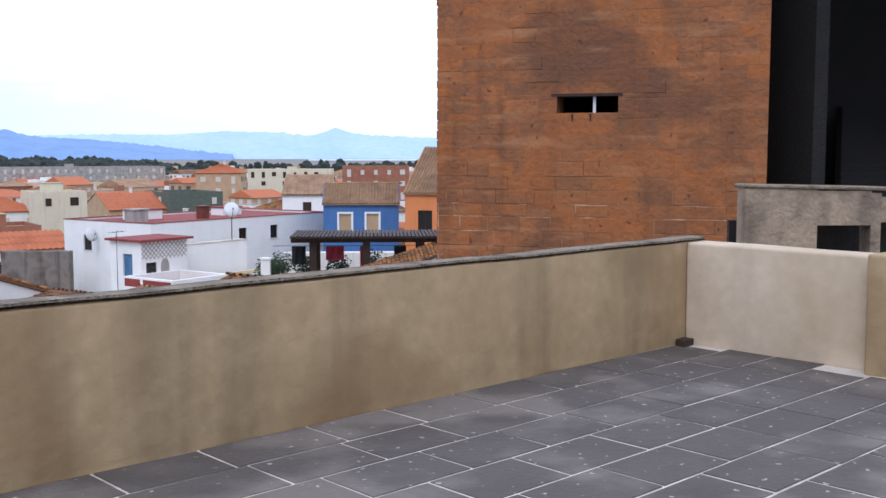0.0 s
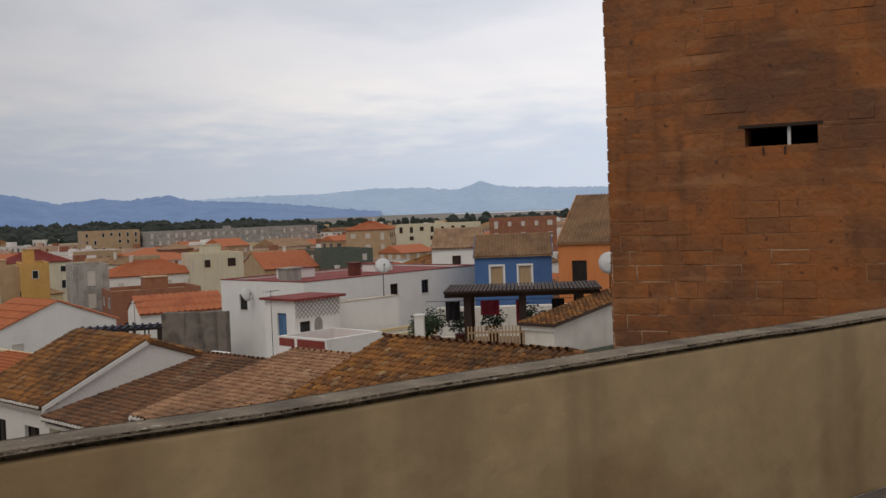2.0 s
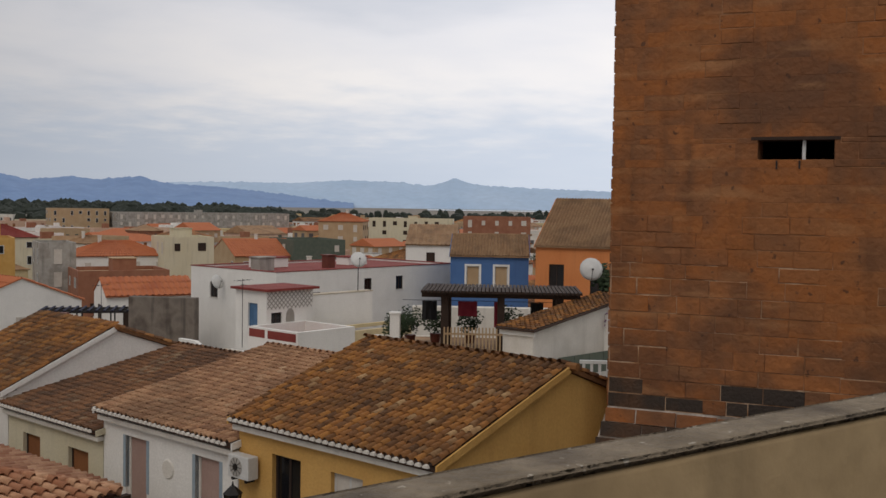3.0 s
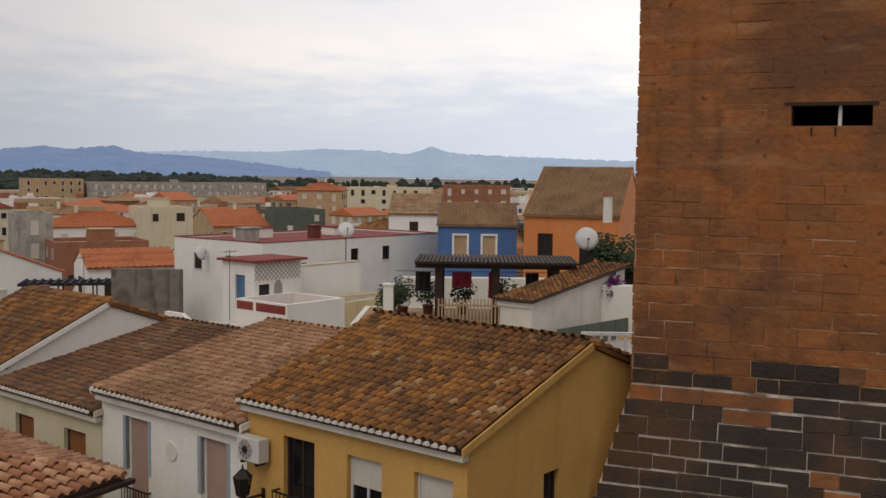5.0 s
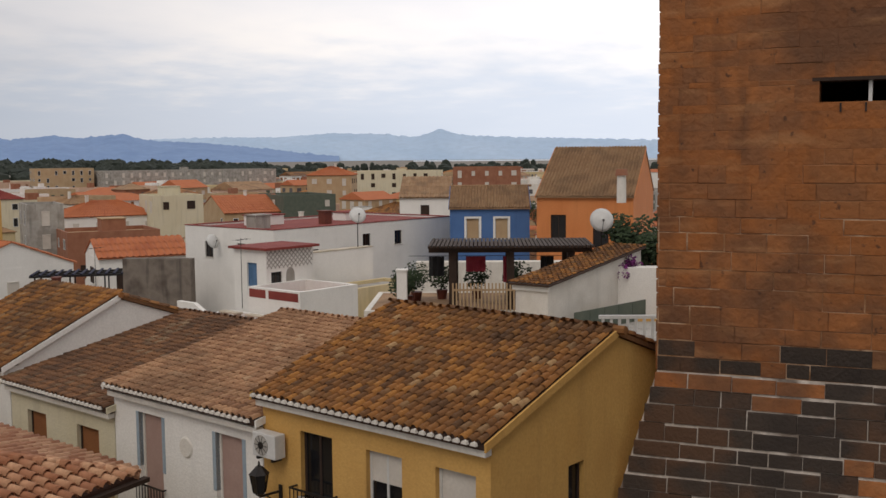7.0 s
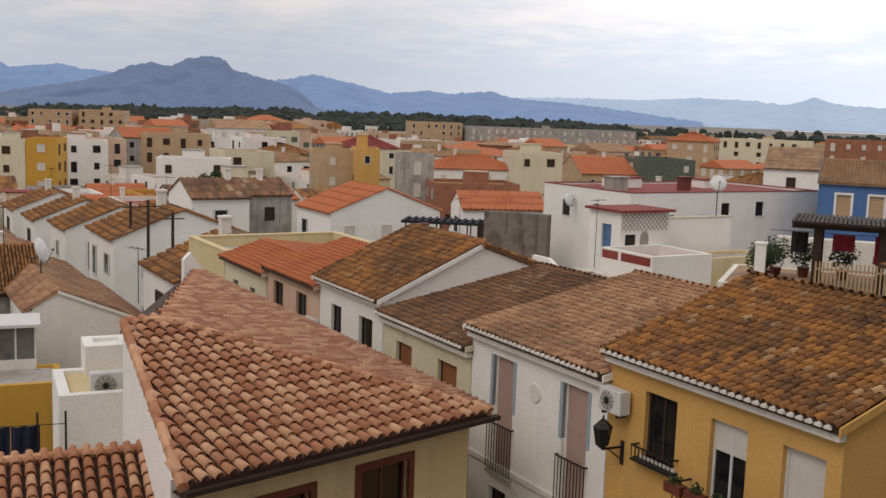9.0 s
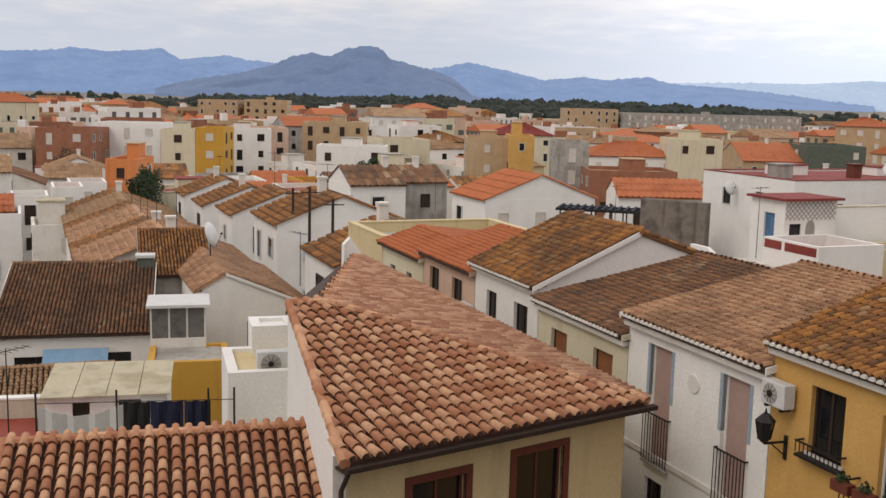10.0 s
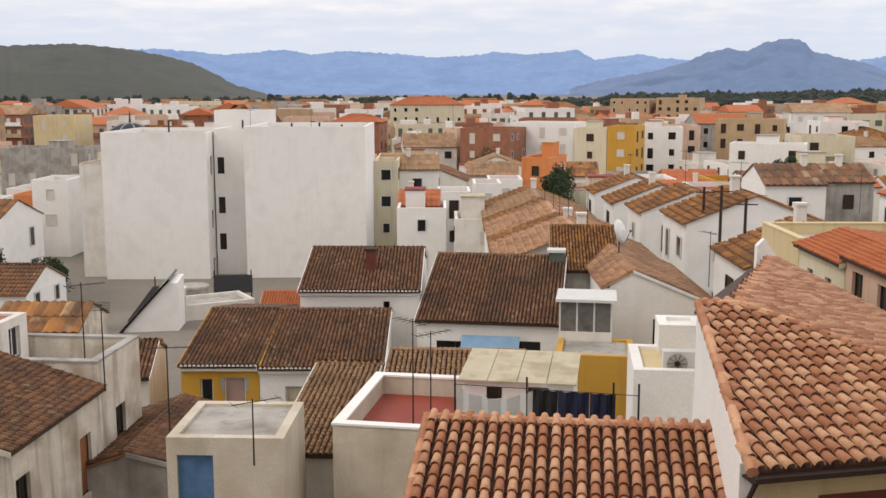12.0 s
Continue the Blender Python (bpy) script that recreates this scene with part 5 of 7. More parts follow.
landmark("yellow apartment block with a dark bay", -11.5, 186.0, -9, 4.8, 9, -4.7, YELLOW, "flat", GREY, 3)
landmark("grey apartment block with long balconies", 7.7, 222.8, -9, 13.3, 10, -4.4, TAN, "flat", GREY, 3)
landmark("orange-ochre house beside dark trees", -18.2, 131.4, -9, 3.6, 8, -6.7, ORANGE, "flat", TAN, 2)
landmark("long white garden wall building", 7.8, 157.9, -9, 10.3, 6, -6.0, WHITE, "flat", GREY, 2)
landmark("tan stepped tower block", -28.6, 449.7, -9, 16.5, 14, -2.2, TAN, "flat", TAN, 4)
landmark("tan stepped tower block with a terrace top", -9.6, 446.6, -9, 17.9, 14, -1.8, TAN, "flat", TAN, 4)
landmark("white gabled house with a bright orange tile roof", 16.5, 91.4, -78, 7.0, 10.0, -6.5, WHITE, "gable", REDTILE, 2)
landmark("low house under an old red-brown tile roof", -36.5, 53.7, 13, 5.0, 5, -11.8, WEATHERED, "gable", OLDTILE, 1)
landmark("white house with a narrow red-brown roof", -25.6, 100.7, 13, 4.0, 6, -9.6, WHITE, "gable", REDTILE, 2)
landmark("tall narrow white house with a roof terrace", -23.3, 107.5, 13, 3.4, 6, -8.8, WHITE, "flat", GREY, 3)
landmark("narrow white house with stacked terraces", -20.8, 114.2, 13, 3.0, 6, -8.5, WHITE, "flat", REDFLOOR, 3)
landmark("greyed white low rooftop house", -17.7, 90.3, 13, 5.2, 6, -9.4, WHITE_OLD, "flat", CORRUGATED, 2)
landmark("old white house under a bleached tile roof", -31.2, 119.9, 13, 5.0, 7, -7.6, WHITE, "gable", PALETILE, 2)
landmark("white house with a small roof terrace and red edge", -21.0, 124.3, 13, 4.0, 6, -8.9, WHITE, "flat", MAROON, 2)
landmark("white terraced house under an old dark tile roof", 7.8, 92.1, 12, 5.0, 7, -6.1, WHITE, "gable", DARKTILE, 2)
landmark("dark weathered house beside a white gable", 12.8, 95.6, 12, 4.2, 6, -6.1, GREY, "gable", DARKTILE, 2)
landmark("white house with a fresh red tile roof", 29.7, 86.5, -9, 7.3, 6, -6.3, WHITE, "gable", REDTILE, 2)
flat_house("stained grey-brown rooftop wall", (26.2, 71.8), -45, 4.7, 0.8, -5.0, mat("stained_grey_wall", [(0.2, 0.17, 0.15), (0.3, 0.26, 0.22), (0.15, 0.12, 0.1)], scale=0.8, streak=0.7), floor=GREY, parapet=0.05, name="rooftop_wall")
landmark("yellow hall with a rounded top", -137.0, 205.4, 13, 8.9, 12, -4.0, CREAM, "flat", CORRUGATED, 3)
landmark("long building under a red hipped roof", -91.5, 330.1, 13, 24.2, 14, -3.3, PALE, "hip", REDTILE, 2)
landmark("white flat-roofed house with dark windows", -24.6, 96.5, 13, 4.6, 7, -9.3, WHITE, "flat", MAROON, 2, density=1.0, kinds=("dark",))
landmark("pale narrow house behind the white block", -32.6, 115.8, 13, 2.7, 7, -6.3, PALE, "flat", TAN, 3)
landmark("low orange brick rooftop house", -76.1, 111.3, 13, 3.6, 8, -10.7, ORANGE, "flat", TAN, 1)
landmark("grey unplastered party walls", -100.7, 143.6, 13, 13.0, 8, -7.2, GREY, "flat", GREY, 3)
landmark("white stacked rooftop house", -71.3, 108.6, 13, 4.1, 7, -8.6, WHITE, "flat", GREY, 2)
landmark("long brick apartment building with balconies", 165.9, 213.8, -40, 17.4, 12, -1.4, BRICKY, "flat", TAN, 3)
landmark("white gabled hall with a pale roof", 70.9, 103.1, -40, 5.9, 12, -3.2, WHITE, "gable", PALETILE, 1)
landmark("tan apartment row with red roofs", 139.2, 242.1, -40, 11.8, 12, -3.3, TAN, "hip", REDTILE, 3)
landmark("pale apartment row near the sea", 182.4, 284.6, -40, 27.1, 12, -3.1, PALE, "flat", TAN, 3)

# the street's two rows go on
s_ = 36.0
while s_ < 92:
    L_ = RND.uniform(5.5, 8)
    p_ = row_org(s_ + L_)
    z_ = (-6.2 if s_ < 42 else -4.9) - 3.4 * min(1, (s_ - 36) / 45) + RND.uniform(-0.2, 0.2)
    if free(p_.x, p_.y, L_, 8, -78, 0.0):
        plain_house(RND.choice(("whitewashed terraced house with a brown tile roof", "old white street house with dark balcony doors")), p_.x, p_.y, -78, L_ - 0.1, 8, z_, RND.choice((WHITE, WHITE, WHITE_OLD)), "gable", RND.choice((OLDTILE, OLDTILE, DARKTILE)), 2, density=1, kinds=("dark", "wood"), near=True)
    s_ += L_
for k_, (s_, L_, rm_, wl_) in enumerate(((47.2, 7.6, TANTILE, WHITE_OLD), (54.9, 6.4, OLDTILE, WHITE), (61.4, 7.4, TANTILE, WHITE_OLD), (68.9, 6.8, OLDTILE, WHITE), (75.8, 7.6, PALETILE, WHITE), (83.5, 7.0, OLDTILE, WHITE_OLD))):
    p_ = row_org(s_) - IN * 1.9
    plain_house("old terraced house under a sagging lichened tile roof", p_.x, p_.y, 102, L_ - 0.05, 9.0, -8.25 - 0.03 * (s_ - 46) + (0.25, -0.1, 0.15, -0.2, 0.1, 0.0)[k_], wl_, "gable", rm_, 2, near=True, kinds=("dark", "wood"))

WALLS_OLD = (WHITE, WHITE, WHITE, WHITE_OLD, WHITE_OLD, PALE, CREAM, YELLOW, GREY)
WALLS_NEW = (WHITE, WHITE, WHITE_OLD, PALE, TAN, TAN, BRICKY, BRICKY, PINK, PINK, WHITE, WHITE_OLD, CREAM, GREY)
WALL_WORDS = {WHITE: "white", WHITE_OLD: "greyed white", PALE: "pale cream", CREAM: "cream", YELLOW: "yellow", GREY: "grey cement", TAN: "tan", BRICKY: "brick-red", ORANGE: "orange", PINK: "pink", OCHRE: "ochre"}
step, grid_ang = 10.0, 12
for i in range(-16, 17):
    for j in range(3, 17):
        c, s = math.cos(radians(grid_ang)), math.sin(radians(grid_ang))
        lx, ly = i * step + RND.uniform(-1.5, 1.5), j * step + RND.uniform(-1.5, 1.5)
        x, y = HUB.x + c * lx - s * ly, HUB.y + s * lx + c * ly
        d, az = math.hypot(x - HUB.x, y - HUB.y), math.degrees(math.atan2(x - HUB.x, y - HUB.y))
        L_, W_ = RND.uniform(6.5, 9.6), RND.uniform(6.5, 9.5)
        a_ = grid_ang + RND.choice((0, 90)) + RND.uniform(-4, 4)
        if not (46 < d < 155 and -42 < az < 58) or not free(x, y, L_, W_, a_, 0.3 if d > 70 else 1.0):
            continue
        if (-34 < az < -12 and d < 100) or (17 < az < 47 and d < 68):
            continue
        t = (d - 48) / 107
        top = 1.6 - d * math.tan(radians(RND.uniform(7.2, 9.2) * (1 - t) + RND.uniform(3.0, 4.6) * t))
        if (az < -11 and d < 97) or (az < 4 and d < 78):
            top = 1.6 - d * math.tan(radians(RND.uniform(12.0, 13.5) if d < 70 else RND.uniform(8.6, 10.0)))
        kind = RND.choices(("gable", "flat", "hip"), (5, 5, 1))[0]
        if -38 < az <= -29 and d < 100:
            top = ground_z(x, y) + RND.uniform(2.4, 3.4)
        wl_m = RND.choice(WALLS_OLD if az > -8 else WALLS_OLD[:6])
        rm = RND.choice((OLDTILE, DARKTILE, PALETILE, REDTILE) if kind != "flat" else (GREY, MAROON, REDFLOOR, CORRUGATED))
        if az < -20 and d < 100:
            rm = DARKTILE if kind != "flat" else GREY
        top = low_enough(x, y, a_, L_, max(top, ground_z(x, y) + 2.4), 0.5 if kind == "flat" else 0.16 * W_ + 0.6)
        if top is None:
            continue
        plain_house(WALL_WORDS[wl_m] + " " + {"gable": "plastered town house under a ridged tile roof", "flat": "plastered town house with a flat roof terrace", "hip": "plastered town house with a hipped tile roof"}[kind],
                    x, y, a_, L_, W_, top, wl_m, kind, rm, 2 if top - ground_z(x, y) < 8 else 3, density=0.55, near=d < 95)
far_meshes = {}
DIMPANE = mat("far_window_pane", [(0.12, 0.12, 0.13), (0.17, 0.165, 0.17)], rough=0.3, scale=0.2, bump=0)


def far_block(x, y, ang, L, W, base, top, wall, kind, rm, storeys):
    """One far building gathered into the joined town: body, stair head or tile roof, window recesses."""
    m = pose(x, y, base, 0, 0, ang)
    e = top - base

    def put(material, geo):
        tgt = far_meshes.setdefault(material.name, (material, Geo()))[1]
        tgt.add([m @ Vector(v) for v in geo.v], geo.f)

    put(wall, Geo().box(0, 0, 0, L, W, e))
    if kind == "flat":
        put(rm, Geo().box(0.3, 0.3, e, L - 0.3, W - 0.3, e + 0.05))
        for x0, y0, x1, y1 in ((0, 0, L, 0.25), (0, W - 0.25, L, W), (0, 0.25, 0.25, W - 0.25), (L - 0.25, 0.25, L, W - 0.25)):
            put(wall, Geo().box(x0, y0, e + 0.002, x1, y1, e + 0.7))
        for _ in range(RND.choice((0, 1, 1, 2))):
            a, q = RND.uniform(0.1, 0.6) * L, RND.uniform(0.2, 0.5) * W
            put(RND.choice((wall, WHITE, BRICKY)), Geo().box(a, q, e + 0.06, a + RND.uniform(1.5, 4), q + RND.uniform(1.5, 3.5), e + RND.uniform(1.5, 2.8)))
    else:
        r, o = 0.17 * W + 0.3, 0.35
        k = 0 if kind == "gable" else W * 0.45
        put(rm, Geo().add([(-o, -o, e), (L + o, -o, e), (L + o, W + o, e), (-o, W + o, e), (k, W / 2, e + r), (L - k, W / 2, e + r)], [(0, 1, 5, 4), (2, 3, 4, 5), (1, 2, 5), (3, 0, 4), (0, 3, 2, 1)]))
    for turn, length, ox, oy in ((0, L, 0, 0), (90, W, L, 0), (-90, W, 0, W)):
        n = max(2, int(length / RND.uniform(2.2, 3.0)))
        w, h = RND.choice(((1.1, 1.3), (1.4, 1.9), (1.0, 2.0), (1.7, 1.4)))
        glass = RND.choice((DIMPANE, DIMPANE, TANSHUTTER, GREENSHUT, BLIND))
        slab = RND.random() < 0.4
        for st in range(max(0, storeys - 3), storeys):
            z = e - (storeys - st) * 3.0 + 0.7
            if z < 0.2:
                continue
            for i in range(n):
                if RND.random() < 0.15:
                    continue
                u = (i + 0.5) * length / n - w / 2
                q0 = pose(ox, oy, 0, 0, 0, turn) @ pose(u, 0, z)
                put(glass, Geo().add([q0 @ Vector(v) for v in Geo().box(0, -0.04, 0, w, 0.05, h).v], Geo().box(0, 0, 0, 1, 1, 1).f))
            if slab and turn == 0:
                put(RND.choice((WHITE, TAN, BRICKY)), Geo().box(0.4, -1.0, z - 0.75, L - 0.4, 0, z - 0.6).box(0.4, -1.0, z - 0.6, L - 0.4, -0.9, z + 0.25))


count = 0
for ring, (r0, r1, stp, lo, hi) in enumerate(((150, 240, 13.0, 7, 12), (240, 420, 16, 8, 16), (420, 680, 20, 10, 24))):
    n = int(r1 * 0.75 / stp) + 2
    for i in range(-n, n + 1):
        for j in range(int(r0 * 0.6 / stp), int(r1 / stp) + 2):
            lx, ly = i * stp + RND.uniform(-2.5, 2.5), j * stp + RND.uniform(-2.5, 2.5)
            x, y = HUB.x + c * lx - s * ly, HUB.y + s * lx + c * ly
            d, az = math.hypot(x - HUB.x, y - HUB.y), math.degrees(math.atan2(x - HUB.x, y - HUB.y))
            L_, W_ = RND.uniform(lo, hi), RND.uniform(8, 13)
            a_ = grid_ang + RND.choice((0, 0, 90, 8)) + RND.uniform(-10, 10)
            if not (r0 < d < r1 and -40 < az < 50) or RND.random() < 0.07 + 0.28 * ring / 2 or (ring < 2 and not free(x, y, L_, W_, a_, -0.5)):
                continue
            hgt = RND.choice((6.5, 8, 9, 10, 12, 13) if az < 12 else (4.5, 5.5, 6.5, 7.5, 9)) + 2.0 * (d - 150) / 490
            hgt = max(5.0, min(hgt, 17.5 + 1.6 - d * math.tan(radians(RND.choice((0.7, 0.85, 1.0))))))
            kind = RND.choices(("gable", "flat", "hip"), (1.2, 6, 1.6))[0]
            wl_m = RND.choice(WALLS_NEW)
            rm = RND.choice((REDTILE, REDTILE, PALETILE, OLDTILE) if kind != "flat" else (GREY, TAN, MAROON, BRICKY, REDTILE))
            hgt = low_enough(x, y, a_, L_, -17.5 + hgt, 2.5)
            if hgt is None:
                continue
            hgt += 17.5
            st = max(2, round(hgt / 3))
            if ring == 0:
                plain_house(WALL_WORDS[wl_m] + " " + {"gable": "rendered apartment house with a tile roof", "flat": "rendered flat-roofed apartment house", "hip": "rendered apartment house with a hipped roof"}[kind],
                            x, y, a_, L_, W_, -17.5 + hgt, wl_m, kind, rm, st, density=0.85, joined=d > 190, kinds=("dark", "dark", "wood", "grey"), name="apartment_house", group="apartment houses", category="building")
            else:
                far_block(x, y, a_, L_, W_, -17.9, -17.5 + hgt, wl_m, kind, rm, st)
town = Geo()
slots, indices = [], []
for name_, (material, geo) in far_meshes.items():
    town.add(geo.v, geo.f)
    indices += [len(slots)] * len(geo.f)
    slots.append(material)
me_town = town.mesh("far_town", slots[0])
for m_ in slots[1:]:
    me_town.materials.append(m_)
me_town.polygons.foreach_set("material_index", indices)
tagged(new("far_town", me_town), "distant town of pale apartment blocks and red roofs", "town", kind="stuff")

# ---- trees and far woods ----
def foliage(geo, centre, radius, count, size, rnd, squash=1.0):
    """A clump of many small leaf blades, thinner towards its uneven rim."""
    for _ in range(count):
        d = Vector((rnd.gauss(0, 1), rnd.gauss(0, 1), rnd.gauss(0, 1))).normalized() * radius * rnd.random() ** 0.4
        d.z *= squash
        p = Vector(centre) + d * (0.75 + 0.5 * noise.noise(Vector(centre) + d * 0.8))
        a = Vector((rnd.gauss(0, 1), rnd.gauss(0, 1), rnd.gauss(0, 1))).normalized() * size * rnd.uniform(0.6, 1.3)
        b = a.orthogonal().normalized() * size * rnd.uniform(0.35, 0.6)
        geo.add([p - a, p + b, p + a, p - b], [(0, 1, 2, 3)])


def tree(label, x, y, height, crown, leaf_mat, seed, tall=1.0, base=None):
    rnd = random.Random(seed)
    base = ground_z(x, y) if base is None else base
    ob = thing("tree", label, "tree", pose(x, y, base))
    h = height * 0.45
    part("trunk", Geo().tube((0, 0, -0.2), (0.1, 0.05, h), 0.22, 0.14, 8).tube((0.1, 0.05, h), (0.15, 0.1, height * 0.75), 0.14, 0.06, 7), BARK, ob)
    g = Geo()
    for _ in range(5):
        a = rnd.uniform(0, 6.28)
        end = Vector((math.cos(a) * crown * 0.6, math.sin(a) * crown * 0.6, height * rnd.uniform(0.6, 0.85)))
        part("limb", Geo().tube((0.1, 0.05, h * rnd.uniform(0.8, 1.0)), end, 0.08, 0.03, 5), BARK, ob)
        foliage(g, end, crown * rnd.uniform(0.45, 0.65), 420, 0.16, rnd, tall)
    foliage(g, (0.1, 0, height * 0.72), crown * 0.75, 900, 0.16, rnd, tall)
    part("crown", g, leaf_mat, ob)
    return ob


rnd_w = random.Random(31)
woods = Geo()
for k in range(5200):
    az, d = rnd_w.uniform(-50, 50), rnd_w.uniform(640, 1250)
    rise_ = 0.0
    if k >= 1700:
        az, d = rnd_w.uniform(-6, 30), rnd_w.uniform(540, 820)
        rise_ = 6.0 * max(0.0, min(1.0, (az + 6) / 7, (30 - az) / 9)) * (d - 500) / 320
    if az > 28 and rnd_w.random() < 0.6:
        continue
    x, y = HUB.x + d * math.sin(radians(az)), HUB.y + d * math.cos(radians(az))
    w, h = rnd_w.uniform(2.5, 6.5), rnd_w.uniform(7, 14) + rise_ + 4 * noise.noise(Vector((az * 0.5, d * 0.004, 0)))
    turns = [6.283 * i / 7 for i in range(7)]
    for f, g_r in ((0.0, 0.8), (0.5, 1.05), (0.88, 0.68)):
        woods.v += [(x + w * g_r * math.cos(a) * rnd_w.uniform(0.75, 1.15), y + w * g_r * math.sin(a) * rnd_w.uniform(0.75, 1.15), -17.6 + h * (f + (rnd_w.uniform(-0.06, 0.06) if f else 0))) for a in turns]
    woods.v.append((x + rnd_w.uniform(-1, 1), y, -17.6 + h))
    b_ = len(woods.v) - 22
    woods.f += [(b_ + 7 * q + i, b_ + 7 * q + (i + 1) % 7, b_ + 7 * q + 7 + (i + 1) % 7, b_ + 7 * q + 7 + i) for q in (0, 1) for i in range(7)] + [(b_ + 14 + i, b_ + 14 + (i + 1) % 7, b_ + 21) for i in range(7)]
tagged(part("far_woods", woods, FARLEAF), "dark green belt of far trees on the plain", "woods", kind="stuff")

# ---- pergola terrace, outhouse yard and planting beside the tower ----
pg = thing("pergola", "dark stained timber pergola over a roof terrace", "pergola", pose(29.2, 41.3, -5.3, 0, 0, -40))
for x in (0.6, 3.2, 5.9):
    part("post", Geo().box(x, 0.1, 0, x + 0.34, 0.44, 2.6), WOOD, pg)
    part("post", Geo().box(x, 3.1, 0, x + 0.34, 3.44, 2.6), WOOD, pg)
for y in (0.12, 3.12):
    part("beam", Geo().box(-0.3, y, 2.6, 7.0, y + 0.2, 2.84), WOOD, pg)
for k in range(40):
    part("rafter", Geo().box(-0.3 + 0.185 * k, -0.45, 2.842, -0.165 + 0.185 * k, 3.9, 2.95), WOOD, pg)
flat_house("tiled roof terrace under the pergola", (26.6, 43.2), -40, 11, 6.5, -5.28, WHITE_OLD, floor=PALETILE, parapet=0.03, name="terrace_house")
flat_house("white garden wall behind the pergola", (33.6, 48.8), -40, 10.0, 0.8, -4.0, WHITE_OLD, [], parapet=0.05, floor=WHITE_OLD, name="garden_wall")
gp = thing("gate_pier", "square white rendered pier at the terrace edge", "pier", pose(27.5, 41.9, -5.4, 0, 0, -40))
part("body", bevelled(Geo().box(0, 0, 0, 0.45, 0.45, 1.95), "body", WHITE, 0.02), WHITE, gp)
part("cap", Geo().box(-0.04, -0.04, 1.95, 0.49, 0.49, 2.03), WHITE, gp)
rs = random.Random(9)
for k, (x_, y_, r_) in enumerate(((28.5, 42.9, 0.95), (29.3, 43.6, 0.9), (30.4, 44.4, 1.0), (31.8, 44.2, 0.9), (33.2, 43.2, 0.9), (34.8, 42.2, 1.0))):
    sh_ = thing("shrub", "dark green potted shrub on the pergola terrace", "plant", pose(x_, y_, -5.3), "shrubs under the pergola")
    g = Geo()
    foliage(g, (0, 0, 0.35 + r_ * 0.8), r_, 520, 0.1, rs)
    part("leaves", g, LEAF, sh_)
    part("pot", Geo().tube((0, 0, 0), (0, 0, 0.45), 0.22, 0.28, 10), REDWOOD, sh_)
pf = thing("picket_fence", "tan wooden picket fence along the pergola terrace", "fence", pose(29.6, 40.6, -5.28, 0, 0, -40))
pk_ = Geo().box(0, 0, 0, 0.07, 0.03, 1.25).mesh("picket", TAN)
for k in range(30):
    part("picket", pk_, TAN, pf).location = (0.16 * k, 0, 0)
part("rail", Geo().box(0, 0.031, 0.9, 4.75, 0.07, 0.98), TAN, pf)
for k, (m_, w_, h_, lb_) in enumerate(((BLACKCLOTH, 0.7, 0.9, "black shirt drying on a line"), (REDCLOTH, 0.9, 0.7, "red towel drying on a line"), (REDCLOTH, 0.45, 1.2, "dark red cloth drying on a line"), (BLACKCLOTH, 0.6, 0.7, "black trousers drying on a line"))):
    g = Geo()
    for i in range(9):
        for j in range(5):
            g.v.append((w_ * i / 8, 0.04 * math.sin(i * 1.9 + j * 0.4 + k), -h_ * j / 4))
    g.f = [(j + 5 * i, j + 5 * i + 5, j + 5 * i + 6, j + 5 * i + 1) for i in range(8) for j in range(4)]
    o = part("laundry", g, m_)
    o.matrix_basis = pose(29.6 + 1.3 * k, 42.3 - 1.09 * k, -2.95, 0, 0, -40)
    so = o.modifiers.new("cloth", "SOLIDIFY")
    so.thickness = 0.012
    tagged(o, lb_, "laundry", group="laundry under the pergola")
line_ = thing("washing_line", "thin washing line strung under the pergola", "line")
part("line", Geo().tube((28.9, 42.9, -2.93), (35.0, 37.8, -2.93), 0.012, 0.012, 4), IRON, line_)

# white balustrade beside the tower
bal = thing("balustrade", "white balustrade of flat bars on the yard wall", "railing", pose(27.8, 29.9, -5.3, 0, 0, -40))
part("bottom_rail", Geo().box(0, 0, 0, 3.2, 0.14, 0.12), PLASTIC, bal)
part("top_rail", Geo().box(0, 0, 1.15, 3.2, 0.14, 1.27), PLASTIC, bal)
pic = Geo().box(0, 0.03, 0.122, 0.1, 0.11, 1.148).mesh("baluster", PLASTIC)
for k in range(11):
    part("baluster", pic, PLASTIC, bal).location = (0.1 + 0.29 * k, 0, 0)
flat_house("ochre yard house with a railed terrace", (25.6, 32.2), -40, 8.5, 7, -5.3, OCHRE, parapet=0.1, floor=GREY)
flat_house("white yard wall hung with bougainvillea", (33.2, 36.6), -38, 6.0, 0.8, -3.3, WHITE, parapet=0.1, floor=WHITE, name="yard_wall")
rb = random.Random(4)
bush = thing("bougainvillea", "purple flowering bougainvillea over a white wall", "plant", pose(35.6, 35.9, -4.2))
g = Geo()
for _ in range(7):
    foliage(g, (rb.uniform(-1.0, 0.9), rb.uniform(-0.5, 0.5), rb.uniform(0.2, 1.3)), 0.55, 130, 0.11, rb)
part("flower_mass", g, PURPLE, bush)
part("stem", Geo().tube((0, 0, -1.5), (0.1, 0, 0.8), 0.06, 0.03), BARK, bush)
tree("leafy dark green garden tree behind the yard", 38.6, 37.2, 5.0, 2.1, LEAF, 12, base=-6.2)
tree("dark bushy garden shrub beside the yard", 40.2, 35.6, 4.6, 2.0, LEAF, 13, base=-6.4)


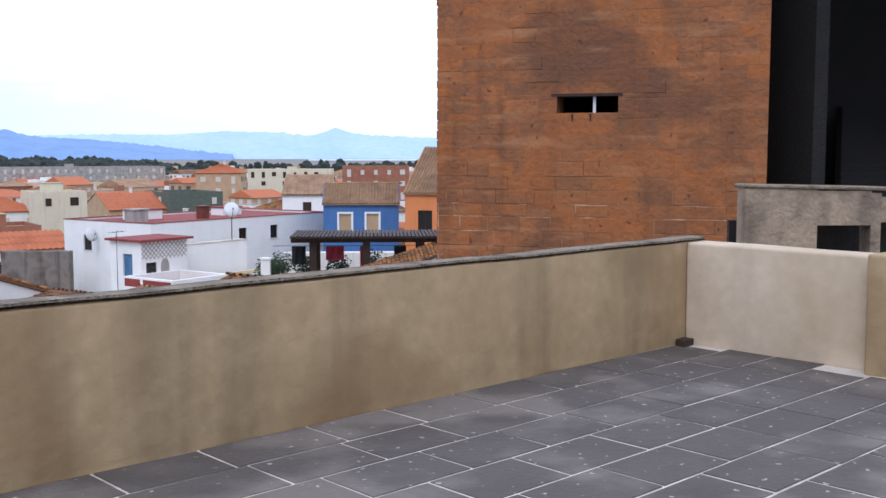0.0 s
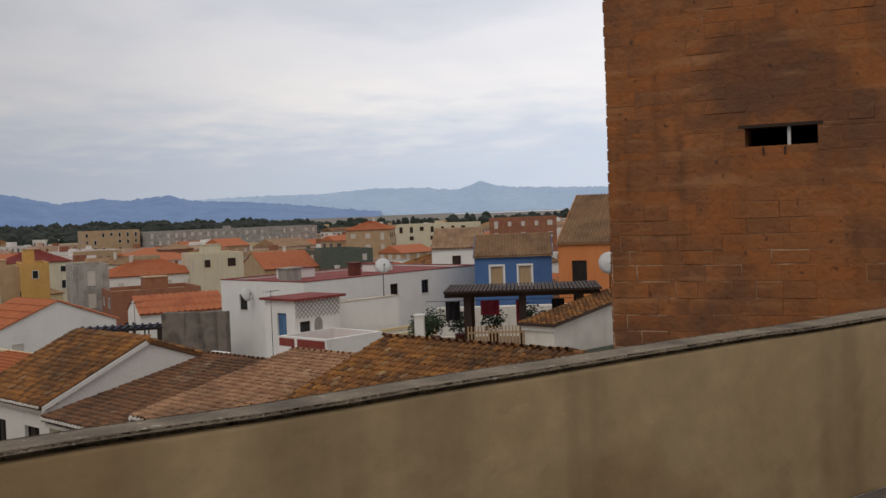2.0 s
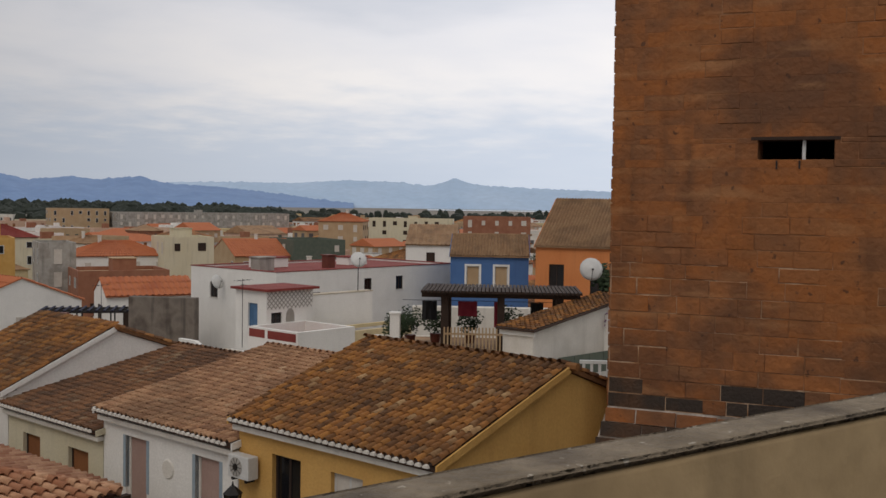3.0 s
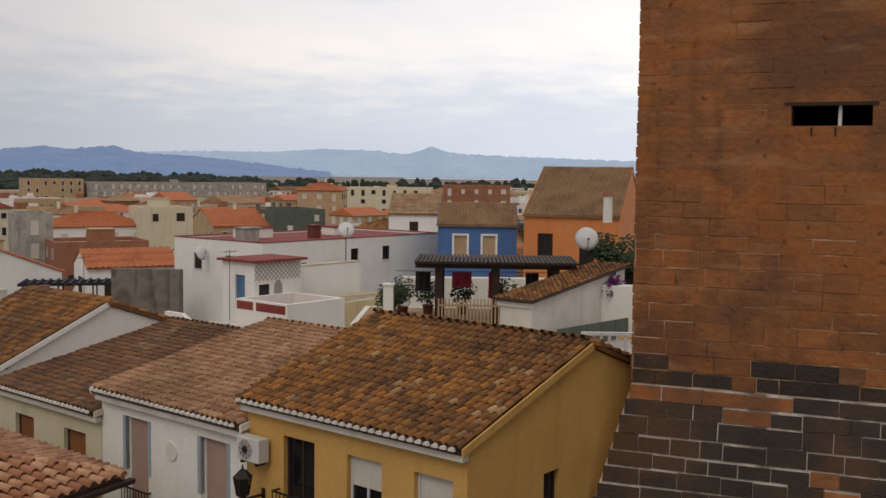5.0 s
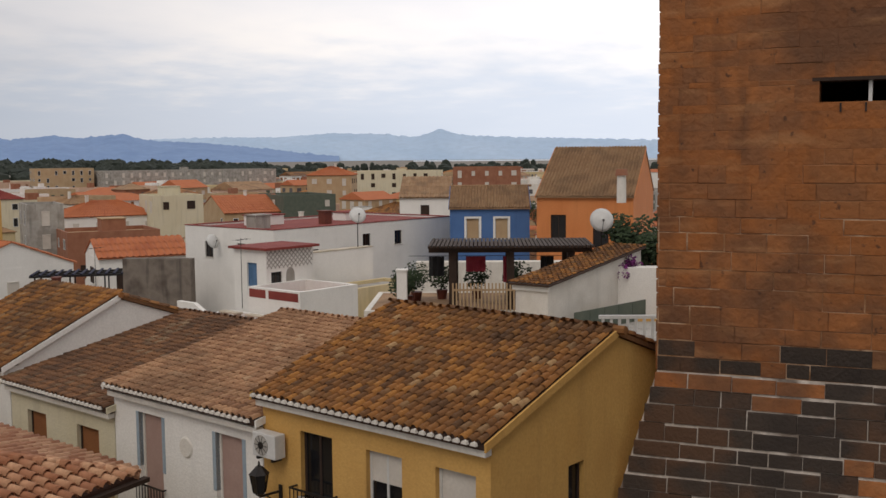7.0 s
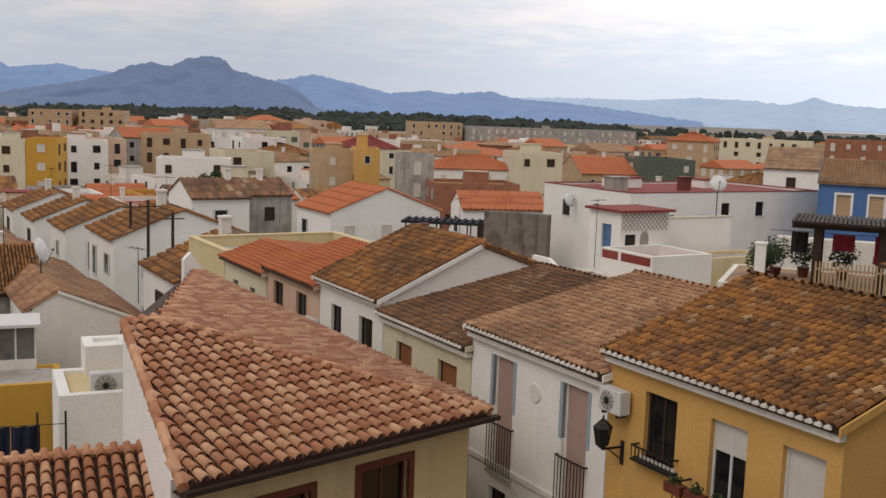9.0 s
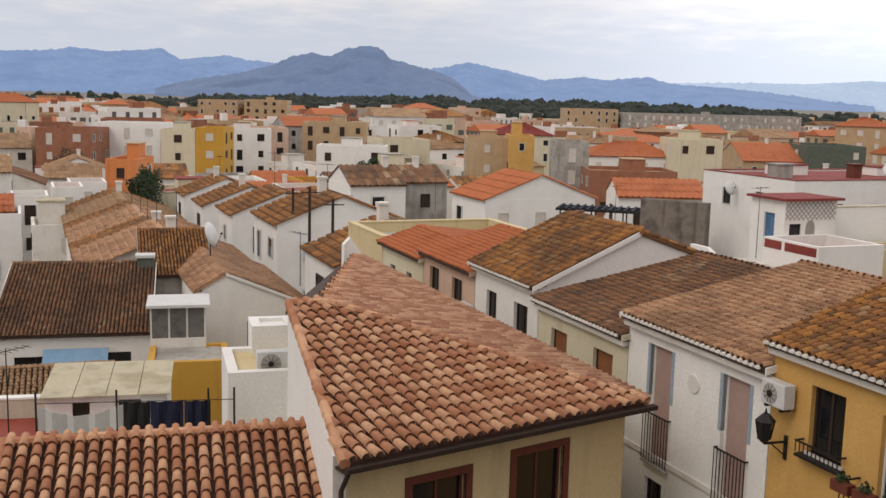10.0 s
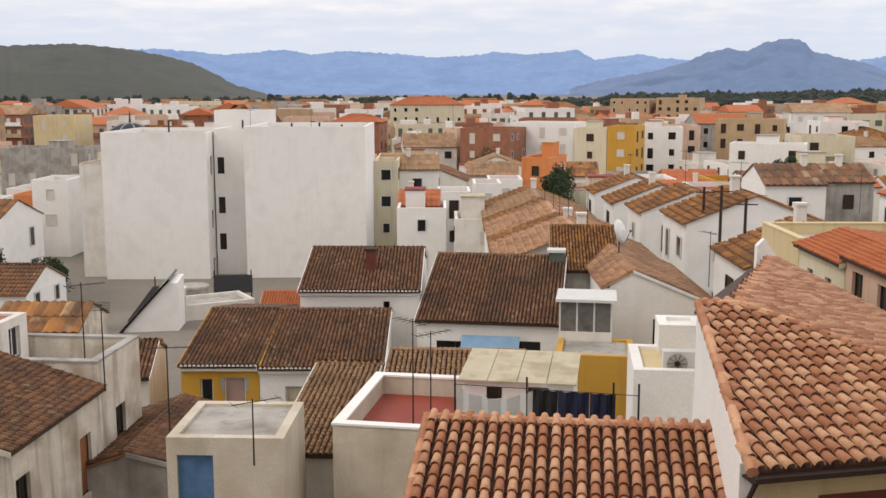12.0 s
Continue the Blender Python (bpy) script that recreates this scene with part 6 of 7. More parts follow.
def dish(label, p, r, yaw, tilt, mast=1.0):
    """A satellite dish: bowl, arm with receiver, mast."""
    d = thing("satellite_dish", label, "satellite dish", pose(*p, 0, 0, yaw))
    g, n = Geo(), 16
    for k, f in enumerate((0.02, 0.35, 0.7, 1.0)):
        for i in range(n):
            a = 2 * math.pi * i / n
            g.v.append((r * f * math.cos(a), 0.22 * r * (f * f - 1), r * f * math.sin(a)))
    for k in range(3):
        g.f += [(k * n + i, k * n + (i + 1) % n, (k + 1) * n + (i + 1) % n, (k + 1) * n + i) for i in range(n)]
    g.f.append(tuple(range(n)))
    b = part("bowl", g, PLASTIC, d, smooth=True)
    b.matrix_basis = pose(0, 0, mast, -tilt)
    so = b.modifiers.new("shell", "SOLIDIFY")
    so.thickness = 0.02
    part("arm", Geo().tube((0, 0, -r), (0, -r * 0.8, -r * 0.2), 0.015).box(-0.04, -r * 0.88, -r * 0.25, 0.04, -r * 0.74, -r * 0.1), IRON, d).matrix_basis = pose(0, 0, mast, -tilt)
    part("mast", Geo().tube((0, 0.06, -0.6), (0, 0.06, mast), 0.03), IRON, d)
    return d


dish("large pale grey satellite dish on a mast", (36.4, 38.0, -2.1), 0.55, -35, 15, 0.7)
dish("white satellite dish on a tall rooftop mast", (36.3, 58.6, -4.6), 0.52, -20, 25, 2.6)
dish("white satellite dish on a house wall", (31.6, 69.4, -4.4), 0.5, 15, 20, 0.4)
dish("pale satellite dish on a gable end", (-1.6, 52.2, -5.3), 0.6, 70, 20, 0.4)
dish("small satellite dish on a rooftop terrace", (10.5, 92.0, -9.0), 0.6, 0, 20, 1.0)


def air_conditioner(label, m, w=0.84, h=0.58, d=0.32):
    """An outdoor air-conditioning unit with a round fan grille and feet."""
    ob = thing("air_conditioner", label, "air conditioner", m)
    part("casing", bevelled(Geo().box(0, 0, 0, w, d, h), "casing", PLASTIC, 0.02), PLASTIC, ob)
    gr = part("fan_grille", Geo().tube((w * 0.4, -0.012, h / 2), (w * 0.4, 0.003, h / 2), h * 0.42, h * 0.42, 20), GREY, ob, "grey round fan grille")
    for k in range(5):
        a = math.pi * k / 5
        c, s = math.cos(a) * h * 0.4, math.sin(a) * h * 0.4
        part("spoke", Geo().tube((w * 0.4 - c, -0.018, h / 2 - s), (w * 0.4 + c, -0.018, h / 2 + s), 0.006, 0.006, 4), IRON, gr)
    part("hub", Geo().tube((w * 0.4, -0.03, h / 2), (w * 0.4, -0.01, h / 2), 0.07, 0.07, 10), IRON, gr)
    for x in (0.08, w - 0.14):
        part("foot", Geo().box(x, 0.02, -0.06, x + 0.06, d - 0.02, 0), IRON, ob)
    return ob


p_ = at(0.78, 25.2, -4.17)
air_conditioner("cream air-conditioning unit on the white roof box", pose(p_.x, p_.y, p_.z + 0.02, 0, 0, 6), 0.86, 0.6)
p_ = row_org(5.42) - IN * 0.34
air_conditioner("white air-conditioning unit high on the ochre wall", pose(p_.x, p_.y, -3.95, 0, 0, -78), 0.64, 0.46, 0.26)
p_ = row_org(20.7) - IN * 0.34
air_conditioner("white air-conditioning unit on the pink wall", pose(p_.x, p_.y, -5.6, 0, 0, -78), 0.84, 0.6, 0.3)

# ---- street lamp on its wall bracket ----
p_ = row_org(5.62)
lamp = thing("street_lamp", "black iron lantern on a scrolled wall bracket", "street lamp", pose(p_.x + 0.12, p_.y - 0.59, -4.65, 0, 0, -78))
part("bracket", Geo().tube((0, 0, 0), (0, -0.52, 0.02), 0.025).tube((0, 0, -0.28), (0, -0.36, 0), 0.015).box(-0.04, -0.03, -0.35, 0.04, 0, 0.12), IRON, lamp)
part("lantern_base", Geo().tube((0, -0.52, 0.04), (0, -0.52, 0.1), 0.05, 0.11, 6), IRON, lamp)
lt = part("lantern", Geo().tube((0, -0.52, 0.46), (0, -0.52, 0.6), 0.2, 0.06, 6).tube((0, -0.52, 0.6), (0, -0.52, 0.7), 0.03, 0.01, 6), IRON, lamp)
part("glazing", Geo().tube((0, -0.52, 0.1), (0, -0.52, 0.46), 0.11, 0.17, 6), GLASS, lt, "clouded lantern glass")
for k in range(6):
    a = math.pi * k / 3
    part("glazing_bar", Geo().tube((0.112 * math.cos(a), -0.52 + 0.112 * math.sin(a), 0.1), (0.175 * math.cos(a), -0.52 + 0.175 * math.sin(a), 0.46), 0.012, 0.012, 4), IRON, lt)

# balconies of the row
hw = [o for o in scene.objects if o.get("label", "").startswith("whitewashed two-storey house with iron")][0]
zb_ = -3.4 - hw.matrix_basis.translation.z
balcony(hw, 3.57, zb_ - 3.24, 1.02, 0.1, 1.2)
balcony(hw, 0.87, zb_ - 3.24, 1.02, 0.1, 1.2)
part("rosette", Geo().tube((2.65, -0.03, zb_ - 0.95), (2.65, 0.0, zb_ - 0.95), 0.2, 0.23, 14), WHITE_OLD, hw, "round plaster rosette")
part("string_course", Geo().box(0, -0.05, zb_ - 3.1, 5.12, -0.002, zb_ - 2.98), WHITE_OLD, hw)
hy = [o for o in scene.objects if o.get("label", "").startswith("ochre two-storey house")][0]
zy_ = -2.84 - hy.matrix_basis.translation.z
balcony(hy, 0.92, zy_ - 1.9, 1.1, 0.2, 0.28, IRON)
balcony(hy, 4.22, zy_ - 2.2, 1.1, 0.2, 0.28, IRON)
balcony(hy, 2.35, zy_ - 2.75, 1.6, 0.45, 0.9, IRON)
for k in range(3):
    x = 2.45 + 0.5 * k
    q = hy.matrix_basis @ Vector((x + 0.1, -0.55, zy_ - 1.95))
    pot = thing("flower_box", "red-brown flower box hung on the balcony rail", "flower box", pose(q.x, q.y, q.z, 0, 0, -78), "flower boxes on the balcony")
    part("box", Geo().box(-0.2, -0.09, 0, 0.2, 0.09, 0.18), REDWOOD, pot)
    g = Geo()
    foliage(g, (0, 0, 0.22), 0.17, 60, 0.05, rb)
    part("plant", g, LEAF, pot)

# ---- drying clothes, net and clutter on the yards ----
for k, (m_, x0, w_, h_, lb_) in enumerate(((BLACKCLOTH, 0, 0.6, 0.75, "black cloth hung to dry"), (NAVY, 0.62, 0.75, 0.8, "dark blue cover hung to dry"), (NAVY, 1.4, 0.6, 0.85, "navy trousers hung to dry"))):
    g = Geo()
    for i in range(9):
        for j in range(5):
            g.v.append((w_ * i / 8, 0.05 * math.sin(i * 1.7 + j * 0.5 + k), -h_ * j / 4 * (1 + 0.06 * math.sin(i))))
    g.f = [(j + 5 * i, j + 5 * i + 5, j + 5 * i + 6, j + 5 * i + 1) for i in range(8) for j in range(4)]
    o = part("laundry", g, m_)
    o.matrix_basis = pose(-2.35 + x0, 28.6, -5.66, 0, 0, 3)
    so = o.modifiers.new("cloth", "SOLIDIFY")
    so.thickness = 0.015
    tagged(o, lb_, "laundry", group="laundry on the yard line")
ln = thing("washing_line", "iron posts and wire of a washing line", "washing line")
for x in (-4.3, -2.5, -0.4, 0.2):
    part("post", Geo().tube((x, 28.6, -8.0), (x, 28.6, -5.35), 0.025), IRON, ln)
part("wire", Geo().tube((-4.3, 28.6, -5.64), (0.2, 28.6, -5.64), 0.01, 0.01, 4), IRON, ln)
net = Geo()
for i in range(13):
    for j in range(4):
        net.v.append((1.9 * i / 12, 0.06 * math.sin(i * 2.1), -0.55 * j / 3 - 0.25 * math.sin(math.pi * i / 12)))
net.f = [(j + 4 * i, j + 4 * i + 4, j + 4 * i + 5, j + 4 * i + 1) for i in range(12) for j in range(3)]
o = tagged(part("netting", net, NETTING), "pale netting sagging from the line", "netting")
o.matrix_basis = pose(-4.25, 28.55, -5.7, 0, 0, 3)
o.modifiers.new("mesh", "SOLIDIFY").thickness = 0.01


def mast(label, x, y, z, h, arms=3, turn=0.0, name="tv_antenna"):
    """A television aerial: mast, boom and dipoles."""
    ob = thing(name, label, "antenna", pose(x, y, z, 0, 0, turn), "rooftop aerials")
    part("mast", Geo().tube((0, 0, -0.3), (0, 0, h), 0.022, 0.016, 5), IRON, ob)
    b = part("boom", Geo().tube((-0.5, 0, h - 0.08), (0.7, 0, h - 0.08), 0.012, 0.012, 4), IRON, ob)
    for k in range(arms * 2):
        x_ = -0.45 + 1.1 * k / (arms * 2 - 1)
        part("dipole", Geo().tube((x_, -0.28 + 0.02 * k, h - 0.08), (x_, 0.28 - 0.02 * k, h - 0.08), 0.007, 0.007, 4), IRON, b)
    return ob


ra = random.Random(17)
for x, y, z, h in ((-5.9, 30.6, -7.4, 2.9), (-5.6, 31.4, -7.4, 2.4), (-11.2, 26.9, -6.8, 2.2), (-8.4, 25.6, -6.7, 1.3), (-16.4, 31.5, -6.5, 2.4), (-14.6, 29.6, -6.5, 2.2), (-3.2, 53.0, -5.4, 2.4),
                   (22.4, 66.0, -6.0, 2.4), (27.2, 56.4, -6.4, 3.6), (14.5, 88.0, -7.5, 3), (6.4, 78.0, -8.5, 3), (-21.0, 104.5, -2.0, 2.2), (-42, 103.5, -2.4, 2.0), (-36, 105, -2.2, 2.3), (2.4, 51.0, -6.8, 2.2), *AERIALS):
    mast("thin rooftop television aerial on a mast", x, y, z, h, ra.choice((2, 3)), ra.uniform(0, 180))
for x, y, z, h in ((9.05, 62.6, -10, 6.4), (8.2, 66.0, -10, 6.0), (10.2, 60.0, -10, 6.0)):
    p = thing("utility_pole", "dark wooden utility pole with crossarm", "pole", pose(x - 5.8, y, z))
    part("shaft", Geo().tube((0, 0, -3), (0, 0, h), 0.11, 0.08, 7), WOOD, p)
    part("crossarm", Geo().box(-0.45, -0.04, h - 0.36, 0.6, 0.05, h - 0.3), WOOD, p)

# ---- cables along the ochre house ----
cb = thing("cable", "two thin cables strung along the street front", "cable")
for k in (0, 1):
    a, b = row_org(11) - IN * 0.15 + Z1 * (-5.0 - 0.25 * k), Vector((16.9, 15.0, -4.6 - 0.2 * k))
    g = Geo()
    for i in range(12):
        f0, f1 = i / 12, (i + 1) / 12
        g.tube(a.lerp(b, f0) - Z1 * 1.0 * f0 * (1 - f0), a.lerp(b, f1) - Z1 * 1.0 * f1 * (1 - f1), 0.016, 0.016, 4)
    part("wire", g, IRON, cb)

# ---- features of the old houses: chimneys, glass hut, awning, solar roof ----
ch = thing("chimney", "square red-brown chimney stack on the roof", "chimney", pose(-13.7, 51.5, -7.6, 0, 0, 12))
part("stack", Geo().box(0, 0, -0.5, 0.5, 0.5, 1.5), REDWOOD, ch)
part("cap", Geo().box(-0.06, -0.06, 1.5, 0.56, 0.56, 1.6), WOOD, ch)
ch = thing("chimney", "pale tin-capped box chimney on a ridge", "chimney", pose(-5.2, 54.5, -6.9, 0, 0, 4))
part("stack", Geo().box(0, 0, 0, 0.75, 0.7, 0.55), GREENSHUT, ch)
part("cap", Geo().box(-0.08, -0.08, 0.55, 0.83, 0.78, 0.68), PLASTIC, ch)
ch = thing("chimney", "pale round chimney with a tile cap on the orange house", "chimney", pose(49.7, 49.0, -0.6, 0, 0, -55))
part("stack", Geo().tube((0, 0, -0.8), (0, 0, 0.9), 0.3, 0.28, 12), WHITE_OLD, ch)
part("cap", Geo().tube((0, 0, 0.9), (0, 0, 1.3), 0.4, 0.34, 12), BRICKY, ch)
# grey in the porch pane colour stands in for reflection on the glass
GREYPANE = mat("porch_pane_reflection", [(0.13, 0.13, 0.125), (0.24, 0.235, 0.22), (0.17, 0.165, 0.16)], rough=0.2, scale=1.2, bump=0)
hutx = thing("glazed_porch", "small white glazed rooftop porch", "porch", pose(*at(-3.0, 40.0).xy, at(0, 0, -7.6).z, 0, 0, 4))
part("roof", Geo().box(-0.15, -0.2, 2.2, 2.4, 2.2, 2.32), PLASTIC, hutx)
for k in range(4):
    part("post", Geo().box(0.0 + 0.72 * k, 0, 0.9, 0.07 + 0.72 * k, 0.07, 2.2), PLASTIC, hutx)
for k in range(3):
    part("pane", Geo().box(0.07 + 0.72 * k, 0.02, 0.9, 0.72 + 0.72 * k, 0.05, 2.2), GREYPANE, hutx)
part("apron", Geo().box(0, -0.02, -0.2, 2.23, 0.09, 0.9), WHITE_OLD, hutx)
part("side", Geo().box(0, 0.09, -0.2, 0.08, 2.1, 2.2).box(2.15, 0.09, -0.2, 2.23, 2.1, 2.2), WHITE_OLD, hutx)
aw = at(-7.0, 41.2, -7.55)
awn = thing("awning", "faded blue awning over a window", "awning", pose(aw.x, aw.y, aw.z, 0, 0, 4))
part("cloth", Geo().prism([(0.3, -0.02, 0.1), (0.3, -0.9, -0.5), (0.3, -0.9, -0.53), (0.3, -0.02, 0.06)], (2.6, 0, 0)), mat("awning_cloth", [(0.22, 0.36, 0.5), (0.3, 0.44, 0.56)], scale=2), awn)
part("arm", Geo().tube((0.35, 0, -0.5), (0.35, -0.88, -0.52), 0.012).tube((2.85, 0, -0.5), (2.85, -0.88, -0.52), 0.012), IRON, awn)
sp = thing("solar_roof", "dark sloping panel on a white stair housing", "solar panel", pose(-40.0, 71.5, -19.0, 0, 0, 20))
part("housing", Geo().prism([(0, 0, 0), (5.2, 0, 0), (5.2, 0, 6.4), (4.4, 0, 6.4), (0, 0, 1.6)], (0, 4, 0)), WHITE, sp)
part("panel", Geo().prism([(-0.5, -0.2, 1.3), (4.6, -0.2, 6.8), (4.7, -0.2, 6.65), (-0.4, -0.2, 1.15)], (0, 4.4, 0)), GLASS, sp)
dm = thing("church_dome", "dark blue ribbed church dome behind the white block", "dome", pose(-77.0, 141.0, -7.2))
g, n = Geo(), 20
for k in range(7):
    t = k / 6 * math.pi / 2
    g.v += [(4.4 * math.cos(t) * math.cos(2 * math.pi * i / n) + 0.001, 4.4 * math.cos(t) * math.sin(2 * math.pi * i / n), 4.0 * math.sin(t)) for i in range(n)]
for k in range(6):
    g.f += [(k * n + i, k * n + (i + 1) % n, (k + 1) * n + (i + 1) % n, (k + 1) * n + i) for i in range(n)]
part("shell", g, mat("glazed_blue_tile", [(0.03, 0.04, 0.07), (0.05, 0.06, 0.1)], rough=0.8, scale=1), dm, smooth=True)
part("drum", Geo().tube((0, 0, -12), (0, 0, 0.02), 4.6, 4.5, 20), CREAM, dm)
part("finial", Geo().tube((0, 0, 3.9), (0, 0, 5.8), 0.2, 0.05), IRON, dm)
for k in range(8):
    a = math.pi * k / 4
    r_ = Geo()
    for q in range(6):
        t0, t1 = q / 6 * math.pi / 2, (q + 1) / 6 * math.pi / 2
        r_.tube((4.45 * math.cos(t0) * math.cos(a), 4.45 * math.cos(t0) * math.sin(a), 4.05 * math.sin(t0)), (4.45 * math.cos(t1) * math.cos(a), 4.45 * math.cos(t1) * math.sin(a), 4.05 * math.sin(t1)), 0.09, 0.09, 5)
    part("rib", r_, GREY, dm)
tree("tall dark cypress-like tree between houses", -11.4, 113.0, 12.5, 2.2, LEAF, 21, 1.8)
tree("dark green street tree beside an ochre house", -8.0, 114.0, 8.0, 2.4, LEAF, 22)
for x_, y_, h_ in ((-53, 76, 6), (-51, 80, 5)):
    tree("dark green hedge tree among low roofs", x_, y_, h_, 2.2, LEAF, int(abs(x_) * 3), base=ground_z(x_, y_))
tree("round-crowned green street tree before white walls", 13.7, 144.0, 12.0, 2.2, LEAF, 23)
for k in range(26):
    az, d = ra.uniform(-45, 50), ra.uniform(150, 560)
    x, y = HUB.x + d * math.sin(radians(az)), HUB.y + d * math.cos(radians(az))
    if free(x, y, 2, 2, 0, 1.0):
        tree("green town tree among the houses", x, y, ra.uniform(8, 13), ra.uniform(2.4, 3.6), LEAF, 100 + k)

# ---- dark metal canopy frame on a roof, with a red flue ----
cf = thing("roof_canopy", "dark blue-black metal canopy frame on a rooftop", "canopy", pose(21.2, 74.4, -8.05, 0, 0, -25))
for x in (0, 2.2, 4.4, 6.4):
    for y in (0, 2.6):
        part("post", Geo().box(x, y, 0, x + 0.1, y + 0.1, 1.9), IRON, cf)
for y in (0, 1.3, 2.6):
    part("beam", Geo().box(-0.3, y, 1.9, 6.9, y + 0.12, 2.05), IRON, cf)
for k in range(14):
    part("slat", Geo().box(-0.2 + 0.52 * k, -0.3, 2.06, -0.05 + 0.52 * k, 3.0, 2.13), NAVY, cf)
fl = thing("flue", "red-brown roof flue with a flat cap", "chimney", pose(22.2, 72.9, -8.0))
part("pipe", Geo().tube((0, 0, -0.6), (0, 0, 1.9), 0.3, 0.3, 10), REDWOOD, fl)
part("cap", Geo().tube((0, 0, 1.9), (0, 0, 2.0), 0.36, 0.36, 10), REDWOOD, fl)

# ---- pieces: tower stones, roof tiles, paving slabs ----
rt = random.Random(3)
stones, sooty, chosen = Geo(), Geo(), []
z = TSK
course = 0
while z < TTOP:
    h = rt.uniform(0.26, 0.34)
    for edge in (SZ0, SZ1):
        if z < edge - 0.02 and z + h > edge - 0.1:
            h = edge - z
    x = -rt.uniform(0, 0.3)
    while x < TW:
        w = rt.uniform(0.4, 0.9)
        a, b = max(0, x), min(TW, x + w)
        spans = [(a, b)]
        if z < SZ1 - 0.01 and z + h > SZ0 + 0.01:
            spans = [(a, min(b, SX0)), (max(a, SX1), b)]
        chosen += [(p, q, z, h) for p, q in spans if q - p > 0.05]
        x += w
    z += h
    course += 1
near_stones = [q for q in chosen if 0.0 <= q[0] < 5.2 and -0.6 < q[2] < 3.6]
near_set = set(near_stones[:300])
blackened = lambda a, z: z < TSK + 1.1 and noise.noise(Vector((a * 0.45, 4.0, (TSK - z) * 0.6))) + 0.05 * a + 0.3 * (z - TSK) + 0.3 * noise.cell(Vector((a * 9.0, 2.0, z * 9.0))) - 0.15 < -0.08
for a, b, z, h in chosen:
    sd = int(a * 1000 + z * 77)
    worn = noise.noise(Vector((a * 0.8 + 3, 0, z * 0.9 + 1.5))) > (0.4 if z > 1.2 else 0.02 - 0.12 * (0.6 - z))
    rs = random.Random(sd)
    gap = rs.choice((0.006, 0.014, 0.024, 0.036)) if worn else rs.choice((0.0005, 0.001, 0.003))
    blk = rough_block(b - a - gap * rs.choice((0.1, 0.2, 0.8)), h - gap * rs.uniform(0.3, 1.1), (0.008 + 0.012 * rs.random()) if worn else 0.003 + 0.003 * rs.random(), sd)
    if (a, b, z, h) in near_set:
        part("stone", blk, STONE, tower).location = (a + gap / 2, 0, z + gap / 2)
    else:
        (sooty if blackened(a, z) else stones).add([(p[0] + a + gap / 2, p[1], p[2] + z + gap / 2) for p in blk.v], blk.f)
STONES = mat("tower_sandstone_course", [(0.24, 0.12, 0.06), (0.37, 0.17, 0.066), (0.42, 0.17, 0.048), (0.29, 0.14, 0.065), (0.46, 0.2, 0.07), (0.22, 0.115, 0.06)], scale=0.4, bump=1.0, fine=8, spread=0.24, streak=0.4, stain=(0.15, 0.082, 0.048), amount=0.62, smear=(0.46, 0.26, 0.13), speck=(0.1, 0.05, 0.028), by="island")
part("stone_course", stones, STONES, tower, kind="stuff")
SOOT = mat("blackened_stone_course", [(0.045, 0.034, 0.028), (0.09, 0.066, 0.05), (0.06, 0.046, 0.036)], scale=0.7, bump=0.8, fine=16, spread=0.3, by="island", stain=(0.2, 0.1, 0.045), amount=0.45)
part("stone_course", sooty, SOOT, tower, kind="stuff")
side_stones = Geo()
z = TSK
while z < TTOP:
    h = rt.uniform(0.2, 0.27)
    y = 0.0
    while y < 7.1:
        w = rt.uniform(0.3, 0.62)
        blk = rough_block(min(w, 7.15 - y) - 0.014, h - 0.014, 0.02 + 0.02 * rt.random(), int(y * 999 + z * 31))
        side_stones.add([(p[1], y + w - 0.007 - p[0], p[2] + z + 0.007) for p in blk.v], blk.f)
        y += w
    z += h
part("stone_course", side_stones, STONES, tower, kind="stuff")
tilt_ = math.atan2(2.1, TSK + 10.5)
sk, sk_warm = Geo(), Geo()
z = 0.0
slope_len = math.hypot(2.1, TSK + 10.5)
while z < slope_len - 0.05:
    h = rt.uniform(0.27, 0.35)
    f = (z + h / 2) / slope_len
    x, x1 = -2.1 * f, TW + 2.1 * f
    while x < x1:
        w = rt.uniform(0.4, 0.85)
        blk = rough_block(min(w, x1 - x) - rt.choice((0.004, 0.008, 0.02)), h - rt.choice((0.012, 0.03, 0.045, 0.06)), 0.015 + 0.025 * rt.random(), int(x * 999 + z * 31))
        base_z = TSK - (z + h) * math.cos(tilt_)
        base_y = -(z + h) * math.sin(tilt_)
        clean = noise.noise(Vector((x * 0.45, 4.0, z * 0.6))) + 0.05 * x - 0.42 * z > 0.0
        (sk_warm if clean else sk).add([(p[0] + x, base_y + p[1] * math.cos(tilt_) + p[2] * math.sin(tilt_), base_z + p[2] * math.cos(tilt_) + p[1] * math.sin(tilt_)) for p in blk.v], blk.f)
        x += w
    z += h
part("skirt_stone", sk, SOOT, tower, kind="stuff")
part("skirt_stone", sk_warm, STONES, tower, kind="stuff")


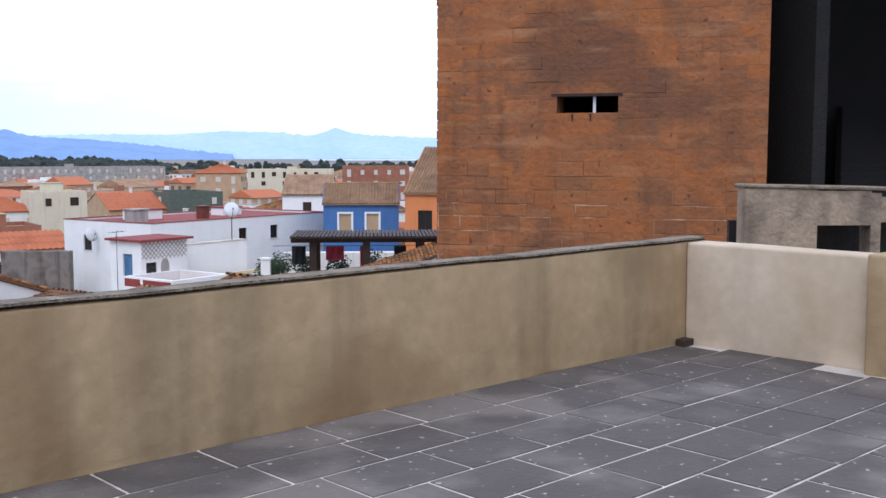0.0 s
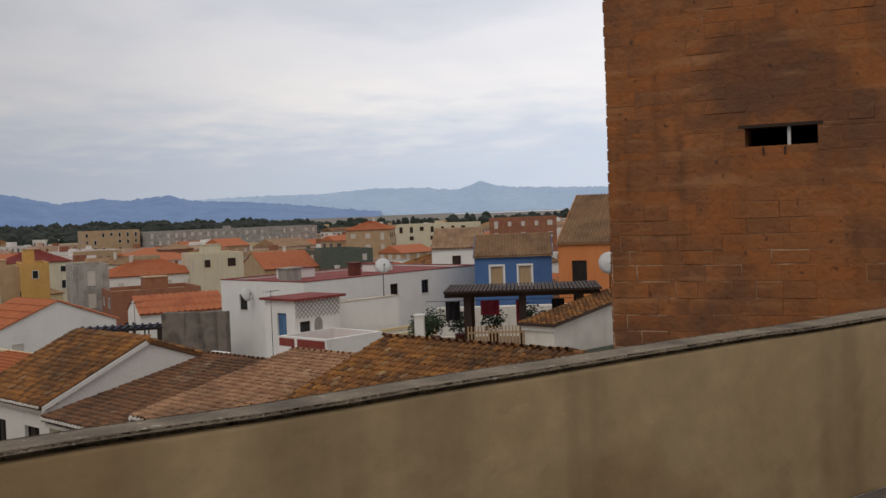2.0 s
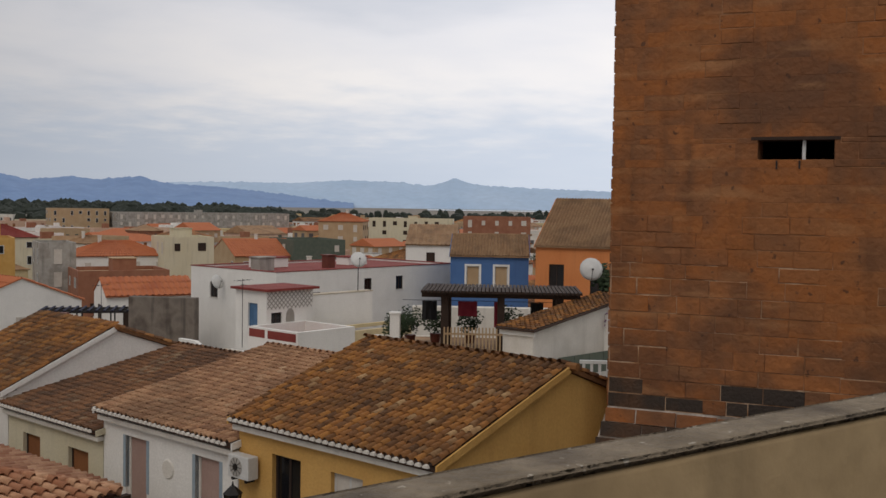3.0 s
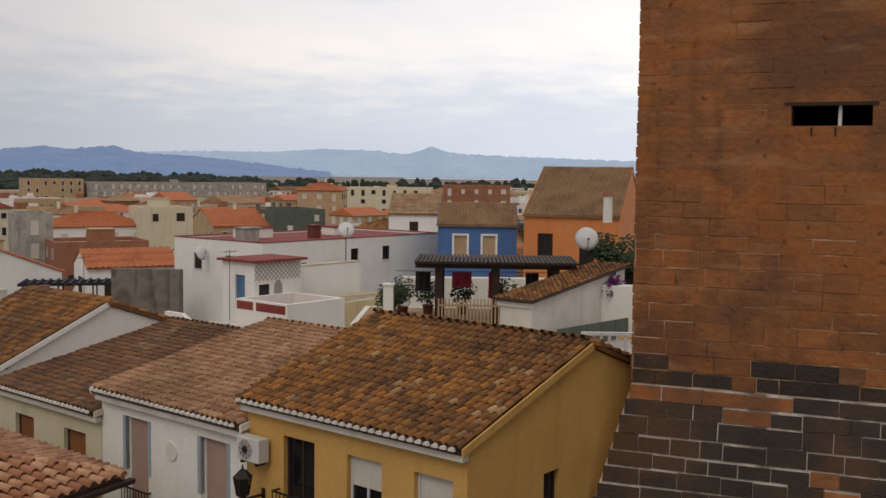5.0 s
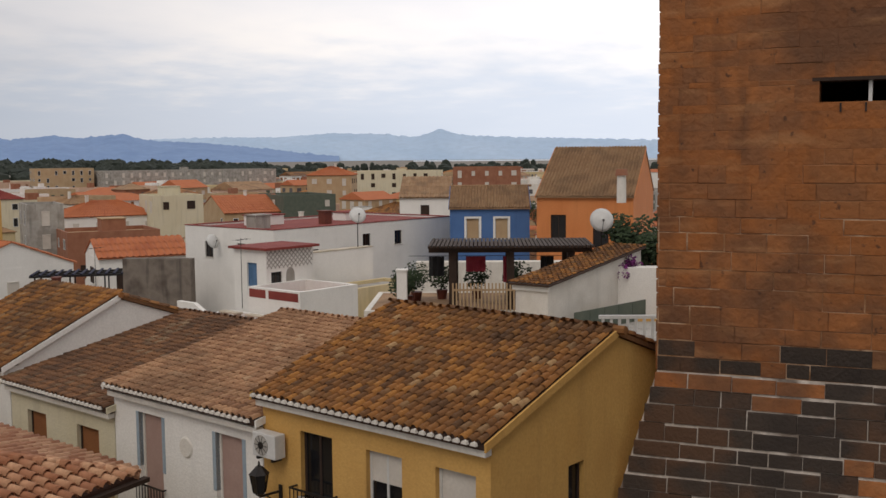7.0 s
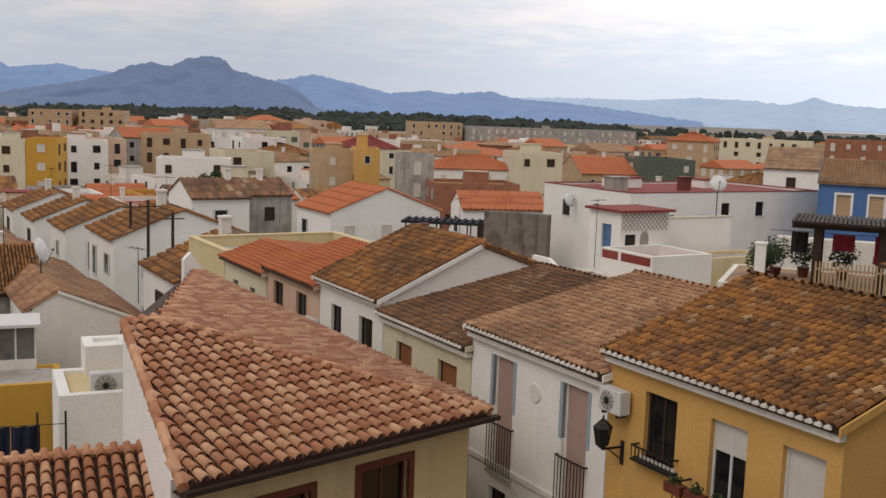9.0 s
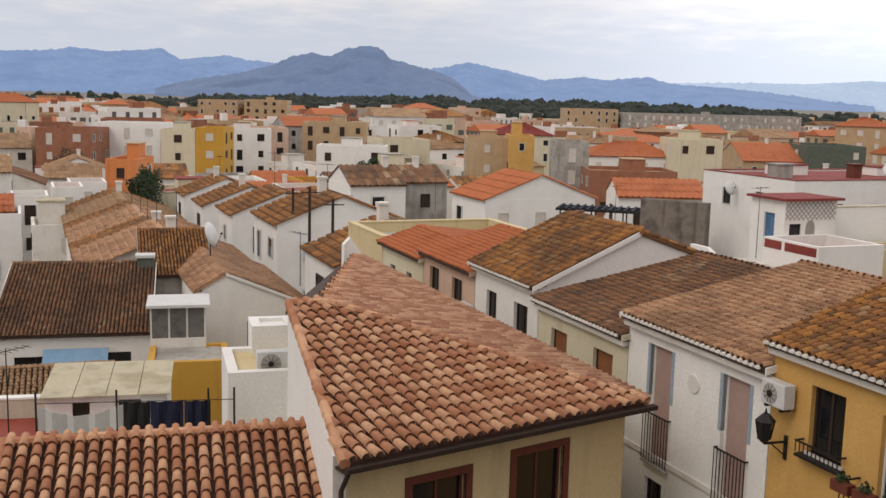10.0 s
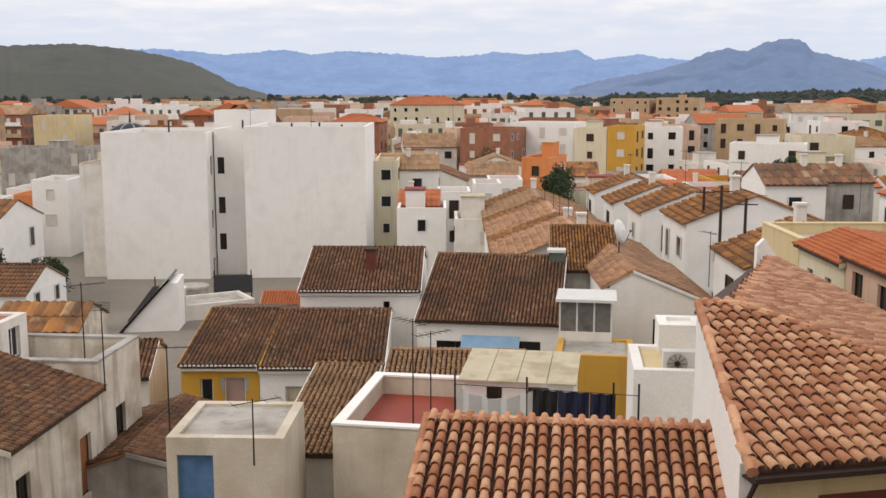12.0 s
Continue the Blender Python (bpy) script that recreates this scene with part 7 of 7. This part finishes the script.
def tile_parts(frames, parent, limit):
    """Tiles as pieces of their own on one mesh; those past the limit are joined."""
    me = ROUND.mesh("roof_tile", NEWTILE, True)
    for p, u, s, n in frames[:limit]:
        o = part("roof_tile", me, NEWTILE, parent)
        o.matrix_basis = Matrix((u, s, n)).transposed().to_4x4()
        o.location = p
    tile_field("tile_course", frames[limit:], NEWTILES, parent, barrel=True)


front_tiles.sort(key=lambda q: q[0].z)
tile_parts(front_tiles, hip_front, 300)
low_tiles.sort(key=lambda q: -q[0].z)
tile_parts(low_tiles, low_roof, 300)

slab_meshes = {}
y, row = PY - 0.005, 0
while y > -7:
    w = 0.42
    x = -9 + (row % 2) * 0.33 + rt.uniform(-0.08, 0.08)
    while x < CX + 0.2:
        ln_ = rt.choice((0.6, 0.66, 0.72))
        key = (ln_, rt.randrange(3))
        if key not in slab_meshes:
            j = random.Random(int(ln_ * 100) + key[1])
            t = [(0.004 + j.uniform(0, .007), 0.004 + j.uniform(0, .007)), (ln_ - 0.004 - j.uniform(0, .007), 0.004 + j.uniform(0, .007)), (ln_ - 0.004 - j.uniform(0, .007), w - 0.004 - j.uniform(0, .007)), (0.004 + j.uniform(0, .007), w - 0.004 - j.uniform(0, .007))]
            c_ = [(sum(q[0] for q in t) / 4, sum(q[1] for q in t) / 4)] * 4
            top_ = [(a + (c0 - a) * 0.012, b + (c1 - b) * 0.016, j.uniform(-0.001, 0.002)) for (a, b), (c0, c1) in zip(t, c_)]
            slab_meshes[key] = Geo().add([(a, b, -0.03) for a, b in t] + top_, [(4, 5, 6, 7), (0, 1, 5, 4), (1, 2, 6, 5), (2, 3, 7, 6), (3, 0, 4, 7)]).mesh("slab", SLAB)
        if -1.5 < x < CX - 0.1 and y > -1.2 and x + ln_ < CX + 0.25:
            part("slab", slab_meshes[key], SLAB, bed).location = (x, y - w, rt.uniform(0.0, 0.002))
        elif x + ln_ < CX + 0.25:
            part("slab", slab_meshes[key], SLAB, bed).location = (x, y - w, 0)
        x += ln_
    y -= w
    row += 1
